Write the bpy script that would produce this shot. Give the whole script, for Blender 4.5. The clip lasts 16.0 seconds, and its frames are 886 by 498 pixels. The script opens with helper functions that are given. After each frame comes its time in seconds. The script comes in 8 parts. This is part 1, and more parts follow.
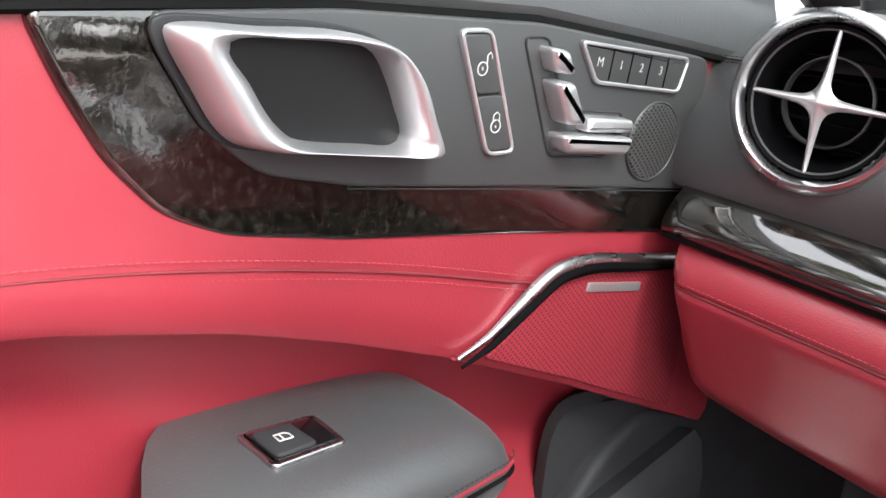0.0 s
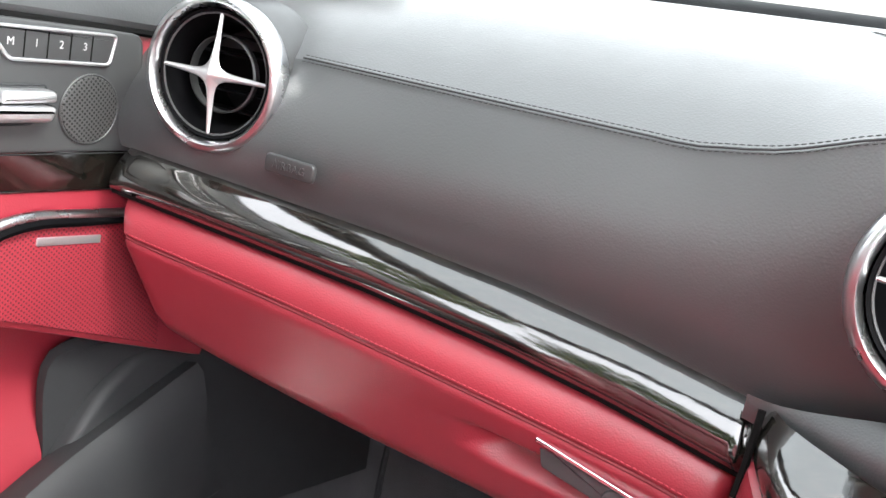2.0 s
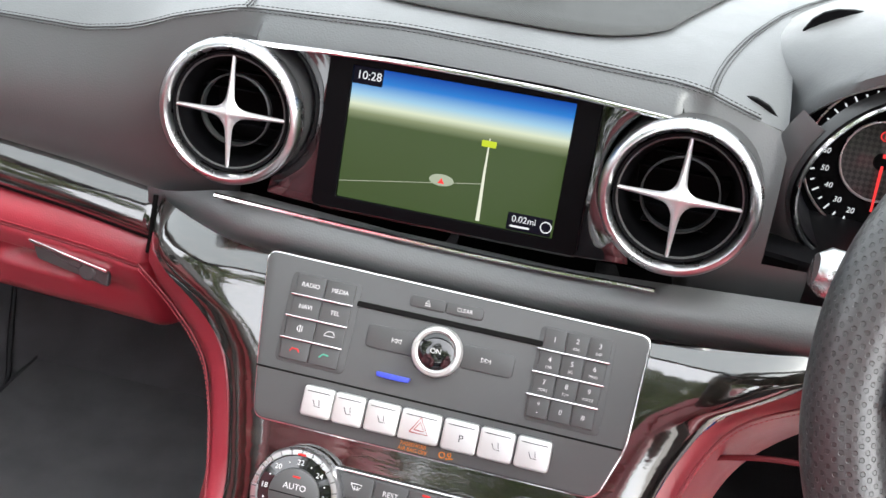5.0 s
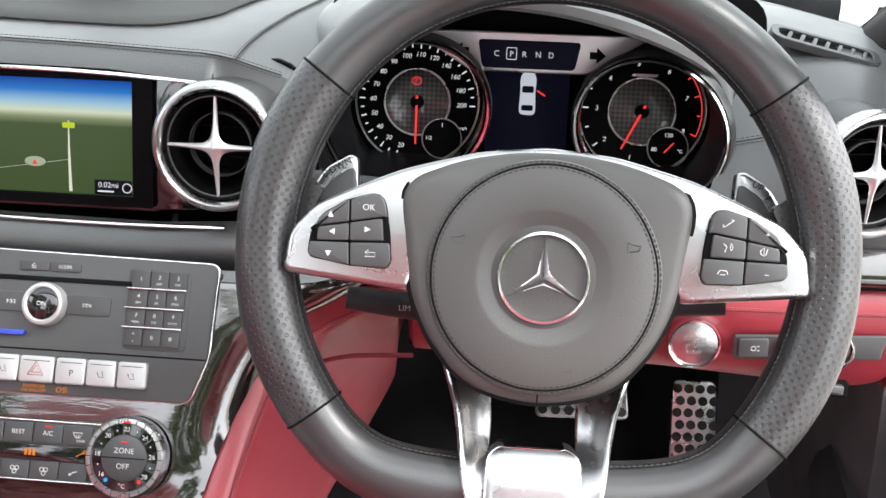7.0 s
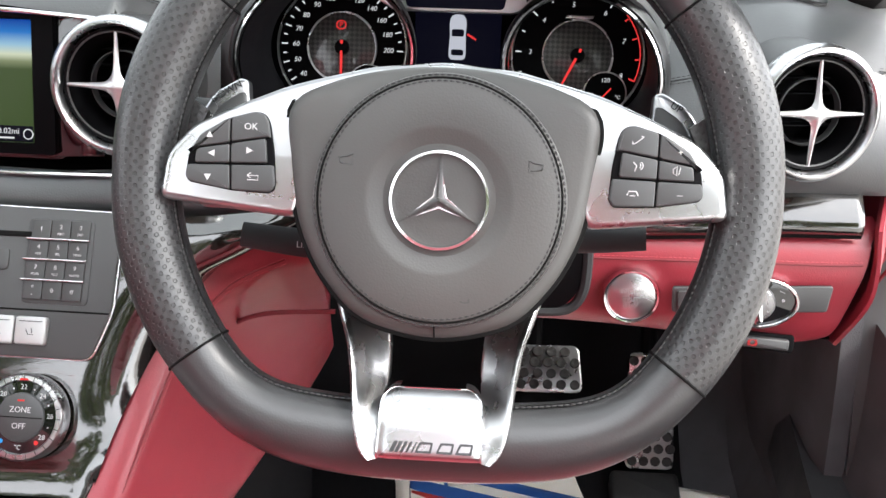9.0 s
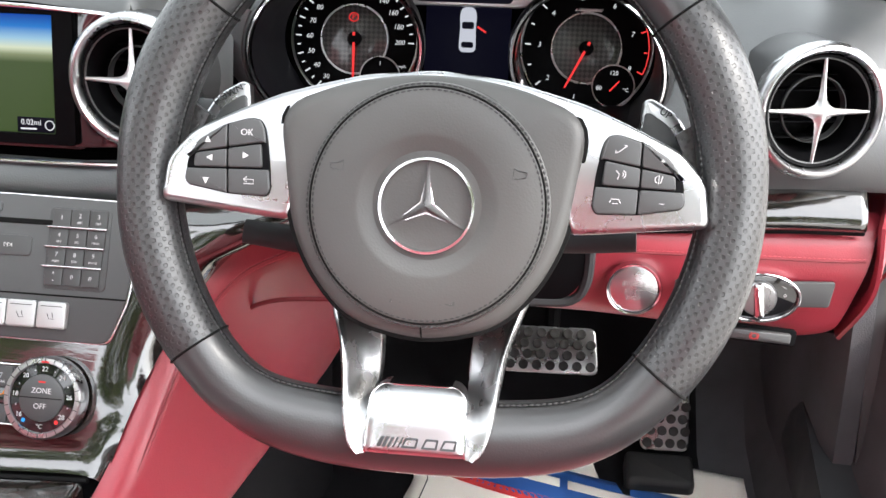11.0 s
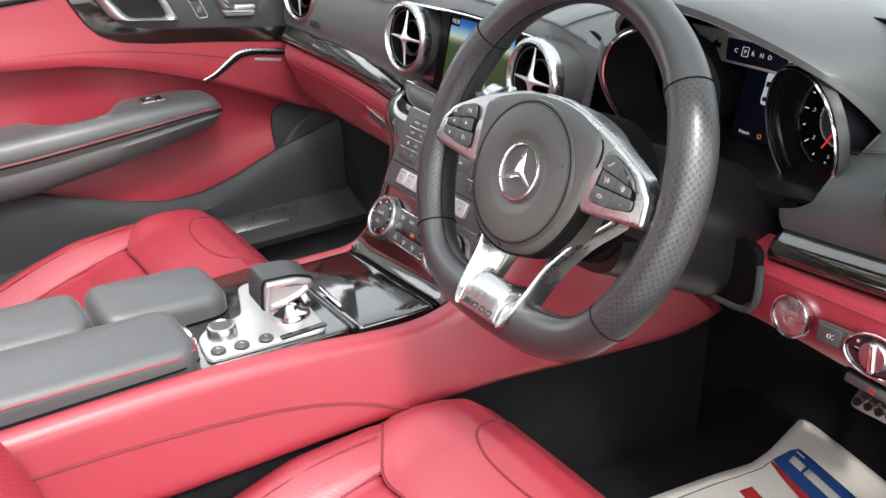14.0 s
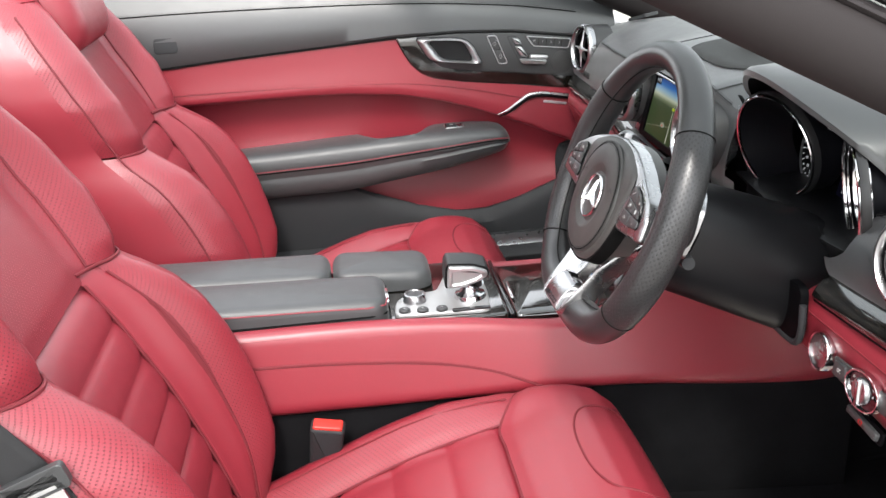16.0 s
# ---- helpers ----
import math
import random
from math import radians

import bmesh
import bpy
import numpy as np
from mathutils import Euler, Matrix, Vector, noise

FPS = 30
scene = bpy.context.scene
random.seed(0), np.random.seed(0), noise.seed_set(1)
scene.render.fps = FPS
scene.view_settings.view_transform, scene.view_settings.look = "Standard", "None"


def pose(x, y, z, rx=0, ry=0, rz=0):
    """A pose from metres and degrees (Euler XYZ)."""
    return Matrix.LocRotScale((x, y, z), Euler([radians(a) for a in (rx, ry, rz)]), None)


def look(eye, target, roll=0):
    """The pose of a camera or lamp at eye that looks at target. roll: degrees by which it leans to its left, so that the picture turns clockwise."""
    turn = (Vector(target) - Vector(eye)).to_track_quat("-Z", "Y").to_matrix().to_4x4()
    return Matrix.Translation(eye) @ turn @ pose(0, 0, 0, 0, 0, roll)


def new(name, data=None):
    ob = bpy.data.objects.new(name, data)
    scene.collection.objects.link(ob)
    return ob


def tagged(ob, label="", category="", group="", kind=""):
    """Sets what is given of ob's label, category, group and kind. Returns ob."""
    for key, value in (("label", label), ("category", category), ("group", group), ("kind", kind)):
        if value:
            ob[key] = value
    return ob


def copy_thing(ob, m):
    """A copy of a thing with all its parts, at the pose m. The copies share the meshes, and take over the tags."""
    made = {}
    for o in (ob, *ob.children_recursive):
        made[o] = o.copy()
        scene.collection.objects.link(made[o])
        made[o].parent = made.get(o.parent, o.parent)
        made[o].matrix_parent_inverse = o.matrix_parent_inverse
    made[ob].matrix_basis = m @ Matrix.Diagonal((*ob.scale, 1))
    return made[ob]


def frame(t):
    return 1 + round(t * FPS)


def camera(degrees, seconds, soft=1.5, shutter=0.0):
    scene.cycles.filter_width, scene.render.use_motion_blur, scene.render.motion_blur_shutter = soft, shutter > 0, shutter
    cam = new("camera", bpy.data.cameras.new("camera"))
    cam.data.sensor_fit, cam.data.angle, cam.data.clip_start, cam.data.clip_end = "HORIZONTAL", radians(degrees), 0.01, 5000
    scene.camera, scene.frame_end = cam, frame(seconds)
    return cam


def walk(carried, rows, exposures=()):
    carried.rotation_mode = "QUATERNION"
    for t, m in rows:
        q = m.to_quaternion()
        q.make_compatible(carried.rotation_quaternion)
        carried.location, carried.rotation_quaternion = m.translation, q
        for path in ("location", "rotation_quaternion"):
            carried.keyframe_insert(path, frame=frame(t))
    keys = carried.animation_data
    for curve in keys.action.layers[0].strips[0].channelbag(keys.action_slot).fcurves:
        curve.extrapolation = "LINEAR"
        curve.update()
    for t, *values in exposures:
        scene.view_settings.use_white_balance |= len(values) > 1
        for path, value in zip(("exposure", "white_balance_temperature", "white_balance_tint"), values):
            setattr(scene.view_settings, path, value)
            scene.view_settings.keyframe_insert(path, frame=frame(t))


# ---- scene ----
cam = camera(48.3, 16.0)
PATH = [
    (0, (-0.379, -0.293, 0.848), (-1.758, 0.999, 0.195), 5.3),
    (0.5, (-0.364, -0.294, 0.852), (-1.628, 1.11, 0.197), 6.1),
    (1, (-0.332, -0.298, 0.868), (-1.481, 1.201, 0.211), 6.6),
    (1.5, (-0.262, -0.267, 0.887), (-1.353, 1.264, 0.204), 6.3),
    (2, (-0.182, -0.252, 0.893), (-1.099, 1.396, 0.227), 7.8),
    (2.5, (-0.123, -0.276, 0.904), (-0.874, 1.454, 0.239), 8.5),
    (3, (-0.077, -0.329, 0.939), (-0.77, 1.411, 0.238), 8.4),
    (3.5, (-0.005, -0.344, 0.967), (-0.684, 1.382, 0.218), 8.1),
    (4, (0.052, -0.366, 0.951), (-0.574, 1.362, 0.163), 7.8),
    (4.5, (0.075, -0.378, 0.963), (-0.441, 1.363, 0.125), 7.0),
    (5, (0.114, -0.422, 1.006), (-0.24, 1.332, 0.111), 6.5),
    (5.2, (0.137, -0.433, 1.026), (-0.135, 1.326, 0.115), 6.5),
    (7.3, (0.405, -0.54, 1.017), (0.253, 1.276, 0.193), 1.0),
    (7.5, (0.412, -0.539, 1.011), (0.257, 1.278, 0.191), 0.8),
    (8, (0.421, -0.542, 1.005), (0.266, 1.279, 0.192), 0.7),
    (8.5, (0.426, -0.528, 0.988), (0.275, 1.294, 0.176), 0.9),
    (9, (0.441, -0.509, 0.961), (0.306, 1.309, 0.138), 1.2),
    (9.1, (0.441, -0.505, 0.962), (0.307, 1.31, 0.134), 1.2),
    (11.4, (0.499, -0.518, 0.993), (0.207, 1.249, 0.102), 0.2),
    (11.5, (0.517, -0.523, 0.994), (0.189, 1.241, 0.111), -0.1),
    (12, (0.58, -0.515, 1.003), (0.078, 1.197, 0.098), -0.2),
    (12.5, (0.654, -0.49, 1.008), (-0.124, 1.104, 0.084), -1.1),
    (13, (0.76, -0.465, 1.025), (-0.308, 0.939, 0.083), -2.7),
    (13.5, (0.909, -0.494, 1.046), (-0.44, 0.686, 0.158), -2.6),
    (14, (1.107, -0.52, 1.085), (-0.456, 0.411, 0.255), -2.8),
    (14.5, (1.314, -0.483, 1.143), (-0.388, 0.227, 0.37), -2.7),
    (15, (1.456, -0.379, 1.157), (-0.334, 0.135, 0.428), -2.8),
    (15.5, (1.54, -0.275, 1.128), (-0.301, 0.06, 0.421), -3.1),
    (16, (1.507, -0.301, 1.128), (-0.359, -0.124, 0.43), -3.5),
]
EXPO = [(0, 1.30), (1, 1.66), (2, 1.80), (4, 1.54), (5.2, 1.50), (7.3, 1.24), (9.2, 1.24), (11.3, 1.40), (12.5, 1.30), (13.5, 1.02), (15, 0.54), (16, 0.44)]
walk(cam, [(t, look(eye, target, roll)) for t, eye, target, roll in PATH], EXPO)

# world, sun and exposure
world = bpy.data.worlds.new("sky")
scene.world = world
world.use_nodes = True
sky_nodes = world.node_tree.nodes
sky = sky_nodes.new("ShaderNodeTexSky")
sky.sky_type, sky.sun_disc = "NISHITA", False
sky.sun_elevation, sky.sun_rotation = radians(48), radians(102)
sky.air_density, sky.dust_density, sky.ozone_density = 1.0, 3.0, 1.0
sky_soft = sky_nodes.new("ShaderNodeHueSaturation")
sky_soft.inputs["Saturation"].default_value = 0.3
world.node_tree.links.new(sky.outputs[0], sky_soft.inputs["Color"])
haze = sky_nodes.new("ShaderNodeMix")
haze.data_type = "RGBA"
haze.inputs[0].default_value = 0.5
haze.inputs[7].default_value = (9.0, 9.2, 9.5, 1)
world.node_tree.links.new(sky_soft.outputs[0], haze.inputs[6])
world.node_tree.links.new(haze.outputs[2], sky_nodes["Background"].inputs[0])
sky_nodes["Background"].inputs[1].default_value = 0.35
sun = new("sun", bpy.data.lights.new("sun", "SUN"))
sun.data.energy, sun.data.angle, sun.data.color = 2.1, radians(8), (1.0, 0.96, 0.9)
sun.matrix_world = look((3.1, -0.65, 3.5), (0, 0, 0))

# ---- building tools ----
V = Vector


def spline(pts, n, closed=False):
    """n + 1 points (n when closed) evenly along a smooth curve through pts."""
    p = [V(q) for q in pts]
    if len(p) == 2 and not closed:
        return [p[0].lerp(p[1], i / n) for i in range(n + 1)]
    k = len(p)
    fine = []
    for i in range(k if closed else k - 1):
        if closed:
            a, b, c, d = p[i - 1], p[i], p[(i + 1) % k], p[(i + 2) % k]
        else:
            a, b, c, d = p[max(i - 1, 0)], p[i], p[i + 1], p[min(i + 2, k - 1)]
        for j in range(16):
            t = j / 16
            fine.append(0.5 * (2 * b + (c - a) * t + (2 * a - 5 * b + 4 * c - d) * t * t + (3 * b - a - 3 * c + d) * t ** 3))
    fine.append(p[0] if closed else p[-1])
    run = [0.0]
    for a, b in zip(fine, fine[1:]):
        run.append(run[-1] + (b - a).length)
    out, j = [], 0
    for i in range(n if closed else n + 1):
        s = run[-1] * i / n
        while j < len(run) - 2 and run[j + 1] < s:
            j += 1
        w = (s - run[j]) / max(run[j + 1] - run[j], 1e-9)
        out.append(fine[j].lerp(fine[j + 1], min(w, 1)))
    return out


def ramp(x, *pairs):
    """Smooth value at x through (x, value) pairs."""
    for (a, u), (b, w) in zip(pairs, pairs[1:]):
        if x <= b:
            t = min(max((x - a) / (b - a), 0), 1)
            t = t * t * (3 - 2 * t) * 0.5 + t * 0.5
            return u + (w - u) * t
    return pairs[-1][1]


def part(name, bm, mat, parent=None, label="", smooth=True, sharp=40):
    me = bpy.data.meshes.new(name)
    bmesh.ops.recalc_face_normals(bm, faces=bm.faces)
    if smooth:
        lim = radians(sharp)
        for f in bm.faces:
            f.smooth = True
        for e in bm.edges:
            if len(e.link_faces) == 2 and e.calc_face_angle(0) > lim:
                e.smooth = False
    bm.to_mesh(me)
    bm.free()
    me.materials.append(mat)
    ob = new(name, me)
    if parent:
        ob.parent = parent
    if label:
        ob["label"] = label
    return ob


def thing(name, label, category, group="", kind="", at=None):
    ob = new(name)
    ob.empty_display_size = 0.02
    if at is not None:
        ob.matrix_world = at
    return tagged(ob, label, category, group, kind)


def add_grid(bm, rows, close_u=False, close_v=False, scale=None):
    """Quads over rows of points, with a map in metres."""
    uv = bm.loops.layers.uv.verify()
    vs = [[bm.verts.new(q) for q in r] for r in rows]
    nr, nc = len(rows), len(rows[0])
    us = [0.0]
    for i in range(1, nr + 1):
        us.append(us[-1] + (V(rows[i % nr][nc // 2]) - V(rows[i - 1][nc // 2])).length)
    ws = [0.0]
    for j in range(1, nc + 1):
        ws.append(ws[-1] + (V(rows[nr // 2][j % nc]) - V(rows[nr // 2][j - 1])).length)
    for i in range(nr if close_u else nr - 1):
        for j in range(nc if close_v else nc - 1):
            try:
                f = bm.faces.new((vs[i][j], vs[(i + 1) % nr][j], vs[(i + 1) % nr][(j + 1) % nc], vs[i][(j + 1) % nc]))
            except ValueError:
                continue
            for l, (a, b) in zip(f.loops, ((i, j), (i + 1, j), (i + 1, j + 1), (i, j + 1))):
                l[uv].uv = (us[a], ws[b])
    return vs


def sheet(rows, **k):
    bm = bmesh.new()
    add_grid(bm, rows, **k)
    return bm


def tube(pts, r, n=8, closed=False, flat=1.0, bm=None, up=None):
    """A round (or flattened) bar along points; r may be a list."""
    bm = bm or bmesh.new()
    p = [V(q) for q in pts]
    k = len(p)
    rr = r if isinstance(r, (list, tuple)) else [r] * k
    rows = []
    u = V(up) if up is not None else None
    for i in range(k):
        d = (p[(i + 1) % k] - p[i - 1]) if closed else (p[min(i + 1, k - 1)] - p[max(i - 1, 0)])
        d.normalize()
        if u is None:
            u = d.orthogonal()
        u = (u - d * u.dot(d))
        u.normalize()
        w = d.cross(u)
        rows.append([p[i] + (u * math.cos(2 * math.pi * j / n) * flat + w * math.sin(2 * math.pi * j / n)) * rr[i] for j in range(n)])
        if up is not None:
            u = V(up)
    vs = add_grid(bm, rows, close_u=closed, close_v=True)
    if not closed:
        bm.faces.new(vs[0])
        bm.faces.new(vs[-1])
    return bm


def inset2(outline, d):
    k = len(outline)
    out = []
    area = sum(outline[i - 1][0] * outline[i][1] - outline[i][0] * outline[i - 1][1] for i in range(k))
    sgn = 1 if area > 0 else -1
    for i in range(k):
        a, b, c = outline[i - 1], outline[i], outline[(i + 1) % k]
        e1, e2 = V((b[0] - a[0], b[1] - a[1])), V((c[0] - b[0], c[1] - b[1]))
        n1, n2 = V((-e1.y, e1.x)), V((-e2.y, e2.x))
        if n1.length:
            n1.normalize()
        if n2.length:
            n2.normalize()
        m = n1 + n2
        if m.length < 1e-6:
            m = n1
        m.normalize()
        s = d / max(m.dot(n1), 0.5)
        out.append((b[0] + sgn * m.x * s, b[1] + sgn * m.y * s))
    return out


def slab(outline, depth, bevel=0.001, m=None, steps=3, dome=0.0, bm=None, low=0.0):
    """A plate with rounded upper edge: outline in the local plane, thick along local z. dome raises its middle."""
    bm = bm or bmesh.new()
    uv = bm.loops.layers.uv.verify()
    m = m or Matrix()
    rings = [[(x, y, low) for x, y in outline]]
    for i in range(steps + 1):
        a = math.pi / 2 * i / steps
        rings.append([(x, y, depth - bevel + bevel * math.sin(a)) for x, y in inset2(outline, bevel * (1 - math.cos(a)))])
    vs = [[bm.verts.new(m @ V(q)) for q in r] for r in rings]
    k = len(outline)
    flat = dict(zip((v for r in vs for v in r), (q for r in rings for q in r)))
    faces = [bm.faces.new((a[i - 1], a[i], b[i], b[i - 1])) for a, b in zip(vs, vs[1:]) for i in range(k)]
    top = rings[-1]
    if dome:
        cx, cy = sum(q[0] for q in top) / k, sum(q[1] for q in top) / k
        last = vs[-1]
        for s in (0.85, 0.65, 0.4, 0.15):
            ring = [(cx + (q[0] - cx) * s, cy + (q[1] - cy) * s, depth + dome * (1 - s * s)) for q in top]
            cur = [bm.verts.new(m @ V(q)) for q in ring]
            flat.update(zip(cur, ring))
            faces += [bm.faces.new((last[i - 1], last[i], cur[i], cur[i - 1])) for i in range(k)]
            last = cur
        faces.append(bm.faces.new(last))
    else:
        faces.append(bm.faces.new(vs[-1]))
    faces.append(bm.faces.new(vs[0][::-1]))
    for f in faces:
        for l in f.loops:
            l[uv].uv = flat[l.vert][:2]
    return bm


def rrect(w, h, r, n=5, cx=0.0, cy=0.0):
    out = []
    for sx, sy, a0 in ((1, 1, 0), (-1, 1, 90), (-1, -1, 180), (1, -1, 270)):
        for i in range(n + 1):
            a = radians(a0 + 90 * i / n)
            out.append((cx + sx * (w / 2 - r) + r * math.cos(a), cy + sy * (h / 2 - r) + r * math.sin(a)))
    return out


def corners(pts, r, n=5):
    """A polygon with its corners rounded by r."""
    out = []
    k = len(pts)
    for i in range(k):
        a, b, c = V(pts[i - 1]), V(pts[i]), V(pts[(i + 1) % k])
        d = min(r, (a - b).length * 0.45, (c - b).length * 0.45)
        p, q = b + (a - b).normalized() * d, b + (c - b).normalized() * d
        for j in range(n + 1):
            t = j / n
            s = p * (1 - t) ** 2 + b * 2 * t * (1 - t) + q * t * t
            out.append((s.x, s.y))
    return out


def smooth2(pts, n=48):
    return [(q.x, q.y) for q in spline([(x, y, 0) for x, y in pts], n, True)]


def ring2(rx, ry=None, n=40, cx=0.0, cy=0.0):
    ry = ry or rx
    return [(cx + rx * math.cos(2 * math.pi * i / n), cy + ry * math.sin(2 * math.pi * i / n)) for i in range(n)]


def band(outer, inner, depth, m=None, bevel=0.0006, bm=None):
    """A flat frame between two outlines with the same number of points."""
    bm = bm or bmesh.new()
    m = m or Matrix()
    o2, i2 = inset2(outer, bevel), inset2(inner, -bevel)
    rows = [[(x, y, 0) for x, y in outer], [(x, y, depth - bevel) for x, y in outer], [(x, y, depth) for x, y in o2],
            [(x, y, depth) for x, y in i2], [(x, y, depth - bevel) for x, y in inner], [(x, y, 0) for x, y in inner]]
    add_grid(bm, [[m @ V(q) for q in r] for r in rows], close_v=True)
    return bm


def lathe(profile, n=48, m=None, bm=None):
    """Turns (radius, height) pairs about local z."""
    bm = bm or bmesh.new()
    m = m or Matrix()
    rows = [[m @ V((r * math.cos(2 * math.pi * j / n), r * math.sin(2 * math.pi * j / n), z)) for j in range(n)] for r, z in profile]
    vs = add_grid(bm, rows, close_v=True)
    if profile[-1][0] < 0.0005:
        bmesh.ops.remove_doubles(bm, verts=vs[-1], dist=0.0008)
    return bm


def pad(a, b, h, nu=28, nv=16, eu=0.18, ev=0.25, back=0.02, extra=None, bm=None, full=True):
    """An upholstered panel between two edge curves, its face raised by h with rolled edges. extra(u, v) adds to the height."""
    bm = bm or bmesh.new()
    pa, pb = spline(a, nu), spline(b, nu)
    base = [[pa[i].lerp(pb[i], j / nv) for j in range(nv + 1)] for i in range(nu + 1)]

    def prof(t, e):
        q = min(t, 1 - t)
        return 1.0 if e <= 0 or q >= e else math.sqrt(max(1 - (1 - q / e) ** 2, 0))

    rows, low = [], []
    for i in range(nu + 1):
        r, l = [], []
        for j in range(nv + 1):
            du = base[min(i + 1, nu)][j] - base[max(i - 1, 0)][j]
            dv = base[i][min(j + 1, nv)] - base[i][max(j - 1, 0)]
            n = du.cross(dv)
            n = n.normalized() if n.length > 1e-12 else V((0, 0, 1))
            q = prof(i / nu, eu) * prof(j / nv, ev)
            x = extra(i / nu, j / nv) if extra else 0.0
            r.append(base[i][j] + n * (h * q + x * q))
            l.append(base[i][j] - n * back)
        rows.append(r)
        low.append(l)
    top = add_grid(bm, rows)
    bot = add_grid(bm, low)
    edge = [(i, 0) for i in range(nu + 1)] + [(nu, j) for j in range(1, nv + 1)] + [(i, nv) for i in range(nu - 1, -1, -1)] + [(0, j) for j in range(nv - 1, 0, -1)]
    for (i, j), (k, l) in zip(edge, edge[1:] + edge[:1]):
        bm.faces.new((top[i][j], top[k][l], bot[k][l], bot[i][j]))
    return bm


def on_pad(a, b, h, v, eu, ev, n=40, up=0.0005, u0=0.02, u1=0.98):
    """A line along an upholstered panel at the share v of its height."""
    pa, pb = spline(a, n), spline(b, n)
    out = []
    for i in range(n + 1):
        u = i / n
        if u0 <= u <= u1:
            du = pa[min(i + 1, n)].lerp(pb[min(i + 1, n)], v) - pa[max(i - 1, 0)].lerp(pb[max(i - 1, 0)], v)
            w = du.cross(pb[i] - pa[i]).normalized()
            q, r = min(u, 1 - u), min(v, 1 - v)
            f = (1.0 if q >= eu else math.sqrt(1 - (1 - q / eu) ** 2)) * (1.0 if r >= ev else math.sqrt(1 - (1 - r / ev) ** 2))
            out.append(pa[i].lerp(pb[i], v) + w * (h * f + math.copysign(up, h)))
    return out


def stitches(pts, pitch=0.0038, size=0.0005, parent=None, mat=None, n=None, name="stitching"):
    """A row of raised thread stitches along a curve."""
    fine = spline(pts, 200)
    length = sum((q - p).length for p, q in zip(fine, fine[1:]))
    n = n or max(int(length / pitch), 2)
    p = spline(pts, n)
    verts, faces = [], []
    for a, b in zip(p, p[1:]):
        d = b - a
        s, e = a + d * 0.14, a + d * 0.86
        d.normalize()
        u = d.orthogonal().normalized() * size
        w = d.cross(u)
        k = len(verts)
        for q, f in ((s, 0.5), (s.lerp(e, 0.5), 1.0), (e, 0.5)):
            verts += [q + u * f, q + w * f, q - u * f, q - w * f]
        for o in (0, 4):
            faces += [(k + o + i, k + o + (i + 1) % 4, k + o + 4 + (i + 1) % 4, k + o + 4 + i) for i in range(4)]
    me = bpy.data.meshes.new(name)
    me.from_pydata(verts, [], faces)
    me.materials.append(mat)
    ob = new(name, me)
    ob.parent = parent
    ob["kind"] = "stuff"
    return ob


def seam(pts, parent, mat_line, mat_thread, gap=0.004, side=(0, 0, 1), r=0.0012, n=60, both=True):
    """A seam: a dark groove line with a row of stitches beside it."""
    p = spline(pts, n)
    part("seam", tube(p, r, 6), mat_line, parent)
    s = V(side).normalized() * gap
    stitches([q + s for q in p], parent=parent, mat=mat_thread)
    if both:
        stitches([q - s for q in p], parent=parent, mat=mat_thread)


def words(body, size, m, mat, parent, name="lettering", deep=0.0003, align="CENTER", shear=0.0, wide=1.0):
    cu = bpy.data.curves.new(name, "FONT")
    cu.body, cu.size, cu.extrude, cu.align_x, cu.align_y, cu.shear = body, size, deep, align, "CENTER", shear
    cu.resolution_u = 3
    ob = bpy.data.objects.new(name, cu)
    scene.collection.objects.link(ob)
    me = bpy.data.meshes.new_from_object(ob)
    bpy.data.objects.remove(ob)
    bpy.data.curves.remove(cu)
    me.transform(m @ Matrix.Diagonal((wide, 1, 1, 1)))
    me.materials.clear()
    me.materials.append(mat)
    me.name = name
    o = new(name, me)
    o.parent = parent
    return o


def plane_m(origin, x, y):
    """A pose whose local x and y run along the given directions."""
    x, y = V(x).normalized(), V(y)
    z = x.cross(y).normalized()
    y = z.cross(x)
    m = Matrix((x, y, z)).transposed().to_4x4()
    m.translation = V(origin)
    return m


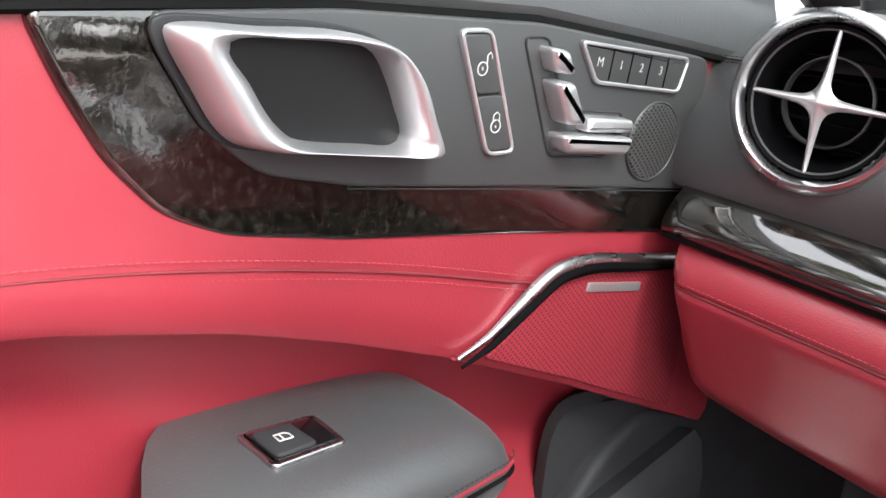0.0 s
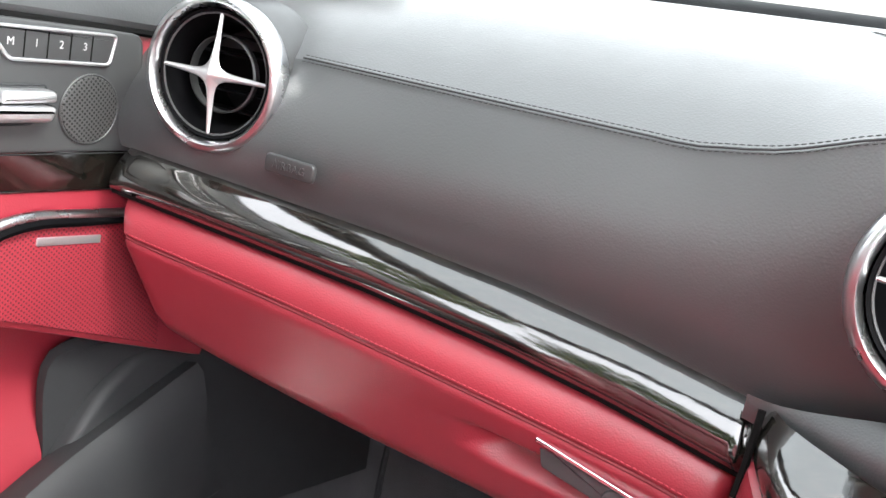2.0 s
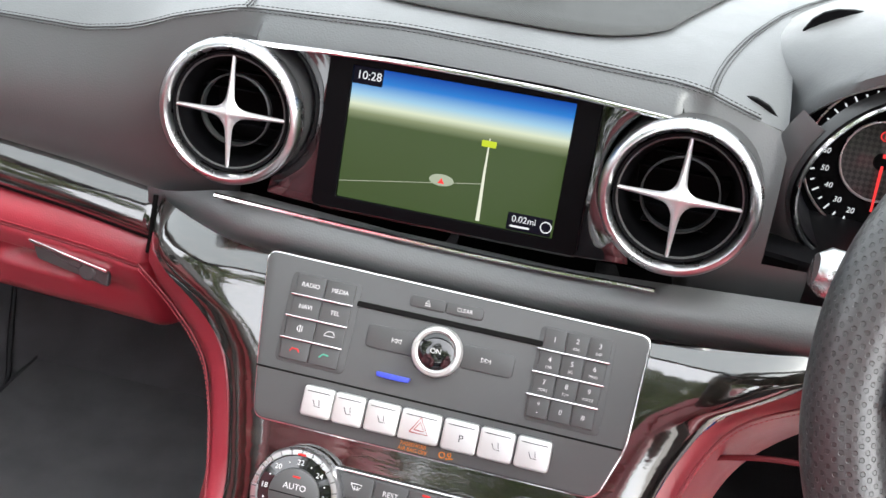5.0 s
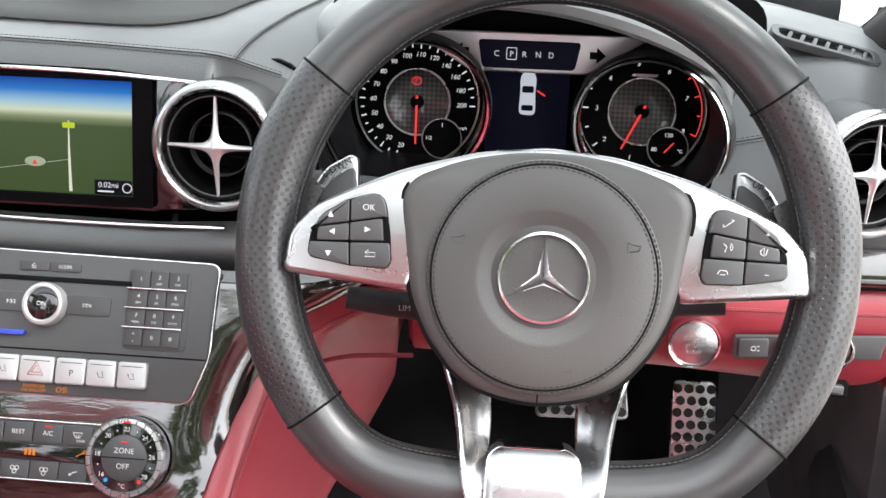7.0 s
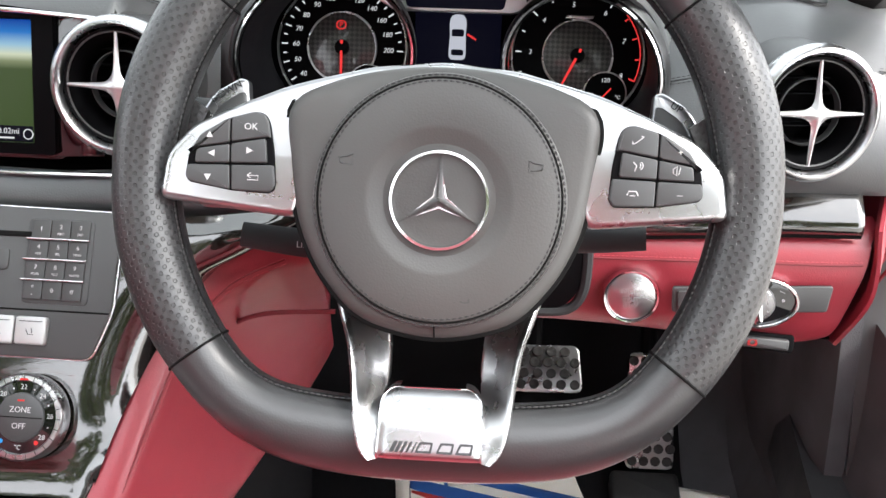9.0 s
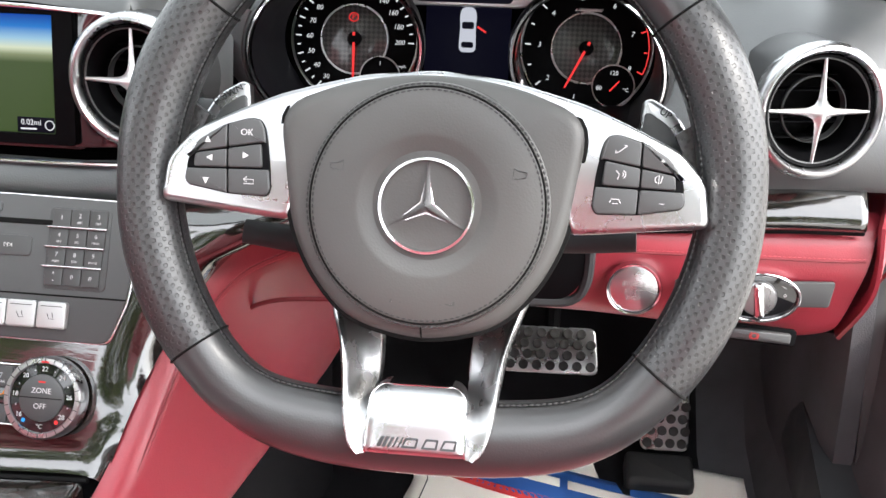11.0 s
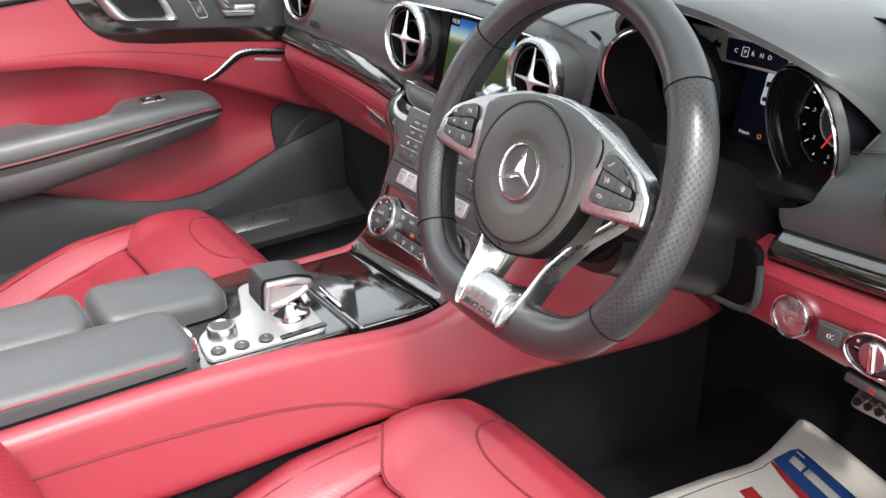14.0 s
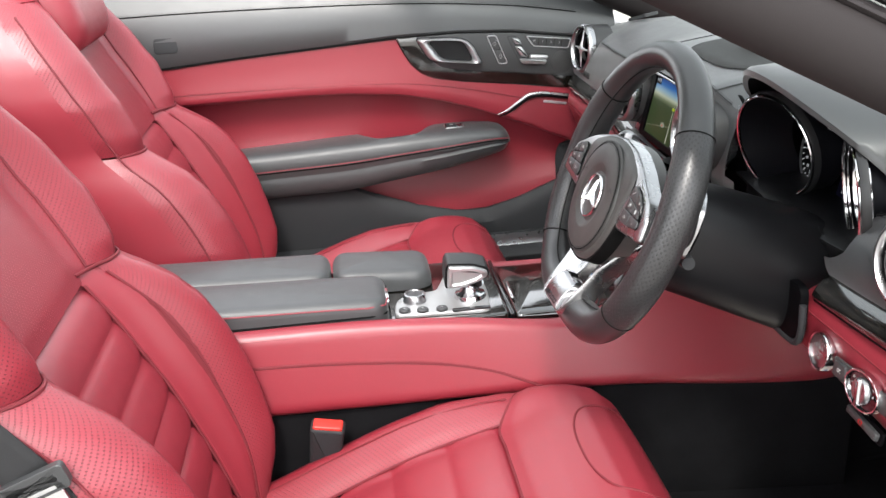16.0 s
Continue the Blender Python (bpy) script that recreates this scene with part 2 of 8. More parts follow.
# ---- materials ----
def material(name, color, rough=0.5, metal=0.0, coat=0.0, spec=0.5, vary=0.12, vary_scale=6.0, bump=0.0, bump_scale=400.0, kind="noise", rough_vary=0.08, emit=None, emit_strength=0.0, sheen=0.0):
    mat = bpy.data.materials.new(name)
    mat.use_nodes = True
    nt = mat.node_tree
    b = nt.nodes["Principled BSDF"]
    b.inputs["Roughness"].default_value = rough
    b.inputs["Metallic"].default_value = metal
    b.inputs["Coat Weight"].default_value = coat
    b.inputs["Coat Roughness"].default_value = 0.04
    b.inputs["Specular IOR Level"].default_value = spec
    b.inputs["Sheen Weight"].default_value, b.inputs["Sheen Roughness"].default_value = sheen, 0.35
    tc = nt.nodes.new("ShaderNodeTexCoord")
    big = nt.nodes.new("ShaderNodeTexNoise")
    big.inputs["Scale"].default_value, big.inputs["Detail"].default_value = vary_scale, 5
    nt.links.new(tc.outputs["Object"], big.inputs["Vector"])
    mix = nt.nodes.new("ShaderNodeMix")
    mix.data_type = "RGBA"
    mix.inputs[6].default_value = (*[c * (1 - vary) for c in color], 1)
    mix.inputs[7].default_value = (*[min(c * (1 + vary), 1) for c in color], 1)
    nt.links.new(big.outputs["Fac"], mix.inputs[0])
    nt.links.new(mix.outputs[2], b.inputs["Base Color"])
    if rough_vary:
        mr = nt.nodes.new("ShaderNodeMapRange")
        mr.inputs["To Min"].default_value, mr.inputs["To Max"].default_value = max(rough - rough_vary, 0.02), min(rough + rough_vary, 1)
        mid = nt.nodes.new("ShaderNodeTexNoise")
        mid.inputs["Scale"].default_value, mid.inputs["Detail"].default_value = vary_scale * 7, 4
        nt.links.new(tc.outputs["Object"], mid.inputs["Vector"])
        nt.links.new(mid.outputs["Fac"], mr.inputs["Value"])
        nt.links.new(mr.outputs[0], b.inputs["Roughness"])
    if bump:
        if kind == "noise":
            g = nt.nodes.new("ShaderNodeTexNoise")
            g.inputs["Detail"].default_value = 3
        else:
            g = nt.nodes.new("ShaderNodeTexVoronoi")
            g.feature = "SMOOTH_F1"
        g.inputs["Scale"].default_value = bump_scale
        nt.links.new(tc.outputs["Object"], g.inputs["Vector"])
        bp = nt.nodes.new("ShaderNodeBump")
        bp.inputs["Strength"].default_value, bp.inputs["Distance"].default_value = bump, 0.0006
        nt.links.new(g.outputs[0], bp.inputs["Height"])
        nt.links.new(bp.outputs[0], b.inputs["Normal"])
    if emit:
        b.inputs["Emission Color"].default_value = (*emit, 1)
        b.inputs["Emission Strength"].default_value = emit_strength
    return mat


def perforate(mat, pitch, size, depth=0.6, dark=0.25, slot=1.0, deep=0.0012):
    """Punched holes in a staggered grid on the map in metres."""
    nt = mat.node_tree
    b = nt.nodes["Principled BSDF"]
    tc = nt.nodes.new("ShaderNodeTexCoord")
    sep = nt.nodes.new("ShaderNodeSeparateXYZ")
    nt.links.new(tc.outputs["UV"], sep.inputs[0])
    waves = []
    for axis, k in (("X", 1.0), ("Y", slot)):
        mul = nt.nodes.new("ShaderNodeMath")
        mul.operation = "MULTIPLY"
        mul.inputs[1].default_value = math.pi / pitch * k
        cos = nt.nodes.new("ShaderNodeMath")
        cos.operation = "COSINE"
        nt.links.new(sep.outputs[axis], mul.inputs[0])
        nt.links.new(mul.outputs[0], cos.inputs[0])
        waves.append(cos)
    prod = nt.nodes.new("ShaderNodeMath")
    prod.operation = "MULTIPLY"
    nt.links.new(waves[0].outputs[0], prod.inputs[0])
    nt.links.new(waves[1].outputs[0], prod.inputs[1])
    step = nt.nodes.new("ShaderNodeMapRange")
    step.interpolation_type = "SMOOTHSTEP"
    step.inputs["From Min"].default_value, step.inputs["From Max"].default_value = size, min(size + 0.2, 1)
    nt.links.new(prod.outputs[0], step.inputs["Value"])
    old = b.inputs["Base Color"].links[0].from_socket
    mix = nt.nodes.new("ShaderNodeMix")
    mix.data_type, mix.blend_type = "RGBA", "MULTIPLY"
    mix.inputs[7].default_value = (dark, dark, dark, 1)
    nt.links.new(step.outputs[0], mix.inputs[0])
    nt.links.new(old, mix.inputs[6])
    nt.links.new(mix.outputs[2], b.inputs["Base Color"])
    bp = nt.nodes.new("ShaderNodeBump")
    bp.invert = True
    bp.inputs["Strength"].default_value, bp.inputs["Distance"].default_value = depth, deep
    nt.links.new(step.outputs[0], bp.inputs["Height"])
    if b.inputs["Normal"].links:
        nt.links.new(b.inputs["Normal"].links[0].from_socket, bp.inputs["Normal"])
    nt.links.new(bp.outputs[0], b.inputs["Normal"])
    return mat


RED = (0.250, 0.0215, 0.034)
M_red = material("red_leather", RED, 0.38, spec=0.72, bump=0.22, bump_scale=900, kind="voronoi", vary=0.08)
M_redperf = perforate(material("perforated_red_leather", RED, 0.37, spec=0.72, bump=0.15, bump_scale=900, kind="voronoi", vary=0.08), 0.0036, 0.62, 0.8, 0.5)
M_redmesh = perforate(material("red_speaker_mesh", RED, 0.5, bump=0.1, vary=0.06), 0.0021, 0.25, 0.8, 0.35)
M_redthread = material("red_thread", (0.36, 0.05, 0.065), 0.6)
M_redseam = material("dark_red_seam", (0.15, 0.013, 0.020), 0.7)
M_blk = material("black_leather", (0.045, 0.047, 0.049), 0.40, spec=0.85, bump=0.16, bump_scale=800, kind="voronoi", vary=0.12, sheen=0.35)
M_blksmooth = material("smooth_black_leather", (0.030, 0.030, 0.031), 0.42, bump=0.12, bump_scale=900, kind="voronoi")
# lighter than the smooth leather above; for the airbag cover and disc
M_nappa = material("lighter_black_nappa", (0.050, 0.049, 0.047), 0.45, bump=0.10, bump_scale=900, kind="voronoi", vary=0.08)
M_rim = material("polished_rim_leather", (0.021, 0.021, 0.022), 0.34, spec=0.75, bump=0.10, bump_scale=900, kind="voronoi")
M_blkperf = perforate(material("perforated_black_leather", (0.022, 0.022, 0.023), 0.36, spec=0.7, bump=0.10, bump_scale=900, kind="voronoi"), 0.0029, 0.34, 1.0, 0.35, 1.0, 0.0022)
M_blkthread = material("black_thread", (0.032, 0.032, 0.033), 0.7)
M_seam = material("leather_seam", (0.018, 0.018, 0.019), 0.7)
M_lid = material("matt_black_leather", (0.048, 0.050, 0.052), 0.45, spec=0.65, bump=0.2, bump_scale=600, kind="voronoi", sheen=0.1)
M_groove = material("black_seam_groove", (0.004, 0.004, 0.004), 0.8, spec=0.1)
M_plastic = material("soft_black_plastic", (0.026, 0.027, 0.029), 0.62, spec=0.25, bump=0.1, bump_scale=1500)
M_panel = material("dark_grey_control_panel", (0.043, 0.044, 0.045), 0.42, bump=0.05, bump_scale=2500)
M_button = material("dark_grey_button", (0.042, 0.043, 0.044), 0.4, bump=0.04, bump_scale=2500)
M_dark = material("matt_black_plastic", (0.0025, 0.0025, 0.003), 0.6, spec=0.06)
M_gloss = material("piano_black", (0.006, 0.006, 0.007), 0.06, coat=0.6, rough_vary=0.02)
M_satin = material("satin_aluminium", (0.46, 0.46, 0.47), 0.28, 1.0, vary=0.04, rough_vary=0.05)
M_chrome = material("polished_chrome", (0.74, 0.73, 0.74), 0.13, 1.0, vary=0.02, rough_vary=0.03)
M_handle = material("satin_chrome", (0.62, 0.62, 0.63), 0.38, 0.85, vary=0.03, rough_vary=0.05)
M_silver = material("silver_key", (0.46, 0.46, 0.46), 0.4, 0.6, vary=0.04)
M_white = material("white_print", (0.45, 0.45, 0.45), 0.6, vary=0.02)
M_ink = material("dark_print", (0.018, 0.019, 0.021), 0.5, vary=0.02)
# driver's carpet has footwell shade in its colour; the next two are lit tones
M_shadecarpet = material("shaded_carpet", (0.008, 0.008, 0.009), 0.95, bump=1.0, bump_scale=700, spec=0.1, vary=0.35, vary_scale=25)
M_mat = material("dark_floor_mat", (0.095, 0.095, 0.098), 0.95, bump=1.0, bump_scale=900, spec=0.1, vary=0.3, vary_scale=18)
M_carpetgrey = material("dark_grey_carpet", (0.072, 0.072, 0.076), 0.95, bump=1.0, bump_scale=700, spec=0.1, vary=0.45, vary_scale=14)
M_cloth = perforate(material("grey_speaker_cloth", (0.060, 0.061, 0.061), 0.75, spec=0.2, vary=0.06), 0.0016, 0.3, 0.5, 0.4)
M_well = material("black_well_plastic", (0.006, 0.006, 0.007), 0.38, spec=0.35)
M_rubber = material("black_rubber", (0.012, 0.012, 0.012), 0.7, bump=0.2, bump_scale=800)
M_redplastic = material("red_release_plastic", (0.62, 0.03, 0.02), 0.4)
M_paper = material("white_paper", (0.88, 0.83, 0.75), 0.8, vary=0.04, bump=0.1, bump_scale=60)
M_blueink = material("blue_print", (0.02, 0.09, 0.32), 0.7)
M_redink = material("red_print", (0.55, 0.03, 0.03), 0.7)
M_body = material("white_car_paint", (0.72, 0.72, 0.73), 0.25, coat=1.0, vary=0.02)
M_pillar = material("dark_pillar_trim", (0.021, 0.0175, 0.0175), 0.65, spec=0.2, bump=0.2, bump_scale=900)
M_webbing = material("black_belt_webbing", (0.014, 0.014, 0.015), 0.8, bump=0.8, bump_scale=900)
M_bluecard = material("blue_card", (0.03, 0.05, 0.4), 0.35)


def lit(name, color, strength=1.0):
    return material(name, tuple(c * 0.1 for c in color), 0.5, spec=0.08, vary=0.0, rough_vary=0, emit=color, emit_strength=strength)


M_glowwhite = lit("lit_white", (0.8, 0.82, 0.85), 0.36)
M_glowred = lit("lit_red", (0.9, 0.05, 0.05), 0.4)
M_glowamber = lit("lit_amber", (0.8, 0.25, 0.03), 0.35)
M_displaydark = lit("dark_display", (0.003, 0.003, 0.009), 0.35)


def wood_material():
    mat = material("gloss_black_burr_wood", (0.02, 0.017, 0.014), 0.12, coat=1.0, vary=0.1, rough_vary=0.04)
    nt = mat.node_tree
    b = nt.nodes["Principled BSDF"]
    b.inputs["Coat IOR"].default_value = 1.78
    b.inputs["Coat Roughness"].default_value = 0.035
    tc = nt.nodes.new("ShaderNodeTexCoord")
    mp = nt.nodes.new("ShaderNodeMapping")
    mp.inputs["Scale"].default_value = (24, 100, 100)
    n1 = nt.nodes.new("ShaderNodeTexNoise")
    n1.inputs["Scale"].default_value, n1.inputs["Detail"].default_value, n1.inputs["Distortion"].default_value = 2.6, 12, 1.2
    cr = nt.nodes.new("ShaderNodeValToRGB")
    e = cr.color_ramp.elements
    e[0].position, e[0].color = 0.35, (0.003, 0.0028, 0.0026, 1)
    e[1].position, e[1].color = 0.76, (0.034, 0.029, 0.023, 1)
    x = e.new(0.52)
    x.color = (0.008, 0.0072, 0.006, 1)
    nt.links.new(tc.outputs["Object"], mp.inputs["Vector"])
    nt.links.new(mp.outputs[0], n1.inputs["Vector"])
    nt.links.new(n1.outputs["Fac"], cr.inputs[0])
    nt.links.new(cr.outputs[0], b.inputs["Base Color"])
    wav = nt.nodes.new("ShaderNodeTexNoise")
    wav.inputs["Scale"].default_value, wav.inputs["Detail"].default_value = 0.9, 5
    nt.links.new(mp.outputs[0], wav.inputs["Vector"])
    bp = nt.nodes.new("ShaderNodeBump")
    bp.inputs["Strength"].default_value, bp.inputs["Distance"].default_value = 0.11, 0.002
    nt.links.new(wav.outputs["Fac"], bp.inputs["Height"])
    nt.links.new(bp.outputs[0], b.inputs["Coat Normal"])
    return mat


M_wood = wood_material()


def glass_material():
    """Thin tinted pane: mostly clear, with a faint reflection."""
    mat = bpy.data.materials.new("windscreen_glass")
    mat.use_nodes = True
    nt = mat.node_tree
    nt.nodes.remove(nt.nodes["Principled BSDF"])
    clear, gloss, mix = nt.nodes.new("ShaderNodeBsdfTransparent"), nt.nodes.new("ShaderNodeBsdfGlossy"), nt.nodes.new("ShaderNodeMixShader")
    clear.inputs[0].default_value = (0.56, 0.59, 0.585, 1)
    gloss.inputs["Roughness"].default_value = 0.01
    mix.inputs[0].default_value = 0.05
    nt.links.new(clear.outputs[0], mix.inputs[1])
    nt.links.new(gloss.outputs[0], mix.inputs[2])
    nt.links.new(mix.outputs[0], nt.nodes["Material Output"].inputs[0])
    return mat


M_glass = glass_material()


def carbon_material():
    mat = material("carbon_weave", (0.03, 0.03, 0.03), 0.35, coat=0.5)
    nt = mat.node_tree
    ch = nt.nodes.new("ShaderNodeTexChecker")
    ch.inputs["Scale"].default_value = 330
    ch.inputs[1].default_value, ch.inputs[2].default_value = (0.014, 0.014, 0.014, 1), (0.06, 0.058, 0.055, 1)
    tc = nt.nodes.new("ShaderNodeTexCoord")
    mp = nt.nodes.new("ShaderNodeMapping")
    mp.inputs["Rotation"].default_value = (0, 0, 0.785)
    nt.links.new(tc.outputs["UV"], mp.inputs[0])
    nt.links.new(mp.outputs[0], ch.inputs[0])
    nt.links.new(ch.outputs[0], nt.nodes["Principled BSDF"].inputs["Base Color"])
    return mat


M_carbon = carbon_material()

# ---- setting: ground, floor, body shell ----
def ground_mat():
    return material("pale_concrete", (0.36, 0.34, 0.315), 0.9, bump=0.8, bump_scale=150, vary=0.3, vary_scale=1.5)


def make_ground():
    bm = slab([(-400, -400), (400, -400), (400, 400), (-400, 400)], 0.05, 0.001, pose(0, 0, -0.05))
    tagged(part("ground", bm, ground_mat()), "pale concrete ground under the car", "ground", kind="structure")


def make_floor():
    floor = thing("floor", "dark carpeted car floor with raised tunnel sides, driver's side darkened for shade", "floor", kind="structure")
    for s in (1, -1):
        rows = []
        for i in range(25):
            y = -0.95 + 1.75 * i / 24
            up = ramp(y, (0.45, 0.0), (0.62, 0.012), (0.80, 0.32))
            rows.append([(s * x, y, 0.155 + up * (1 if z < 0.15 else 0.4) + z) for x, z in ((0.085, 0.30), (0.10, 0.10), (0.14, 0.02), (0.18, 0.0), (0.42, -0.004), (0.68, 0.0), (0.74, 0.02), (0.77, 0.08), (0.80, 0.20), (0.81, 0.34))])
        if s > 0:
            part("side_carpet", sheet([r[5:] for r in rows]), M_carpetgrey, floor, "charcoal carpet on the footwell side")
            rows = [r[:6] for r in rows]
        # shade-darkened carpet for the driver, the lit grey for the passenger
        part("carpet", sheet(rows), M_shadecarpet if s > 0 else M_carpetgrey, floor)
    part("carpet_seam", tube(spline([(-0.655, 0.28, 0.170), (-0.654, 0.44, 0.170), (-0.660, 0.515, 0.170), (-0.674, 0.556, 0.174), (-0.700, 0.60, 0.196), (-0.728, 0.655, 0.236), (-0.742, 0.70, 0.30)], 30), 0.004, 6), M_plastic, floor)
    return floor


def make_mat(x):
    m = thing("floor_mat", "dark velour floor mat with bound edge on the carpet", "floor mat", "floor mats")
    outline = corners([(x - 0.22, -0.42), (x + 0.22, -0.42), (x + 0.235, 0.35), (x + 0.235, 0.66), (x - 0.245, 0.66), (x - 0.235, 0.2)], 0.05)
    bm = slab(outline, 0.008, 0.003, pose(0, 0, 0.160))
    for v in bm.verts:
        v.co.z += ramp(v.co.y, (0.45, 0.0), (0.62, 0.012))
    # driver's mat takes the carpet colour with shade put in
    part("mat_surface", bm, M_mat if x < 0 else M_shadecarpet, m)
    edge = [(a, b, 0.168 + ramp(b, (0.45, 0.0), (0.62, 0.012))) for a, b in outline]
    part("binding", tube(edge, 0.0028, 6, True), M_plastic if x < 0 else M_shadecarpet, m, "dark bound mat edge")
    return m


def make_shell():
    """Windscreen, pillars, header, bonnet, rear and outer sides that close the car."""
    ws = thing("windscreen", "raked clear car windscreen in a dark frame", "windscreen", kind="structure")
    def edge(s):
        return [V((s * 0.745, 0.56, 0.80)), V((s * 0.728, 0.281, 0.935)), V((s * 0.692, 0.1, 1.030)), V((s * 0.652, -0.05, 1.108)), V((s * 0.60, -0.235, 1.205))]
    le, re = spline(edge(-1), 12), spline(edge(1), 12)
    rows = []
    for i in range(13):
        rows.append([le[i].lerp(re[i], j / 12) + V((0, 0.11 * (1 - (j / 6 - 1) ** 2), 0.03 * (1 - (j / 6 - 1) ** 2))) for j in range(13)])
    part("glass", sheet(rows), M_glass, ws, "clear tinted pane")
    for s in (1, -1):
        p = spline([(s * 0.755, 0.60, 0.745), (s * 0.735, 0.281, 0.900), (s * 0.70, 0.1, 0.994), (s * 0.66, -0.05, 1.072), (s * 0.605, -0.24, 1.172)], 18)
        part("pillar", tube(p, 0.031, 10, flat=1.25, up=(0, 0.5, 1)), M_pillar, ws, "dark fabric-trimmed windscreen pillar")
        part("pillar_crease", tube([a + V((s * 0.014, -0.004, 0.034)) for a in p], 0.0085, 8, flat=0.5, up=(0, 0.5, 1)), M_pillar, ws)
        part("pillar_bead", tube([a + V((s * 0.010, 0.024, 0.047)) for a in p], 0.0022, 6), M_satin, ws, "thin silver bead beside the seal")
        q = [a + V((s * 0.006, 0.022, 0.040)) for a in p]
        part("pillar_seal", tube(q, 0.010, 8, flat=0.6, up=(0, 0.5, 1)), M_rubber, ws, "black rubber seal strip")
    top = spline([(-0.605, -0.24, 1.180), (-0.3, -0.15, 1.222), (0.3, -0.15, 1.222), (0.605, -0.24, 1.180)], 20)
    part("header", tube(top, 0.030, 10, flat=0.7, up=(0, -0.3, 1)), M_pillar, ws, "dark trimmed windscreen header")
    cowl = spline([(-0.74, 0.66, 0.795), (-0.4, 0.73, 0.815), (0.0, 0.755, 0.82), (0.4, 0.73, 0.815), (0.74, 0.66, 0.795)], 24)
    part("cowl", tube(cowl, 0.05, 10, flat=0.5, up=(0, 0, 1)), M_dark, ws, "black cowl strip at the windscreen base")

    hood = thing("bonnet", "white painted car bonnet ahead of the windscreen", "bonnet", kind="structure")
    rows = []
    for i in range(17):
        t = i / 16
        y = 0.74 + 1.1 * t
        rows.append([(0.86 * s, y - 0.12 * s * s, 0.79 + 0.03 * (1 - s * s) - 0.12 * t * t + 0.012 * math.cos(9 * s)) for s in [k / 8 - 1 for k in range(17)]])
    b = part("panel", sheet(rows), M_body, hood)
    b.modifiers.new("thickness", "SOLIDIFY").thickness = 0.01
    for s in (1, -1):
        part("wing", slab(corners([(0.60, 0.18), (1.9, 0.18), (1.9, 0.62), (1.2, 0.74), (0.60, 0.74)], 0.06), 0.05, 0.02, plane_m((s * 0.88, 0, 0), (0, 1, 0), (0, 0, 1))), M_body, hood)

    back = thing("rear_bulkhead", "black trimmed panel behind the seats", "bulkhead", kind="structure")
    part("panel", slab(corners([(-0.80, 0.15), (0.80, 0.15), (0.80, 0.80), (-0.80, 0.80)], 0.05), 0.05, 0.02, pose(0, -1.03, 0, 90)), M_plastic, back)
    part("deck", slab(corners([(-0.84, -2.0), (0.84, -2.0), (0.84, -1.03), (-0.84, -1.03)], 0.08), 0.05, 0.02, pose(0, 0, 0.82)), M_body, back)
    fire = thing("front_bulkhead", "black insulated panel closing the footwells", "bulkhead", kind="structure")
    part("panel", slab(corners([(-0.80, 0.15), (0.80, 0.15), (0.80, 0.76), (-0.80, 0.76)], 0.03), 0.03, 0.01, pose(0, 0.76, 0, 90)), M_dark, fire)
    # side panels added to keep outside light from leaking into the footwells
    for s in (1, -1):
        part("side_panel", slab(corners([(0.49, 0.14), (0.78, 0.14), (0.78, 0.79), (0.52, 0.79), (0.49, 0.60)], 0.01), 0.012, 0.003, plane_m((s * 0.825, 0, 0), (0, 1, 0), (0, 0, 1))), M_dark, fire)
    sill = thing("door_sill", "dark plastic door sill with grey edge", "door sill", kind="structure")
    part("cover", pad([(0.74, -0.95, 0.25), (0.74, 0.0, 0.25), (0.76, 0.5, 0.26)], [(0.86, -0.95, 0.25), (0.86, 0.0, 0.25), (0.86, 0.5, 0.25)], 0.02, 20, 10, 0.05, 0.3, 0.08), M_plastic, sill)
    post = thing("door_pillar_trim", "grey plastic trim at the driver's door opening", "pillar trim", kind="structure")
    part("trim", pad([(0.80, 0.372, 0.30), (0.80, 0.395, 0.40), (0.80, 0.435, 0.53), (0.80, 0.425, 0.65)], [(0.88, 0.36, 0.28), (0.88, 0.38, 0.40), (0.88, 0.42, 0.53), (0.88, 0.41, 0.66)], 0.012, 20, 8, 0.04, 0.3, 0.03), M_panel, post)


def make_quarter():
    q = thing("rear_quarter_trim", "white body edge and chrome strip behind the passenger door", "body trim", kind="structure")
    part("body_edge", pad([(-0.80, -0.98, 0.30), (-0.80, -0.98, 0.6), (-0.80, -0.98, 0.98)], [(-0.81, -1.25, 0.30), (-0.81, -1.25, 0.6), (-0.80, -1.15, 0.95)], 0.01, 16, 8, 0.05, 0.2, 0.04), M_body, q)
    part("strip", tube(spline([(-0.775, -0.90, 0.84), (-0.77, -0.925, 0.95), (-0.75, -0.98, 1.10)], 14), 0.011, 8), M_chrome, q, "bright chrome strip")
    part("seal", tube(spline([(-0.775, -0.93, 0.84), (-0.77, -0.955, 0.95), (-0.75, -1.01, 1.10)], 14), 0.013, 8), M_rubber, q)


make_quarter()
make_ground()
make_floor()
make_mat(0.40)
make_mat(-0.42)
make_shell()


# ---- dashboard ----
SEAM = ((-0.78, 0.766), (-0.60, 0.780), (-0.45, 0.784), (-0.32, 0.788), (-0.275, 0.797), (-0.236, 0.813), (-0.182, 0.828), (-0.06, 0.833), (0.02, 0.831), (0.14, 0.826), (0.20, 0.802), (0.50, 0.757), (0.55, 0.761), (0.60, 0.772), (0.66, 0.780), (0.78, 0.770))
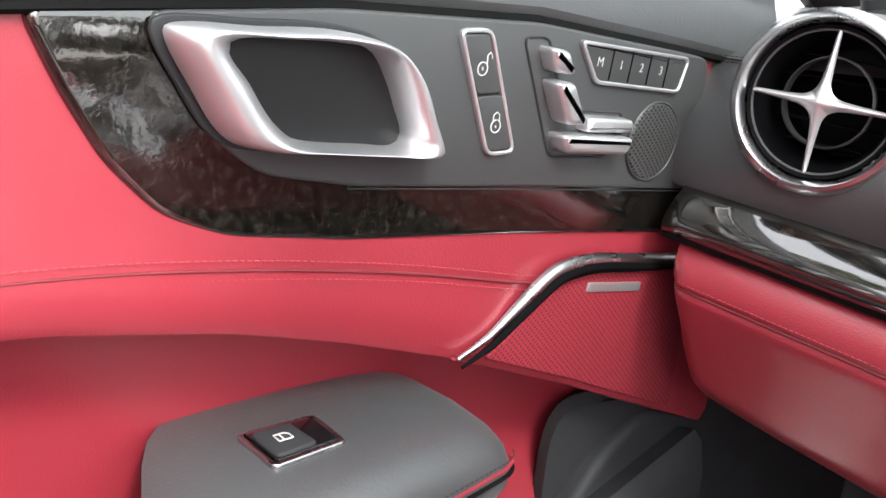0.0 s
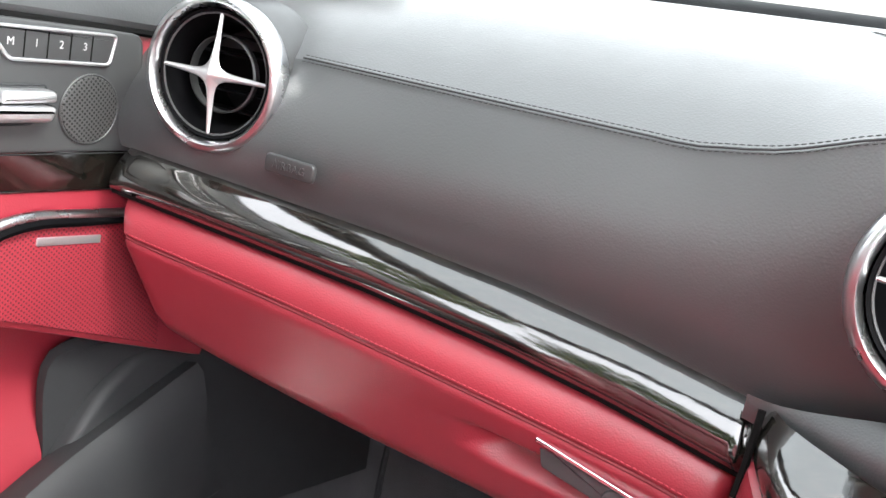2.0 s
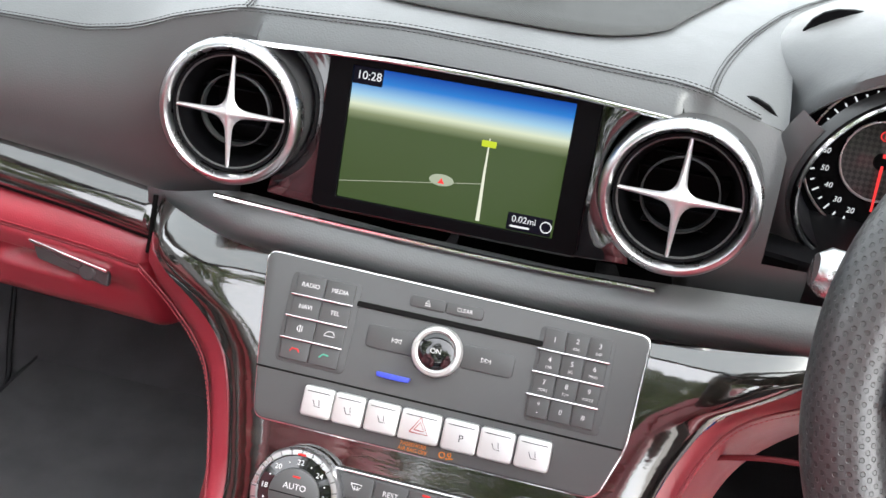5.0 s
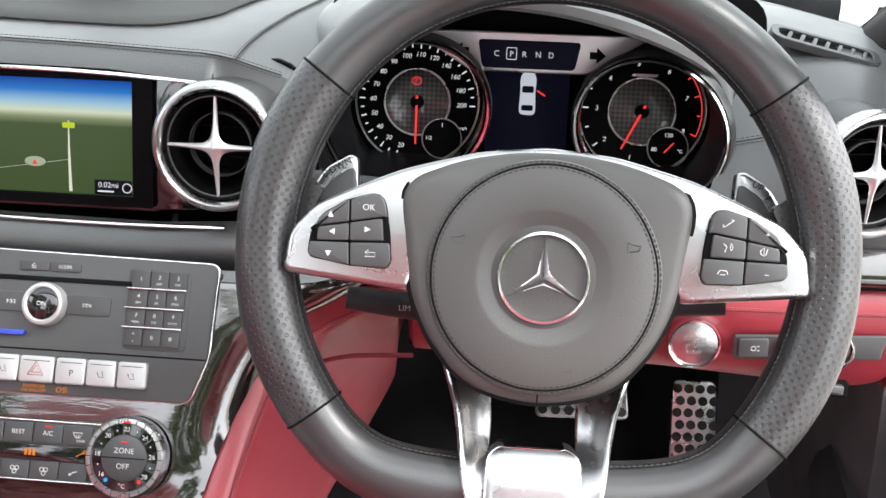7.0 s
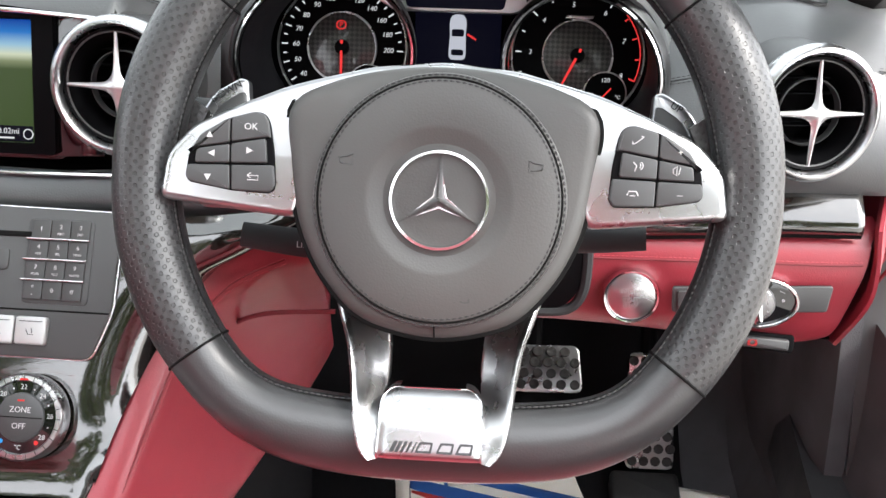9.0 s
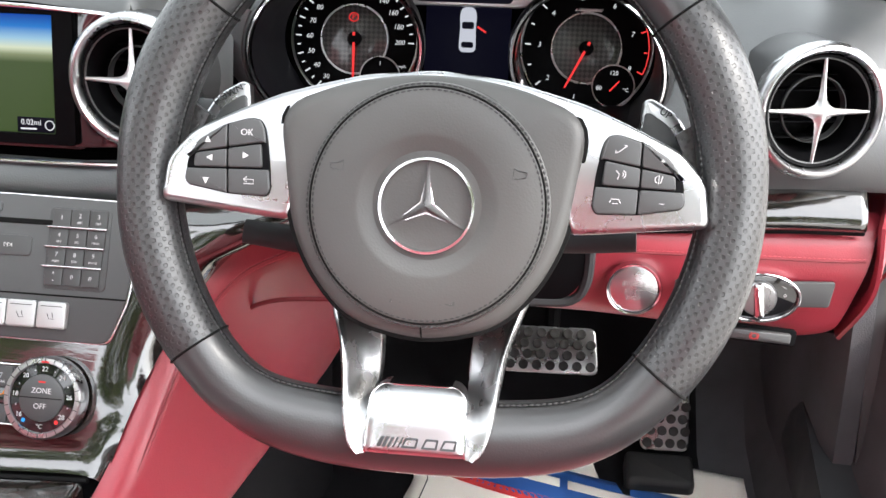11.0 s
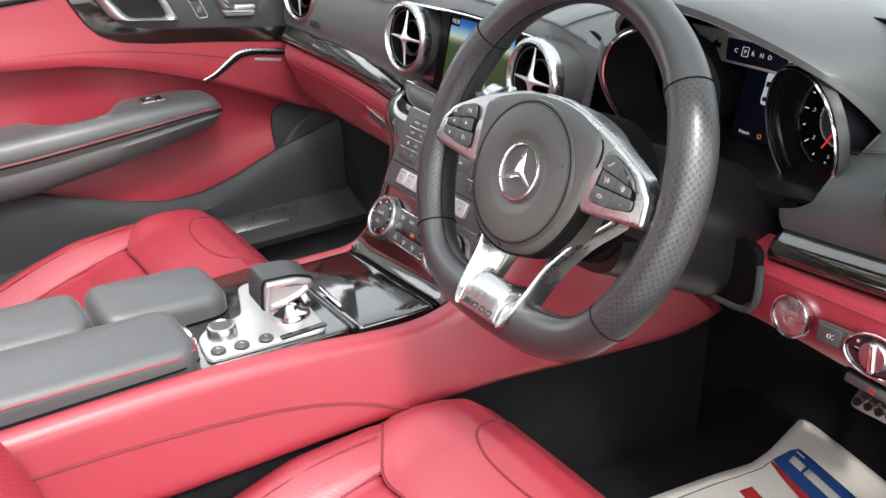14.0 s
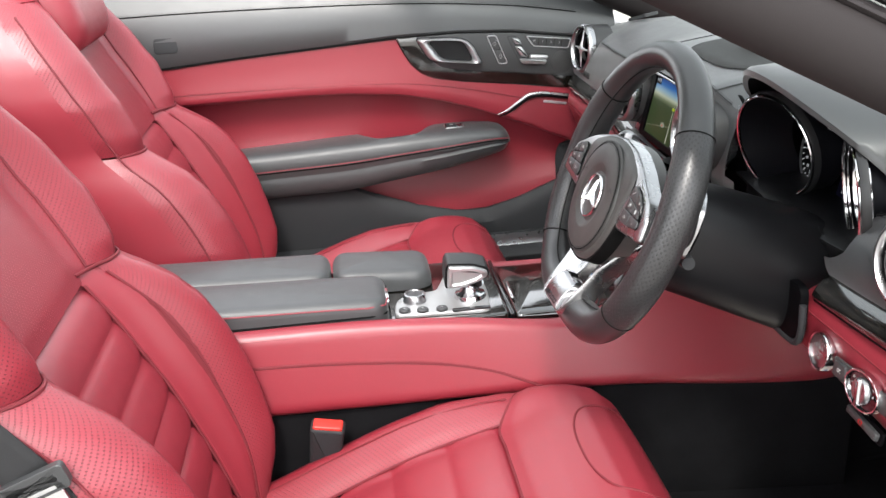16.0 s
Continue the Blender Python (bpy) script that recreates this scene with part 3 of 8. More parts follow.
LOW = ((-0.74, 0.695), (-0.5, 0.693), (-0.4, 0.688), (-0.33, 0.681), (-0.25, 0.669), (-0.17, 0.661), (-0.05, 0.654), (0.08, 0.652), (0.22, 0.661), (0.56, 0.681), (0.66, 0.688), (0.74, 0.690))


def lin(x, pairs):
    return float(np.interp(x, [p[0] for p in pairs], [p[1] for p in pairs]))


def seam_y(x):
    return lin(x, ((-0.78, 0.285), (-0.6, 0.268), (-0.3, 0.246), (-0.18, 0.236), (0.15, 0.234), (0.2, 0.25), (0.60, 0.265), (0.78, 0.285)))


def crest(x):
    """Height of the dashboard's top."""
    return lin(x, ((-0.78, 0.800), (-0.55, 0.832), (-0.3, 0.842), (-0.1, 0.848), (0.14, 0.846), (0.22, 0.850), (0.55, 0.846), (0.62, 0.835), (0.78, 0.800)))


def make_dashboard():
    d = thing("dashboard", "black leather dashboard with stitched seams", "dashboard", kind="structure")
    xs = sorted([-0.765 + 1.53 * i / 120 for i in range(121)] + [0.2049, 0.2051, 0.2399, 0.2401, 0.5601, 0.5609])
    top = []
    for x in xs:
        y0, z0, c = seam_y(x), lin(x, SEAM), crest(x)
        if 0.205 < x < 0.560:
            y0, z0 = (0.315, 0.812) if x < 0.240 else (0.40, c - 0.02)
        row = []
        b = ramp(x, (0.50, 0.0), (0.56, 1.0), (0.60, 1.0), (0.67, 0.0))
        for t, w in ((0, 0), (0.02, 0.10), (0.06, 0.30), (0.12, 0.52), (0.22, 0.76), (0.36, 0.93), (0.55, 1.0), (0.8, 0.97), (1.0, 0.80)):
            w += b * (lin(t, ((0, 0), (0.1, 0.17), (0.26, 0.64), (0.5, 0.96), (1.0, 0.80))) - w)
            row.append((x, y0 + (0.70 - 0.12 * (x / 0.76) ** 2 - y0) * t, z0 + (c - z0) * w))
        top.append(row)
    for x0, x1, name in ((-0.77, 0.206, "top_pad"), (0.205, 0.240, "hood_side_pad"), (0.240, 0.561, "rear_top_pad"), (0.560, 0.77, "end_top_pad")):
        part(name, sheet([r for r in top if x0 <= r[0][0] <= x1]), M_blk, d)
    # leather face: full height ahead of the passenger, a narrow brow over the screen
    def low_edge(x):
        return lin(x, ((-0.78, 0.0), (-0.192, 0.0), (-0.182, 0.3), (-0.166, 1.0), (0.132, 1.0), (0.148, 0.3), (0.158, 0.0), (0.78, 0.0)))
    def face(x0, x1, n):
        rows = []
        for i in range(n + 1):
            x = x0 + (x1 - x0) * i / n
            k = low_edge(x)
            y1, z1 = seam_y(x), lin(x, SEAM)
            z0 = (lin(x, LOW) - 0.004) * (1 - k) + k * lin(x, ((-0.2, 0.808), (-0.06, 0.8165), (0.05, 0.815), (0.17, 0.804)))
            yb, bow = 0.243 * (1 - k) + 0.220 * k, 0.016 * (1 - k) + 0.001 * k
            rows.append([(x, yb + (y1 - yb) * s - bow * math.sin(math.pi * s ** 0.85), z0 + (z1 - z0) * s) for s in [j / 40 for j in range(41)]])
            for q, p in enumerate(rows[-1]):
                if (p[2] < 0.803 or k == 0) and any((p[0] - vx) ** 2 + (p[2] - vz) ** 2 < 0.0455 ** 2 for vx, vz in ((-0.650, 0.763), (-0.176, 0.763), (0.142, 0.763), (0.667, 0.751))):
                    rows[-1][q] = (p[0], p[1] + 0.075, p[2])
        return sheet(rows)
    part("passenger_face", face(-0.765, 0.2075, 300), M_blk, d)
    def driver_face(x0, x1, n, back=0.0):
        rows = []
        for i in range(n + 1):
            x = x0 + (x1 - x0) * i / n
            z0, z1 = lin(x, LOW) - 0.004, lin(x, SEAM)
            cap = lin(x, ((0.53, 0.712), (0.538, 0.720), (0.550, z1)))
            for gx, gz, gr in ((0.2863, 0.7726, 0.0755), (0.4895, 0.7672, 0.0695)):
                if abs(x - gx) < gr and x < 0.538:
                    cap = min(cap, gz - math.sqrt(gr * gr - (x - gx) ** 2))
            row = []
            for j in range(41):
                z = z0 + (cap - z0) * j / 40
                t = (z - z0) / (z1 - z0)
                y = 0.243 + (seam_y(x) - 0.243) * t - 0.016 * math.sin(math.pi * max(t, 0) ** 0.85) + back
                if (x - 0.667) ** 2 + (z - 0.751) ** 2 < 0.0455 ** 2:
                    y += 0.075
                row.append((x, y, z))
            rows.append(row)
        return sheet(rows)
    part("driver_face", driver_face(0.500, 0.765, 80), M_blk, d, "black leather face round the driver's vent")
    part("gauge_face", driver_face(0.2070, 0.240, 16), M_blk, d)
    part("column_well", driver_face(0.236, 0.504, 60, 0.022), M_well, d, "shiny black surround of the steering column")
    rows = []
    for i in range(61):
        x = -0.262 + 0.574 * i / 60
        k = min(max((0.262 + x) / 0.10, 0), 1)
        k = k * k * (3 - 2 * k)
        zt, zb = lin(x, LOW) + 0.004 + 0.030 * k, lin(x, LOW) - 0.010
        rows.append([(x, 0.2310 - 0.017 * k - 0.018 * k * math.sin(math.pi * s) ** 0.8 - 0.004 * k * s, zt + (zb - zt) * s) for s in [j / 12 for j in range(13)]])
    part("screen_surround_roll", sheet(rows), M_blk, d)
    m = plane_m((-0.568, 0.2295, 0.7185), (1, 0, 0), (0, 0.12, 1))
    o = part("airbag_plate", slab(rrect(0.040, 0.0125, 0.0035), 0.0032, 0.0012, m), M_blksmooth, d, "small raised plate with moulded letters")
    words("AIRBAG", 0.0074, m @ pose(0, 0, 0.0032), M_panel, o, deep=0.0006, wide=1.05)
    part("vent_backing", slab(corners([(-0.24, 0.675), (0.215, 0.675), (0.2, 0.82), (-0.23, 0.82)], 0.03), 0.004, 0.001, pose(0, 0.262, 0, 90)), M_dark, d)
    # seams
    def on_top(x, t):
        y0, z0, c = seam_y(x), lin(x, SEAM), crest(x)
        w = lin(t, ((0, 0), (0.02, 0.10), (0.06, 0.30), (0.12, 0.52), (0.22, 0.76), (0.36, 0.93), (0.55, 1.0), (0.8, 0.97), (1.0, 0.80)))
        return V((x, y0 + (0.70 - 0.12 * (x / 0.76) ** 2 - y0) * t, z0 + (c - z0) * w + 0.0006))
    for x0, x1 in ((-0.75, -0.695), (-0.595, 0.185), (0.552, 0.615), (0.722, 0.75)):
        line = [on_top(x0 + (x1 - x0) * i / 40, 0.004) + V((0, -0.0018, 0)) for i in range(41)]
        seam(line, d, M_seam, M_blkthread, 0.0026, (0, 0.7, 0.7), 0.0007)
    for x, k in ((-0.182, -1), (0.150, 1)):
        line = [on_top(x + k * 0.11 * s ** 1.5 if s < 1 else x, 0.004 + 0.62 * s) + V((0, 0, 0.0004)) for s in [i / 30 for i in range(30)]]
        seam(line, d, M_seam, M_blkthread, 0.0026, (1, 0, 0), 0.0007)
    # perforated cover on the middle of the top
    rows = []
    for i in range(33):
        f = i / 16 - 1
        q = 1 - max(abs(f) - 0.82, 0) ** 2 / 0.065
        rows.append([])
        for j in range(13):
            g = j / 12
            xa = -0.010 + f * (0.125 + 0.095 * g)
            t0 = 0.085 + 0.10 * abs(f) ** 4
            rows[-1].append(on_top(xa, t0 + (0.80 - t0) * g) + V((0, 0, 0.0022)))
    o = part("speaker_cover", sheet(rows), M_cloth, d, "fine grey mesh speaker cover")
    o.modifiers.new("thickness", "SOLIDIFY").thickness = 0.0012
    # demister slots in the corners
    for s in (1, -1):
        m = plane_m((s * 0.650, 0.378, 0.819), (1, -0.1 * s, -0.22 * s), (0, 1, 0.16))
        o = part("demister_vent", band(rrect(0.10, 0.036, 0.012), rrect(0.086, 0.024, 0.008), 0.007, m), M_panel, d)
        part("well", slab(rrect(0.086, 0.024, 0.008), 0.003, 0.0005, m), M_dark, o)
        for k in range(7):
            part("slat", slab(corners([(-0.037 + k * 0.0115, -0.011), (-0.033 + k * 0.0115, -0.011), (-0.028 + k * 0.0115, 0.011), (-0.032 + k * 0.0115, 0.011)], 0.001, 2), 0.006, 0.0008, m), M_panel, o)
    # end cap towards the driver's door
    for s in (1, -1):
        part("end_cap", pad([(s * 0.748, 0.275, 0.695), (s * 0.750, 0.252, 0.665), (s * 0.750, 0.250, 0.640), (s * 0.748, 0.270, 0.605), (s * 0.742, 0.350, 0.505)], [(s * 0.752, 0.46, 0.72), (s * 0.755, 0.46, 0.66), (s * 0.755, 0.46, 0.62), (s * 0.752, 0.46, 0.57), (s * 0.745, 0.46, 0.49)], 0.008 * s, 30, 14, 0.06, 0.2, 0.004 * s), M_red, d, "red leather dashboard end")
    part("end_wrap", pad([(0.726, 0.222, 0.664), (0.727, 0.214, 0.61), (0.715, 0.240, 0.553)], [(0.748, 0.285, 0.700), (0.750, 0.275, 0.62), (0.744, 0.360, 0.500)], -0.004, 20, 10, 0.05, 0.2, -0.003), M_red, d, "red leather wrap round the dashboard end")
    part("end_seam", tube(spline([(0.757, 0.280, 0.700), (0.758, 0.254, 0.667), (0.758, 0.251, 0.640), (0.756, 0.270, 0.605), (0.750, 0.350, 0.505)], 30), 0.0018, 6), M_redseam, d)
    part("end_face", pad([(0.751, 0.238, 0.692), (0.756, 0.243, 0.735), (0.756, 0.27, 0.785)], [(0.756, 0.50, 0.715), (0.760, 0.50, 0.76), (0.758, 0.50, 0.80)], 0.005, 16, 12, 0.1, 0.1, 0.004), M_blk, d, "black leather dashboard end")
    return d


make_dashboard()


def make_wood_strip(name, x0, x1, label, inner=0.0):
    t = thing(name, label, "trim strip")
    rows = []
    n = 40
    for i in range(n + 1):
        x = x0 + (x1 - x0) * i / n
        z1 = lin(x, LOW) + 0.001
        h = lin(x, ((-0.73, 0.031), (-0.5, 0.034), (-0.25, 0.037), (0.5, 0.031), (0.74, 0.031)))
        rows.append([(x, 0.2235 + 0.0265 * s - 0.0085 * math.sin(math.pi * s) ** 0.7, z1 - h * (1 - s)) for s in [k / 8 for k in range(9)]])
    o = part("veneer", sheet(rows), M_wood, t)
    o.modifiers.new("thickness", "SOLIDIFY").thickness = 0.004
    part("shadow_gap", tube([V(r[0]) + V((0, 0.004, -0.002)) for r in rows], 0.003, 6), M_groove, t)
    part("upper_gap", tube([V(r[-1]) + V((0, -0.001, 0.002)) for r in rows], 0.0028, 6), M_groove, t)
    return t


make_wood_strip("wood_trim_strip", -0.728, -0.2525, "glossy black burr-wood trim strip along the dashboard")
make_wood_strip("wood_trim_strip", 0.50, 0.715, "short glossy black burr-wood strip by the driver's vent")


def make_glovebox():
    g = thing("glovebox", "red leather glovebox with silver pull handle", "glovebox")
    a, b = [], []
    for x in (-0.722, -0.68, -0.55, -0.40, -0.30, -0.2545):
        a.append((x, 0.236, lin(x, ((-0.73, 0.661), (-0.58, 0.660), (-0.48, 0.652), (-0.33, 0.645), (-0.25, 0.629)))))
        b.append((x + (0.03 if x < -0.7 else 0), 0.280, lin(x, ((-0.73, 0.562), (-0.65, 0.540), (-0.5, 0.533), (-0.25, 0.527)))))
    def dent(u, v):
        x = -0.722 + 0.467 * u
        return -0.018 * math.exp(-((x + 0.372) / 0.042) ** 4 - ((v - 0.46) / 0.085) ** 4) if x < -0.340 else -0.006 * math.exp(-((x + 0.33) / 0.05) ** 2 - ((v - 0.5) / 0.1) ** 2)
    part("lid", pad(a, b, -0.028, 90, 84, 0.035, 0.26, -0.02, lambda u, v: -dent(u, v) + 0.0022 * math.exp(-((v - 0.175) / 0.016) ** 2)), M_red, g)
    seam(on_pad(a, b, -0.026, 0.175, 0.035, 0.26), g, M_redseam, M_redthread, 0.0046, (0, -0.35, 1), 0.0011)
    m = plane_m((-0.333, 0.2265, 0.592), (1, 0, -0.20), (0.2, 0.12, 1))
    h = part("handle", slab(corners([(-0.036, 0.0080), (0.036, 0.0080), (0.038, -0.0065), (-0.028, -0.0065)], 0.002), 0.005, 0.0015, m), M_button, g, "dark handle plate with silver upper lip")
    part("lip", slab(corners([(-0.037, 0.0105), (0.036, 0.0105), (0.036, 0.0075), (-0.036, 0.0075)], 0.001, 2), 0.009, 0.001, m), M_chrome, h)
    part("lock_button", lathe([(0.0075, 0), (0.0075, 0.0058), (0.0066, 0.0068), (0.0, 0.0070)], 32, m @ pose(0.018, 0.0, 0.0)), M_panel, h, "round chrome lock button")
    return g


make_glovebox()


# ---- air vents ----
def make_vent(m, label):
    v = thing("air_vent", label, "air vent", "dashboard air vents", at=m)
    R = 0.0522
    part("housing", lathe([(R + 0.002, -0.05), (R - 0.0003, -0.014), (R - 0.0012, -0.0095), (R - 0.004, -0.009)], 64), M_blksmooth, v, "black round vent housing")
    part("ring", lathe([(R - 0.0005, -0.008), (R + 0.001, 0.0), (R, 0.006), (R - 0.0025, 0.0090), (R - 0.0050, 0.0095), (R - 0.0072, 0.007), (R - 0.0080, 0.0), (R - 0.0085, -0.006)], 72), M_satin, v, "satin silver vent ring")
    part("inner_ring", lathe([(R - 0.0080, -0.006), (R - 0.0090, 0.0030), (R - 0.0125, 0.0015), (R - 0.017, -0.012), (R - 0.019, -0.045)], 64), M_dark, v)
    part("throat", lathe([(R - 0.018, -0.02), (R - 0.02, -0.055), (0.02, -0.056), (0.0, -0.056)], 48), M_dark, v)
    part("guide_ring", lathe([(0.0262, -0.012), (0.0264, -0.007), (0.0252, -0.006), (0.0250, -0.014), (0.0262, -0.012)], 56), M_panel, v, "thin grey guide ring")
    part("bezel", lathe([(0.0418, -0.006), (0.0416, 0.0015), (0.0408, 0.0026), (0.0398, 0.0022), (0.0394, -0.008)], 64), M_panel, v, "thin grey bezel inside the ring")
    # four-armed cross
    L = 0.0405
    for k in range(4):
        rot = pose(0, 0, 0, 0, 0, 90 * k)
        ridge = spline([(0.0, 0.0, 0.0105), (0.006, 0.0, 0.0092), (0.014, 0.0, 0.0068), (0.026, 0.0, 0.0050), (L, 0.0, 0.0030)], 14)
        rows = []
        for side in (1, 0.75, 0.4, 0, -0.4, -0.75, -1):
            foot = spline([(0.0058, side * 0.0058, 0.0050), (0.0095, side * 0.0036, 0.0045), (0.016, side * 0.0026, 0.0035), (0.026, side * 0.0020, 0.0025), (L, side * 0.0013, 0.0015)], 14)
            q = abs(side)
            rows.append([rot @ (r if side == 0 else V((r.x + (f.x - r.x) * q, f.y, r.z + (f.z - r.z) * q ** 1.6))) for r, f in zip(ridge, foot)])
        part("cross_arm", sheet(rows), M_handle, v, "bright chrome arm of the vent cross", sharp=70)
    for k in (-1, 1):
        for j in (1, 2):
            y = k * j * 0.0125
            w = math.sqrt(max((R - 0.0185) ** 2 - y * y, 0))
            part("blade", slab(rrect(2 * w, 0.0012, 0.0005, 2), 0.014, 0.0004, pose(0, y, -0.034)), M_dark, v)
    return v


VENT = lambda x, y, z, yaw=0, up=0: pose(x, y, z) @ pose(0, 0, 0, 90 - up, 0, 0) @ pose(0, 0, 0, 0, yaw, 0)
make_vent(VENT(-0.648, 0.242, 0.762, 9, 6), "round silver-ringed air vent near the passenger door")
make_vent(VENT(-0.176, 0.200, 0.762, 3, 8), "round silver-ringed air vent beside the screen, passenger side")
make_vent(VENT(0.142, 0.197, 0.762, -3, 8), "round silver-ringed air vent beside the screen, driver side")
make_vent(VENT(0.667, 0.243, 0.750, 14, 8), "round silver-ringed air vent near the driver's door")


# ---- screen ----
def screen_material():
    mat = bpy.data.materials.new("map_display")
    mat.use_nodes = True
    nt = mat.node_tree
    b = nt.nodes["Principled BSDF"]
    b.inputs["Base Color"].default_value = (0.01, 0.01, 0.01, 1)
    b.inputs["Roughness"].default_value = 0.3
    b.inputs["Specular IOR Level"].default_value = 0.06
    tc, sep, cr = nt.nodes.new("ShaderNodeTexCoord"), nt.nodes.new("ShaderNodeSeparateXYZ"), nt.nodes.new("ShaderNodeValToRGB")
    mr = nt.nodes.new("ShaderNodeMapRange")
    mr.inputs["From Min"].default_value, mr.inputs["From Max"].default_value = -0.0475, 0.0475
    nt.links.new(tc.outputs["UV"], sep.inputs[0])
    nt.links.new(sep.outputs["Y"], mr.inputs["Value"])
    nt.links.new(mr.outputs[0], cr.inputs[0])
    e = cr.color_ramp.elements
    e[0].position, e[0].color = 0.0, (0.040, 0.072, 0.018, 1)
    e[1].position, e[1].color = 1.0, (0.002, 0.05, 0.32, 1)
    for p, c in ((0.60, (0.048, 0.080, 0.024)), (0.665, (0.22, 0.26, 0.14)), (0.72, (0.62, 0.68, 0.50)), (0.80, (0.30, 0.52, 0.68)), (0.90, (0.012, 0.17, 0.55))):
        x = e.new(p)
        x.color = (*c, 1)
    nt.links.new(cr.outputs[0], b.inputs["Emission Color"])
    b.inputs["Emission Strength"].default_value = 0.42
    return mat


M_screenedge = material("black_screen_edge", (0.0015, 0.0015, 0.002), 0.4, spec=0.05)


def make_screen():
    s = thing("navigation_screen", "lit colour navigation screen in a glossy black bezel", "screen")
    up = V((0, 0.26, 1)).normalized()
    m = plane_m((-0.0165, 0.222, 0.7555), (1, 0, 0), up)
    part("display", slab(rrect(0.160, 0.095, 0.001, 2), 0.002, 0.0003, m), screen_material(), s)
    part("bezel", band(rrect(0.196, 0.113, 0.004), rrect(0.160, 0.095, 0.001), 0.006, m @ pose(0, 0, -0.001)), M_screenedge, s, "black screen bezel")
    part("backing", slab(rrect(0.205, 0.122, 0.01), 0.003, 0.001, m @ pose(0, 0, -0.012)), M_gloss, s)
    for k in (-1, 1):
        part("side_panel", slab([(k * 0.094, -0.058), (k * 0.135, -0.056)] + [(k * (0.159 - 0.0535 * math.cos(radians(a))), 0.0065 + 0.0535 * math.sin(radians(a))) for a in range(-60, 61, 6)] + [(k * 0.135, 0.056), (k * 0.094, 0.058)], 0.004, 0.001, m @ pose(0, 0, -0.004)), M_gloss, s, "glossy dark plum side panel")
    t = m @ pose(0, 0, 0.0022)
    q = lambda x, y: (x * 0.16 - 0.08, 0.0475 - y * 0.095)
    part("road", tube([t @ V((*q(0.655, 0.36), 0)), t @ V((*q(0.655, 0.62), 0)), t @ V((*q(0.66, 0.98), 0))], [0.0005, 0.0010, 0.0016], 6, flat=0.2, up=m.to_3x3() @ V((0, 0, 1))), lit("road_line", (0.62, 0.64, 0.52), 0.42), s)
    part("side_road", tube([t @ V((*q(0.0, 0.88), 0)), t @ V((*q(0.655, 0.70), 0))], 0.0005, 6, flat=0.2), lit("side_road_line", (0.5, 0.52, 0.42), 0.36), s)
    part("road_sign", slab(rrect(0.0105, 0.0045, 0.0008, 3, *q(0.655, 0.40)), 0.0005, 0.0001, t), lit("green_sign", (0.45, 0.55, 0.03), 0.42), s)
    part("position_disc", slab(ring2(0.009, 0.0042, 28, *q(0.47, 0.73)), 0.0005, 0.0001, t), lit("grey_disc", (0.32, 0.36, 0.27), 0.42), s)
    part("position_arrow", slab([q(0.455, 0.755), q(0.485, 0.755), q(0.47, 0.715)], 0.0008, 0.0001, t), M_glowred, s)
    part("clock_box", slab(rrect(0.022, 0.0125, 0.0006, 2, *q(0.07, 0.065)), 0.0004, 0.0001, t), M_displaydark, s)
    words("10:28", 0.0085, t @ pose(*q(0.075, 0.065), 0.0006), M_glowwhite, s, deep=0.0001)
    part("distance_box", slab(rrect(0.032, 0.0125, 0.0006, 2, *q(0.89, 0.93)), 0.0004, 0.0001, t), M_displaydark, s)
    words("0.02mi", 0.0065, t @ pose(*q(0.865, 0.91), 0.0006), M_glowwhite, s, deep=0.0001)
    part("scale_bar", slab(rrect(0.014, 0.0014, 0.0003, 2, *q(0.85, 0.965)), 0.0006, 0.0001, t), M_glowwhite, s)
    part("compass", band(ring2(0.0042, None, 24, *q(0.965, 0.93)), ring2(0.0034, None, 24, *q(0.965, 0.93)), 0.0007, t, 0.0001), M_glowwhite, s)
    # chrome strips above and below
    part("upper_strip", tube(spline([(-0.176, 0.214, 0.8105), (-0.06, 0.214, 0.8145), (0.05, 0.214, 0.813), (0.142, 0.214, 0.807)], 30), 0.0017, 8), M_chrome, s, "thin chrome strip")
    part("lower_strip", tube(spline([(-0.192, 0.206, 0.6915), (-0.10, 0.206, 0.688), (0.03, 0.206, 0.6855), (0.14, 0.206, 0.687)], 30), 0.0022, 8), M_chrome, s, "thin chrome strip")
    return s


make_screen()


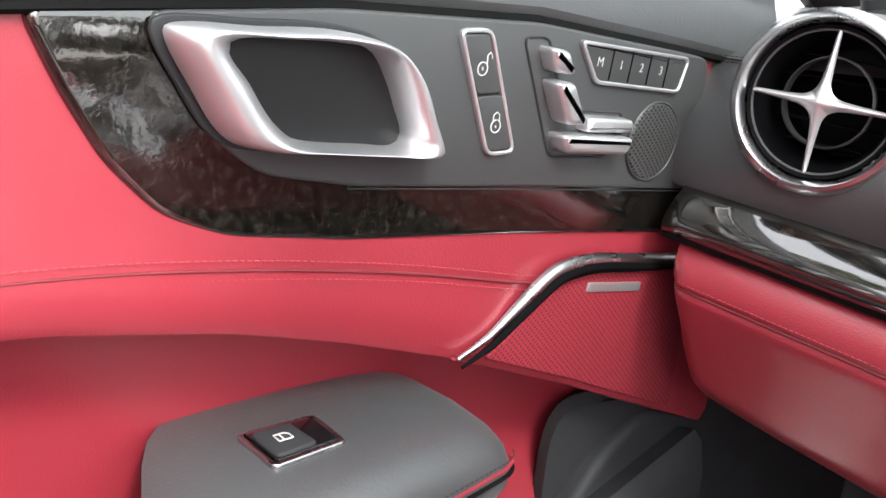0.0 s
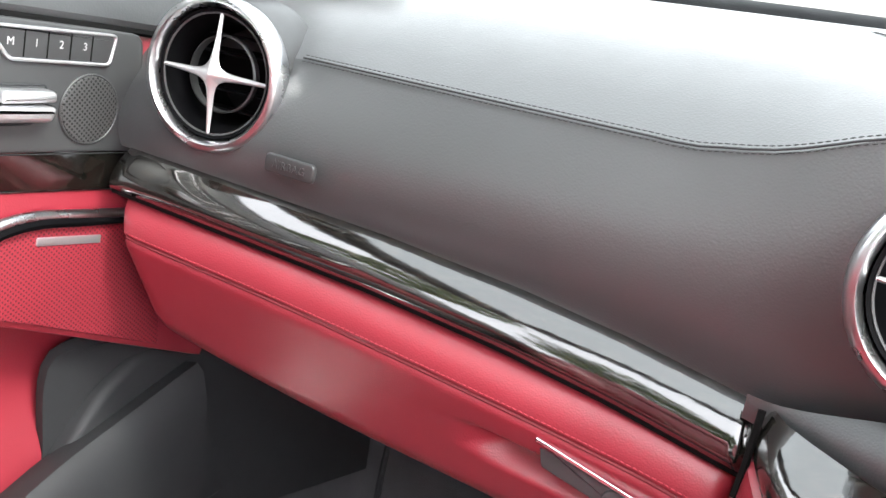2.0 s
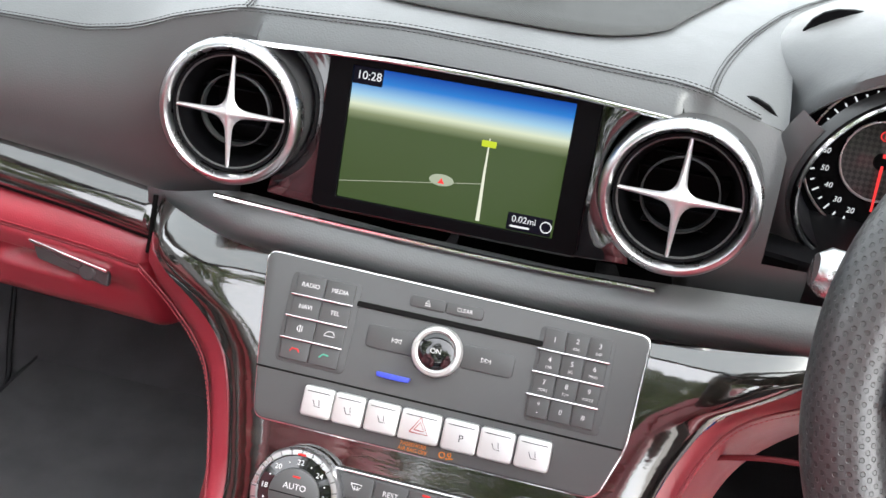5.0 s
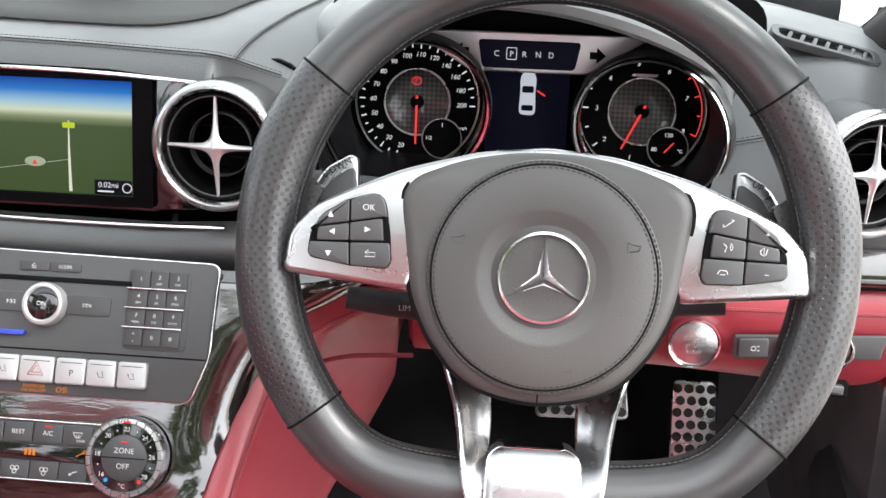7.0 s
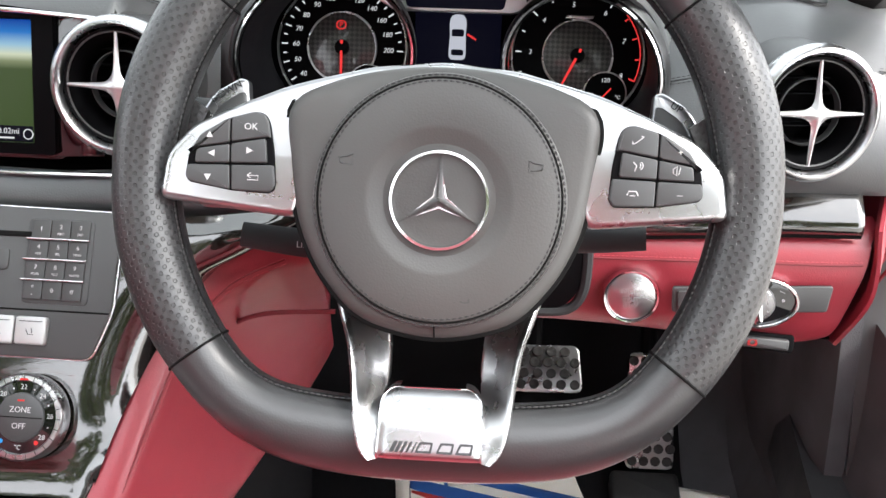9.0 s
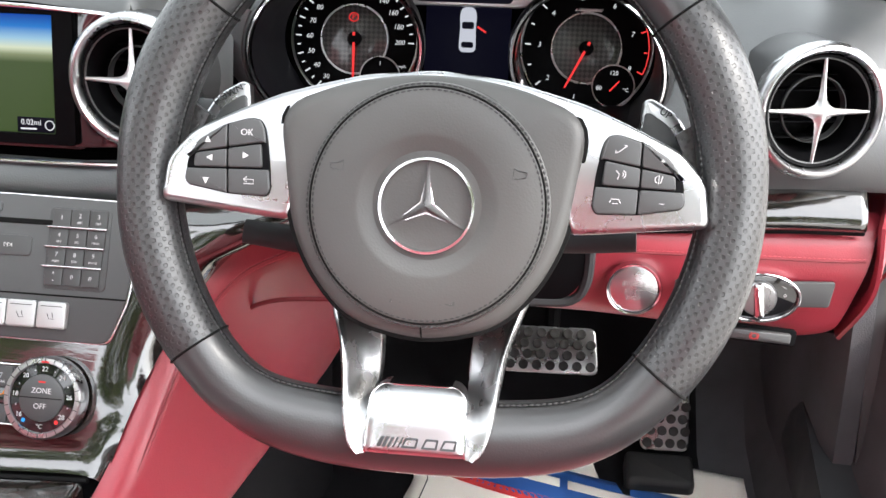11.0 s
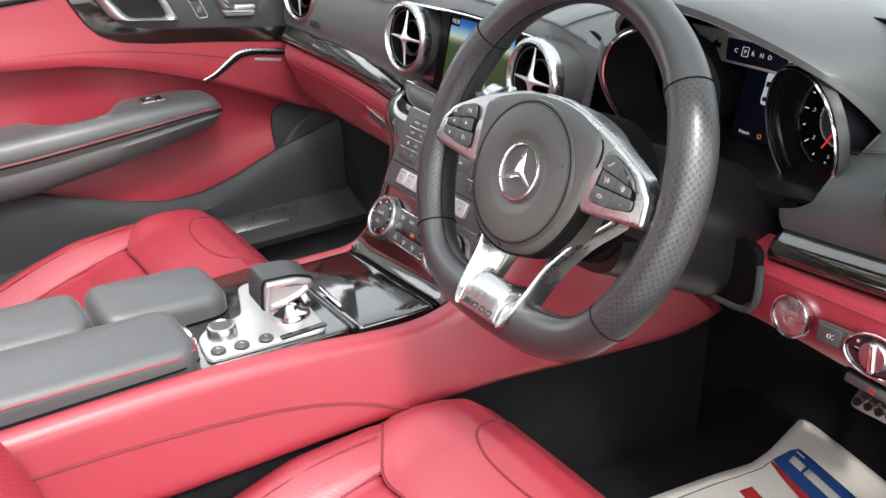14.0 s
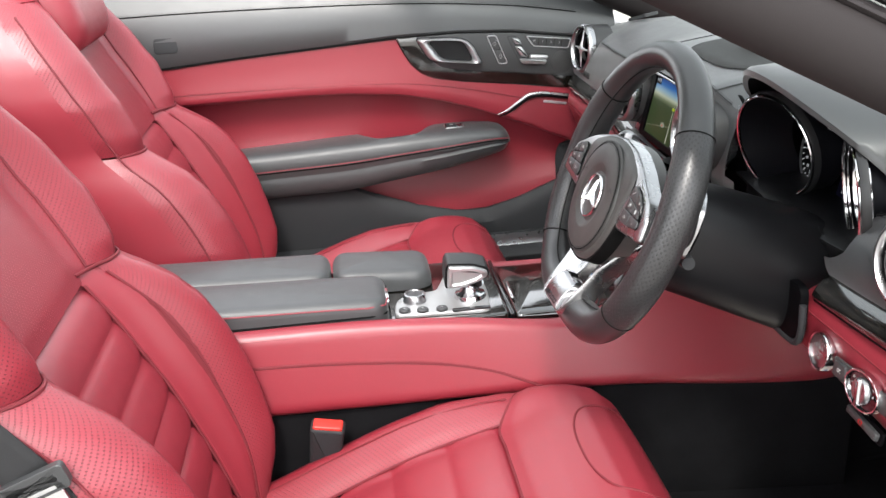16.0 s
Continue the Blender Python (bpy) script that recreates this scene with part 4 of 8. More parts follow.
# ---- clock on the dashboard top ----
def make_clock():
    c = thing("dashboard_clock", "round analogue clock in a black hood on the dashboard top", "clock")
    m = plane_m((-0.012, 0.358, 0.857), (1, 0, 0), (0, 0.25, 1))
    part("case", lathe([(0.026, -0.035), (0.026, -0.004), (0.0245, 0.002), (0.0225, 0.002)], 48, m), M_plastic, c, "black clock case")
    part("bezel", lathe([(0.0245, -0.002), (0.0248, 0.002), (0.0235, 0.0035), (0.0218, 0.0015), (0.0218, -0.003)], 48, m), M_chrome, c, "thin chrome bezel")
    part("cowl", tube([m @ V((0.031 * math.cos(radians(a)), 0.031 * math.sin(radians(a)), -0.004)) for a in range(-30, 211, 8)], 0.0058, 10), M_plastic, c, "soft black cowl round the clock")
    f = part("dial", slab(ring2(0.0222), 0.001, 0.0002, m @ pose(0, 0, -0.003)), material("dark_dial", (0.02, 0.018, 0.016), 0.3), c)
    for k in range(12):
        a = radians(30 * k)
        if k in (0, 6):
            continue
        part("hour_mark", slab(rrect(0.0012, 0.0042, 0.0003, 2), 0.0006, 0.0001, m @ pose(0.0172 * math.sin(a), 0.0172 * math.cos(a), -0.002, 0, 0, -30 * k)), M_white, f)
    words("12", 0.0085, m @ pose(0, 0.0155, -0.0018), M_white, f, deep=0.0001)
    words("6", 0.0075, m @ pose(0, -0.0160, -0.0018), M_white, f, deep=0.0001)
    part("hour_hand", slab(corners([(-0.0010, -0.002), (0.0010, -0.002), (0.0007, 0.0105), (-0.0007, 0.0105)], 0.0003, 2), 0.0006, 0.0001, m @ pose(0, 0, -0.0012, 0, 0, 45)), M_silver, f)
    part("minute_hand", slab(corners([(-0.0008, -0.003), (0.0008, -0.003), (0.0005, 0.016), (-0.0005, 0.016)], 0.0003, 2), 0.0006, 0.0001, m @ pose(0, 0, -0.0004, 0, 0, 188)), M_silver, f)
    part("pin", lathe([(0.0018, 0), (0.0016, 0.001), (0, 0.0012)], 16, m @ pose(0, 0, -0.001)), M_chrome, f)
    rows = []
    for i in range(17):
        t = i / 16
        rows.append([V((-0.012 + (0.030 + 0.018 * t) * math.cos(a) * (1 + 0.1 * t), 0.352 + 0.13 * t, 0.848 + (0.036 * (1 - t) ** 0.7) * math.sin(a) + 0.001)) for a in [math.pi * k / 16 for k in range(17)]])
    h = part("hood", sheet(rows), M_plastic, c, "smooth black clock hood")
    h.modifiers.new("thickness", "SOLIDIFY").thickness = 0.003
    part("sensor_pod", slab(ring2(0.030, 0.009, 32), 0.008, 0.005, pose(-0.088, 0.640, 0.846), 4), M_plastic, c, "small dark sensor pod")
    return c


make_clock()


# ---- centre stack ----
RADX = plane_m((0.002, 0.1585, 0.640), (1, 0, 0), (0, 0.62, 1))


def make_stack_wood():
    w = thing("centre_stack_trim", "glossy black burr-wood panel round the radio and climate controls", "trim panel")
    left = [(-0.2515, 0.236, 0.672), (-0.2510, 0.222, 0.652), (-0.236, 0.198, 0.639), (-0.200, 0.180, 0.622), (-0.168, 0.162, 0.600), (-0.153, 0.146, 0.576), (-0.141, 0.122, 0.545), (-0.132, 0.096, 0.510), (-0.126, 0.060, 0.484)]
    right = [(0.300, 0.232, 0.666), (0.262, 0.214, 0.645), (0.212, 0.193, 0.620), (0.184, 0.165, 0.590), (0.164, 0.130, 0.556), (0.151, 0.092, 0.524), (0.145, 0.052, 0.494)]
    a, b = spline(left, 28), spline(right, 28)
    rows = []
    for i in range(29):
        t = i / 28
        row = []
        for j in range(41):
            f = j / 40
            p = a[i].lerp(b[i], f)
            k = min(f, 1 - f) / 0.16
            k = 1.0 if k >= 1 else math.sqrt(1 - (1 - k) ** 2)
            z = p.z
            if i < 10:
                z = p.z + (lin(p.x, LOW) + 0.004 - 0.17 * t - p.z) * k * (1 - i / 10)
            flat_y = 0.1585 + 0.62 * (z - 0.640) + 0.003
            if z > 0.655:
                flat_y += 1.2 * (z - 0.655)
            row.append((p.x, p.y + (flat_y - p.y) * k, z))
        rows.append(row)
    rows.append([(p[0], p[1] - 0.006, p[2] - 0.004) for p in rows[-1]])
    rows.append([(p[0], p[1] - 0.004, p[2] - 0.004) for p in rows[-1]])
    part("veneer", sheet(rows), M_wood, w)
    part("joint_gap", tube([(-0.2520, 0.226, 0.671), (-0.2520, 0.216, 0.640), (-0.2530, 0.212, 0.626)], 0.0022, 6), M_groove, w)
    return w


make_stack_wood()


def key(parent, x, y, w, h, m, mat=None, text="", size=0.0042, r=0.0008, deep=0.002, name="key", sub="", print_mat=None):
    k = part(name, slab(rrect(w, h, r, 3), deep, 0.0005, m @ pose(x, y, 0)), mat or M_button, parent)
    if text:
        words(text, size, m @ pose(x, y + (0.0018 if sub else 0), deep + 0.0001), print_mat or M_white, k, deep=0.0001)
    if sub:
        words(sub, size * 0.55, m @ pose(x, y - 0.0035, deep + 0.0001), print_mat or M_white, k, deep=0.0001)
    return k


def icon(parent, x, y, m, strokes, r=0.00035, mat=None, scale=1.0, name="symbol"):
    """A printed symbol made of thin strokes."""
    bm = bmesh.new()
    for s in strokes:
        tube([m @ V((x + a * scale, y + b * scale, 0)) for a, b in s], r, 4, bm=bm)
    return part(name, bm, mat or M_white, parent)


def circle_pts(r, cx=0.0, cy=0.0, a0=0, a1=360, n=16):
    return [(cx + r * math.cos(radians(a0 + (a1 - a0) * i / n)), cy + r * math.sin(radians(a0 + (a1 - a0) * i / n))) for i in range(n + 1)]


def make_radio():
    r = thing("radio_panel", "dark grey radio and telephone control panel with printed keys", "radio")
    m = RADX
    plate = corners([(-0.137, 0.036), (0.142, 0.032), (0.139, -0.045), (0.126, -0.082), (-0.120, -0.082), (-0.126, -0.045)], 0.008)
    part("rim", slab(inset2(plate, -0.0012), 0.002, 0.001, m @ pose(0, 0, -0.002)), M_chrome, r, "thin chrome rim")
    part("faceplate", slab(plate, 0.003, 0.0015, m @ pose(0, 0, -0.001)), M_panel, r)
    part("joint_line", tube([m @ V((-0.126, -0.046, 0.002)), m @ V((0.138, -0.046, 0.002))], 0.0007, 6), M_groove, r)
    t = m @ pose(0, 0, 0.002)
    def well(x, y, w, h):
        return part("key_well", slab(rrect(w, h, 0.004, 4, x, y), 0.0006, 0.0002, t), M_button, r)
    well(-0.088, -0.007, 0.052, 0.065)
    well(0.094, -0.008, 0.052, 0.066)
    for i, (a, b) in enumerate((("RADIO", "MEDIA"), ("NAVI", "TEL"), ("", ""), ("", ""))):
        y = 0.017 - 0.0157 * i
        for j, s in enumerate((a, b)):
            x = -0.099 + 0.0222 * j - i * 0.0004
            k = key(r, x, y, 0.0215, 0.0142, t, text=s, size=0.0044)
            if i == 2:
                icon(k, x, y, t @ pose(0, 0, 0.0022), [[(-0.002, -0.001), (-0.002, 0.001), (0, 0.0025), (0, -0.0025), (-0.002, -0.001)], [(0.0015, -0.002), (0.0015, 0.002)]] if j == 0 else [[(-0.004, -0.001), (-0.003, 0.001), (-0.001, 0.0025), (0.002, 0.0025), (0.0035, 0.0005), (0.004, -0.001), (-0.004, -0.001)]])
            if i == 3:
                icon(k, x, y, t @ pose(0, 0, 0.0022), [[(-0.0035, -0.001), (-0.002, 0.001), (0.002, 0.001), (0.0035, -0.001)]] if j == 0 else [[(-0.0035, -0.001), (-0.001, 0.0015), (0.003, 0.001)]], 0.0006, M_glowred if j == 0 else material("green_symbol", (0.05, 0.3, 0.2), 0.5))
        if i < 3:
            part("key_strip", slab(rrect(0.0465, 0.0014, 0.0006, 2, -0.0885 - i * 0.0004, y - 0.0079), 0.0042, 0.0006, t), M_chrome, r, "bright strip between key rows")
    pad_keys = (("1", ""), ("2", "ABC"), ("3", "DEF"), ("4", "GHI"), ("5", "JKL"), ("6", "MNO"), ("7", "PQRS"), ("8", "TUV"), ("9", "WXYZ"), ("*", "+"), ("0", ""), ("#", ""))
    for i, (a, b) in enumerate(pad_keys):
        row, col = divmod(i, 3)
        x, y = 0.0787 + 0.0155 * col - row * 0.0007, 0.0165 - 0.0158 * row
        key(r, x, y, 0.0149, 0.0143, t, text=a, size=0.0048, sub=b)
        if col == 2 and row < 3:
            part("key_strip", slab(rrect(0.050, 0.0014, 0.0006, 2, 0.0930 - row * 0.0007, y - 0.0079), 0.0042, 0.0006, t), M_chrome, r, "bright strip between key rows")
    part("disc_slot", slab(rrect(0.134, 0.0040, 0.001, 3, 0.004, 0.0120), 0.0012, 0.0004, t), M_groove, r, "narrow black disc slot")
    key(r, -0.013, 0.0225, 0.0255, 0.0082, t, r=0.002, deep=0.0012)
    icon(r, -0.013, 0.0225, t @ pose(0, 0, 0.0014), [[(-0.002, -0.0004), (0.002, -0.0004), (0, 0.002), (-0.002, -0.0004)], [(-0.002, -0.0018), (0.002, -0.0018)]])
    key(r, 0.0135, 0.0225, 0.0265, 0.0082, t, text="CLEAR", size=0.0038, r=0.002, deep=0.0012)
    for x, flip in ((-0.032, 1), (0.036, -1)):
        k = key(r, x, -0.008, 0.038, 0.0165, t, r=0.003, deep=0.0012)
        icon(k, x + (0.003 if flip > 0 else -0.001), -0.008, t @ pose(0, 0, 0.0014), [[(-0.0035, -0.0015), (-0.0035, 0.0015)], [(0.0, 0.0015), (-0.003, 0.0), (0.0, -0.0015), (0.0, 0.0015)], [(0.003, 0.0015), (0.0, 0.0), (0.003, -0.0015), (0.003, 0.0015)]] if flip > 0 else [[(0.0035, -0.0015), (0.0035, 0.0015)], [(0.0, 0.0015), (0.003, 0.0), (0.0, -0.0015), (0.0, 0.0015)], [(-0.003, 0.0015), (0.0, 0.0), (-0.003, -0.0015), (-0.003, 0.0015)]])
    kb = part("volume_knob", lathe([(0.0178, 0.0), (0.0178, 0.007), (0.0168, 0.0092), (0.0145, 0.0098), (0.0130, 0.0085)], 56, t @ pose(0.001, -0.009, 0)), M_silver, r, "silver-ringed volume knob")
    part("cap", lathe([(0.0132, 0.0082), (0.011, 0.0095), (0.006, 0.0104), (0.0, 0.0106)], 40, t @ pose(0.001, -0.009, 0)), M_gloss, kb, "domed glossy black knob cap")
    words("ON", 0.005, t @ pose(0.001, -0.009, 0.0108), M_white, kb, deep=0.0001)
    part("card", slab(corners([(-0.0125, 0.0012), (0.0125, 0.0012), (0.0115, -0.0022), (0.004, -0.0026), (-0.004, -0.0026), (-0.0115, -0.0022)], 0.001, 3), 0.004, 0.0005, t @ pose(-0.026, -0.0325, 0)), M_bluecard, r, "blue memory card in its slot")
    return r


make_radio()


def make_switch_row():
    s = thing("switch_row", "row of seven silver keys with a red hazard triangle", "switch row")
    m = RADX @ pose(0, 0, 0.002)
    xs = (-0.0745, -0.0515, -0.0270, 0.0005, 0.0290, 0.0545, 0.0800)
    ws = (0.0225, 0.0225, 0.0240, 0.0290, 0.0250, 0.0245, 0.0240)
    for i, (x, w) in enumerate(zip(xs, ws)):
        k = part("key", slab(rrect(w, 0.0215, 0.0025, 3), 0.0055, 0.0016, m @ pose(x, -0.062, 0)), M_silver, s, "silver hazard key" if i == 3 else "")
        t = m @ pose(x, -0.062, 0.0057)
        if i == 3:
            icon(k, 0, 0, t, [[(-0.0065, -0.0045), (0.0065, -0.0045), (0, 0.0065), (-0.0065, -0.0045)], [(-0.0035, -0.0025), (0.0035, -0.0025), (0, 0.0032), (-0.0035, -0.0025)]], 0.0004, material("hazard_red", (0.25, 0.03, 0.02), 0.5))
        elif i == 4:
            words("P", 0.007, t @ pose(0.001, -0.0015, 0), M_ink, k, deep=0.0001)
        else:
            icon(k, 0, -0.001, t, [[(-0.003, 0.002), (-0.001, -0.002), (0.003, -0.002)], [(0.0012, 0.003), (0.002, -0.001)]], 0.0003, M_ink)
        part("notch_line", slab(rrect(w * 0.75, 0.0006, 0.0002, 2), 0.0003, 0.0001, m @ pose(x, -0.0550, 0.0055)), M_ink, k)
    words("PASSENGER\nAIR BAG OFF", 0.0036, m @ pose(-0.002, -0.0775, 0.0003), M_glowamber, s, deep=0.0001)
    icon(s, 0.019, -0.0775, m @ pose(0, 0, 0.0004), [circle_pts(0.002), circle_pts(0.0012, 0.005, 0.001), [(0.003, -0.002), (0.008, -0.001)]], 0.0004, M_glowamber)
    return s


make_switch_row()


def make_climate():
    c = thing("climate_panel", "black climate control panel with two chrome temperature dials", "climate control")
    m = RADX @ pose(0.002, -0.1255, 0)
    part("faceplate", slab(corners([(-0.10, 0.022), (0.10, 0.022), (0.10, -0.024), (-0.10, -0.024)], 0.006), 0.003, 0.001, m @ pose(0, 0, -0.001)), M_panel, c)
    part("upper_strip", slab(rrect(0.11, 0.0016, 0.0005, 2, 0.001, 0.0225), 0.004, 0.0006, m), M_chrome, c, "bright strip over the keys")
    part("lower_strip", slab(rrect(0.11, 0.0014, 0.0005, 2, 0.001, -0.0245), 0.004, 0.0006, m), M_chrome, c)
    t = m @ pose(0, 0, 0.002)
    for i, s in enumerate(("", "REST", "A/C", "")):
        k = key(c, -0.0365 + 0.0248 * i, 0.0128, 0.0238, 0.0155, t, text=s, size=0.0052)
        if not s:
            icon(k, -0.0365 + 0.0248 * i, 0.0135, t @ pose(0, 0, 0.0022), [[(-0.004, 0.0015), (-0.002, -0.002), (0.002, -0.002), (0.004, 0.0015), (-0.004, 0.0015)], [(-0.001, -0.003), (-0.001, 0.0)], [(0.001, -0.003), (0.001, 0.0)]])
    words("REAR", 0.003, t @ pose(0.041, 0.0085, 0.0022), M_white, c, deep=0.0001)
    part("lamp", slab(rrect(0.006, 0.0012, 0.0004, 2), 0.0024, 0.0002, t @ pose(0.013, 0.0185, 0)), M_glowred, c, "small red lamp over the A/C key")
    part("display", slab(rrect(0.098, 0.0125, 0.001, 2, 0.001, -0.0025), 0.0012, 0.0003, t), M_gloss, c, "dark display strip with amber bars")
    for i in range(3):
        part("bar", slab(rrect(0.0022, 0.0055, 0.0003, 2, -0.004 + 0.0034 * i, -0.0025), 0.0016, 0.0002, t), M_glowamber, c)
    icon(c, 0.042, -0.002, t @ pose(0, 0, 0.0015), [[(-0.004, -0.002), (-0.001, 0.0), (0.002, 0.001)], circle_pts(0.0012, 0.003, 0.002)], 0.0004, M_glowamber)
    for i in range(4):
        x = -0.0355 + 0.0242 * i
        k = key(c, x, -0.0165, 0.0232, 0.0135, t, text="AIR\nFLOW" if i == 0 else "", size=0.0033)
        if i:
            icon(k, x, -0.0165, t @ pose(0, 0, 0.0022), [circle_pts(0.0016, 0.0018, 0.0008), circle_pts(0.0016, -0.0018, 0.0008), circle_pts(0.0016, 0, -0.0022)] if i != 3 else [[(-0.003, -0.002), (0.0, 0.0), (0.0035, 0.001)], [(-0.003, 0.0), (-0.003, -0.002), (-0.001, -0.002)]])
    for x, lines in ((-0.0765, ("AUTO", "")), (0.0815, ("ZONE", "OFF"))):
        d = m @ pose(x, -0.001, 0.001)
        k = part("temperature_dial", lathe([(0.0325, 0.0), (0.0325, 0.010), (0.0308, 0.0128), (0.0275, 0.0132), (0.0265, 0.0115)], 72, d), M_satin, c, "chrome-ringed temperature dial")
        for j in range(24):
            a = radians(15 * j)
            part("grip", slab(rrect(0.0007, 0.0036, 0.0002, 2), 0.0006, 0.0002, d @ pose(0.0292 * math.cos(a), 0.0292 * math.sin(a), 0.0128, 0, 0, 15 * j - 90)), M_panel, k)
        part("scale_ring", lathe([(0.0268, 0.0110), (0.0185, 0.0118)], 64, d), M_gloss, k)
        part("centre_key", lathe([(0.0185, 0.0112), (0.0180, 0.0135), (0.0170, 0.0140), (0.0, 0.0142)], 48, d), M_button, k)
        part("split", slab(rrect(0.035, 0.0007, 0.0002, 2), 0.0004, 0.0001, d @ pose(0, 0, 0.0142)), M_groove, k)
        words(lines[0], 0.0060, d @ pose(0, 0.0055, 0.0144), M_white, k, deep=0.0001)
        if lines[1]:
            words(lines[1], 0.0060, d @ pose(0, -0.0065, 0.0144), M_white, k, deep=0.0001)
        else:
            icon(k, 0, -0.0075, d @ pose(0, 0, 0.0144), [[(-0.005, -0.001), (-0.003, 0.002), (0.003, 0.002), (0.005, -0.001), (-0.005, -0.001)]])
        part("lamp", slab(rrect(0.0055, 0.0012, 0.0004, 2), 0.0004, 0.0001, d @ pose(0, 0.0125, 0.0142)), M_glowred, k, "small red lamp")
        for j, n in enumerate(("16", "18", "20", "22", "24", "26", "28")):
            a = radians(218 - 42.7 * j)
            words(n, 0.0052, d @ pose(0.0223 * math.cos(a), 0.0223 * math.sin(a), 0.0121), M_white, k, deep=0.0001)
            if j < 6:
                a = radians(196.5 - 42.7 * j)
                part("dot", lathe([(0.0006, 0), (0.0, 0.0003)], 10, d @ pose(0.0222 * math.cos(a), 0.0222 * math.sin(a), 0.0116)), M_white, k)
        words("\u00b0C", 0.005, d @ pose(0, -0.0222, 0.0121), M_white, k, deep=0.0001)
        part("cold_dot", lathe([(0.0017, 0), (0.0, 0.0004)], 14, d @ pose(-0.0135, -0.0180, 0.0118)), lit("blue_dot", (0.03, 0.25, 0.6), 0.6), k)
        part("hot_dot", lathe([(0.0017, 0), (0.0, 0.0004)], 14, d @ pose(0.0135, -0.0180, 0.0118)), M_glowred, k)
        part("pointer", slab(rrect(0.006, 0.0014, 0.0003, 2), 0.0006, 0.0001, d @ pose(0, 0.0280, 0.0128)), M_glowred, k)
    return c


make_climate()

# ---- centre console ----
def console_edge(s):
    if s > 0:
        return [(0.30, 0.208, 0.640), (0.245, 0.204, 0.634), (0.20, 0.190, 0.613), (0.172, 0.158, 0.578), (0.156, 0.108, 0.532), (0.147, 0.05, 0.496), (0.143, -0.02, 0.488), (0.139, -0.16, 0.503), (0.136, -0.33, 0.512), (0.135, -0.62, 0.512)]
    return [(-0.252, 0.220, 0.644), (-0.238, 0.196, 0.635), (-0.200, 0.179, 0.617), (-0.168, 0.161, 0.595), (-0.153, 0.145, 0.571), (-0.141, 0.121, 0.540), (-0.132, 0.094, 0.505), (-0.125, 0.055, 0.480), (-0.127, -0.02, 0.477), (-0.129, -0.16, 0.484), (-0.130, -0.33, 0.492), (-0.130, -0.62, 0.495)]


def make_console():
    c = thing("centre_console", "red leather centre console with black seams", "console", kind="structure")
    for s in (1, -1):
        a = console_edge(s)
        b = [(s * x, y, z) for x, y, z in ((0.240, 0.46, 0.400), (0.226, 0.39, 0.378), (0.206, 0.26, 0.376), (0.184, 0.10, 0.382), (0.170, -0.1, 0.381), (0.163, -0.3, 0.379), (0.160, -0.62, 0.382))]
        part("side", pad(a, b, 0.014 * s, 80, 24, 0.02, 0.16, 0.004 * s), M_red, c, "red leather console side")
        line = [(s * x, y, z) for x, y, z in ((0.1592, -0.6, 0.462), (0.1598, -0.449, 0.461), (0.1616, -0.333, 0.456), (0.1662, -0.202, 0.444), (0.1730, -0.113, 0.425), (0.1835, -0.041, 0.397), (0.1850, -0.02, 0.388))]
        part("panel_gap", tube(spline(line, 60), 0.0024, 6), M_redseam, c)
        e = [V(p) + V((s * 0.0150, 0, -0.012)) for p in a]
        seam(e[1:], c, M_redseam, M_redthread, 0.004, (s * 0.3, 0, -1), 0.0008, 90, False)
        # skirt shares the carpet colour that holds the footwell's shade
        part("lower_skirt", pad([(s * x, y, 0.40) for x, y in ((0.150, -0.62), (0.152, -0.3), (0.158, -0.1), (0.172, 0.10), (0.195, 0.26), (0.225, 0.45))], [(s * x, y, 0.16) for x, y in ((0.150, -0.62), (0.152, -0.3), (0.156, -0.1), (0.166, 0.10), (0.185, 0.26), (0.215, 0.45))], -0.003 * s, 30, 8, 0.02, 0.05, -0.003 * s), M_shadecarpet, c, "shade-darkened carpet under the console sides")
    part("core", slab(corners([(-0.125, -0.9), (0.135, -0.9), (0.135, 0.1), (0.12, 0.4), (-0.13, 0.4), (-0.12, 0.1)], 0.01), 0.470, 0.004, low=0.2), M_dark, c)
    # wood tray lid between the shifter and the stack
    bm = slab(corners([(-0.120, -0.062), (0.124, -0.062), (0.130, 0.046), (-0.118, 0.046)], 0.008), 0.016, 0.006, pose(0, 0, 0.476), dome=0.003)
    for v in bm.verts:
        v.co.z -= 0.10 * max(0.01 - v.co.x, 0)
    t = part("tray_lid", bm, M_wood, c, "glossy black burr-wood tray lid")
    part("lid_gap", tube([(-0.118, 0.049, 0.476), (0.130, 0.049, 0.489)], 0.0022, 6), M_groove, t)
    part("pull_strip", slab(rrect(0.006, 0.066, 0.002, 3), 0.003, 0.001, pose(0.032, -0.056, 0.493, 0, 0, 88)), M_chrome, t, "chrome finger strip")
    part("lid_edge", slab(rrect(0.235, 0.008, 0.003, 3), 0.016, 0.002, pose(0.004, -0.067, 0.477)), M_gloss, t)
    part("surround", slab(corners([(-0.118, -0.30), (0.126, -0.30), (0.126, -0.072), (-0.118, -0.072)], 0.01), 0.022, 0.004, pose(0, 0, 0.474)), M_wood, c, "glossy burr-wood surround of the shift panel")
    return c


make_console()


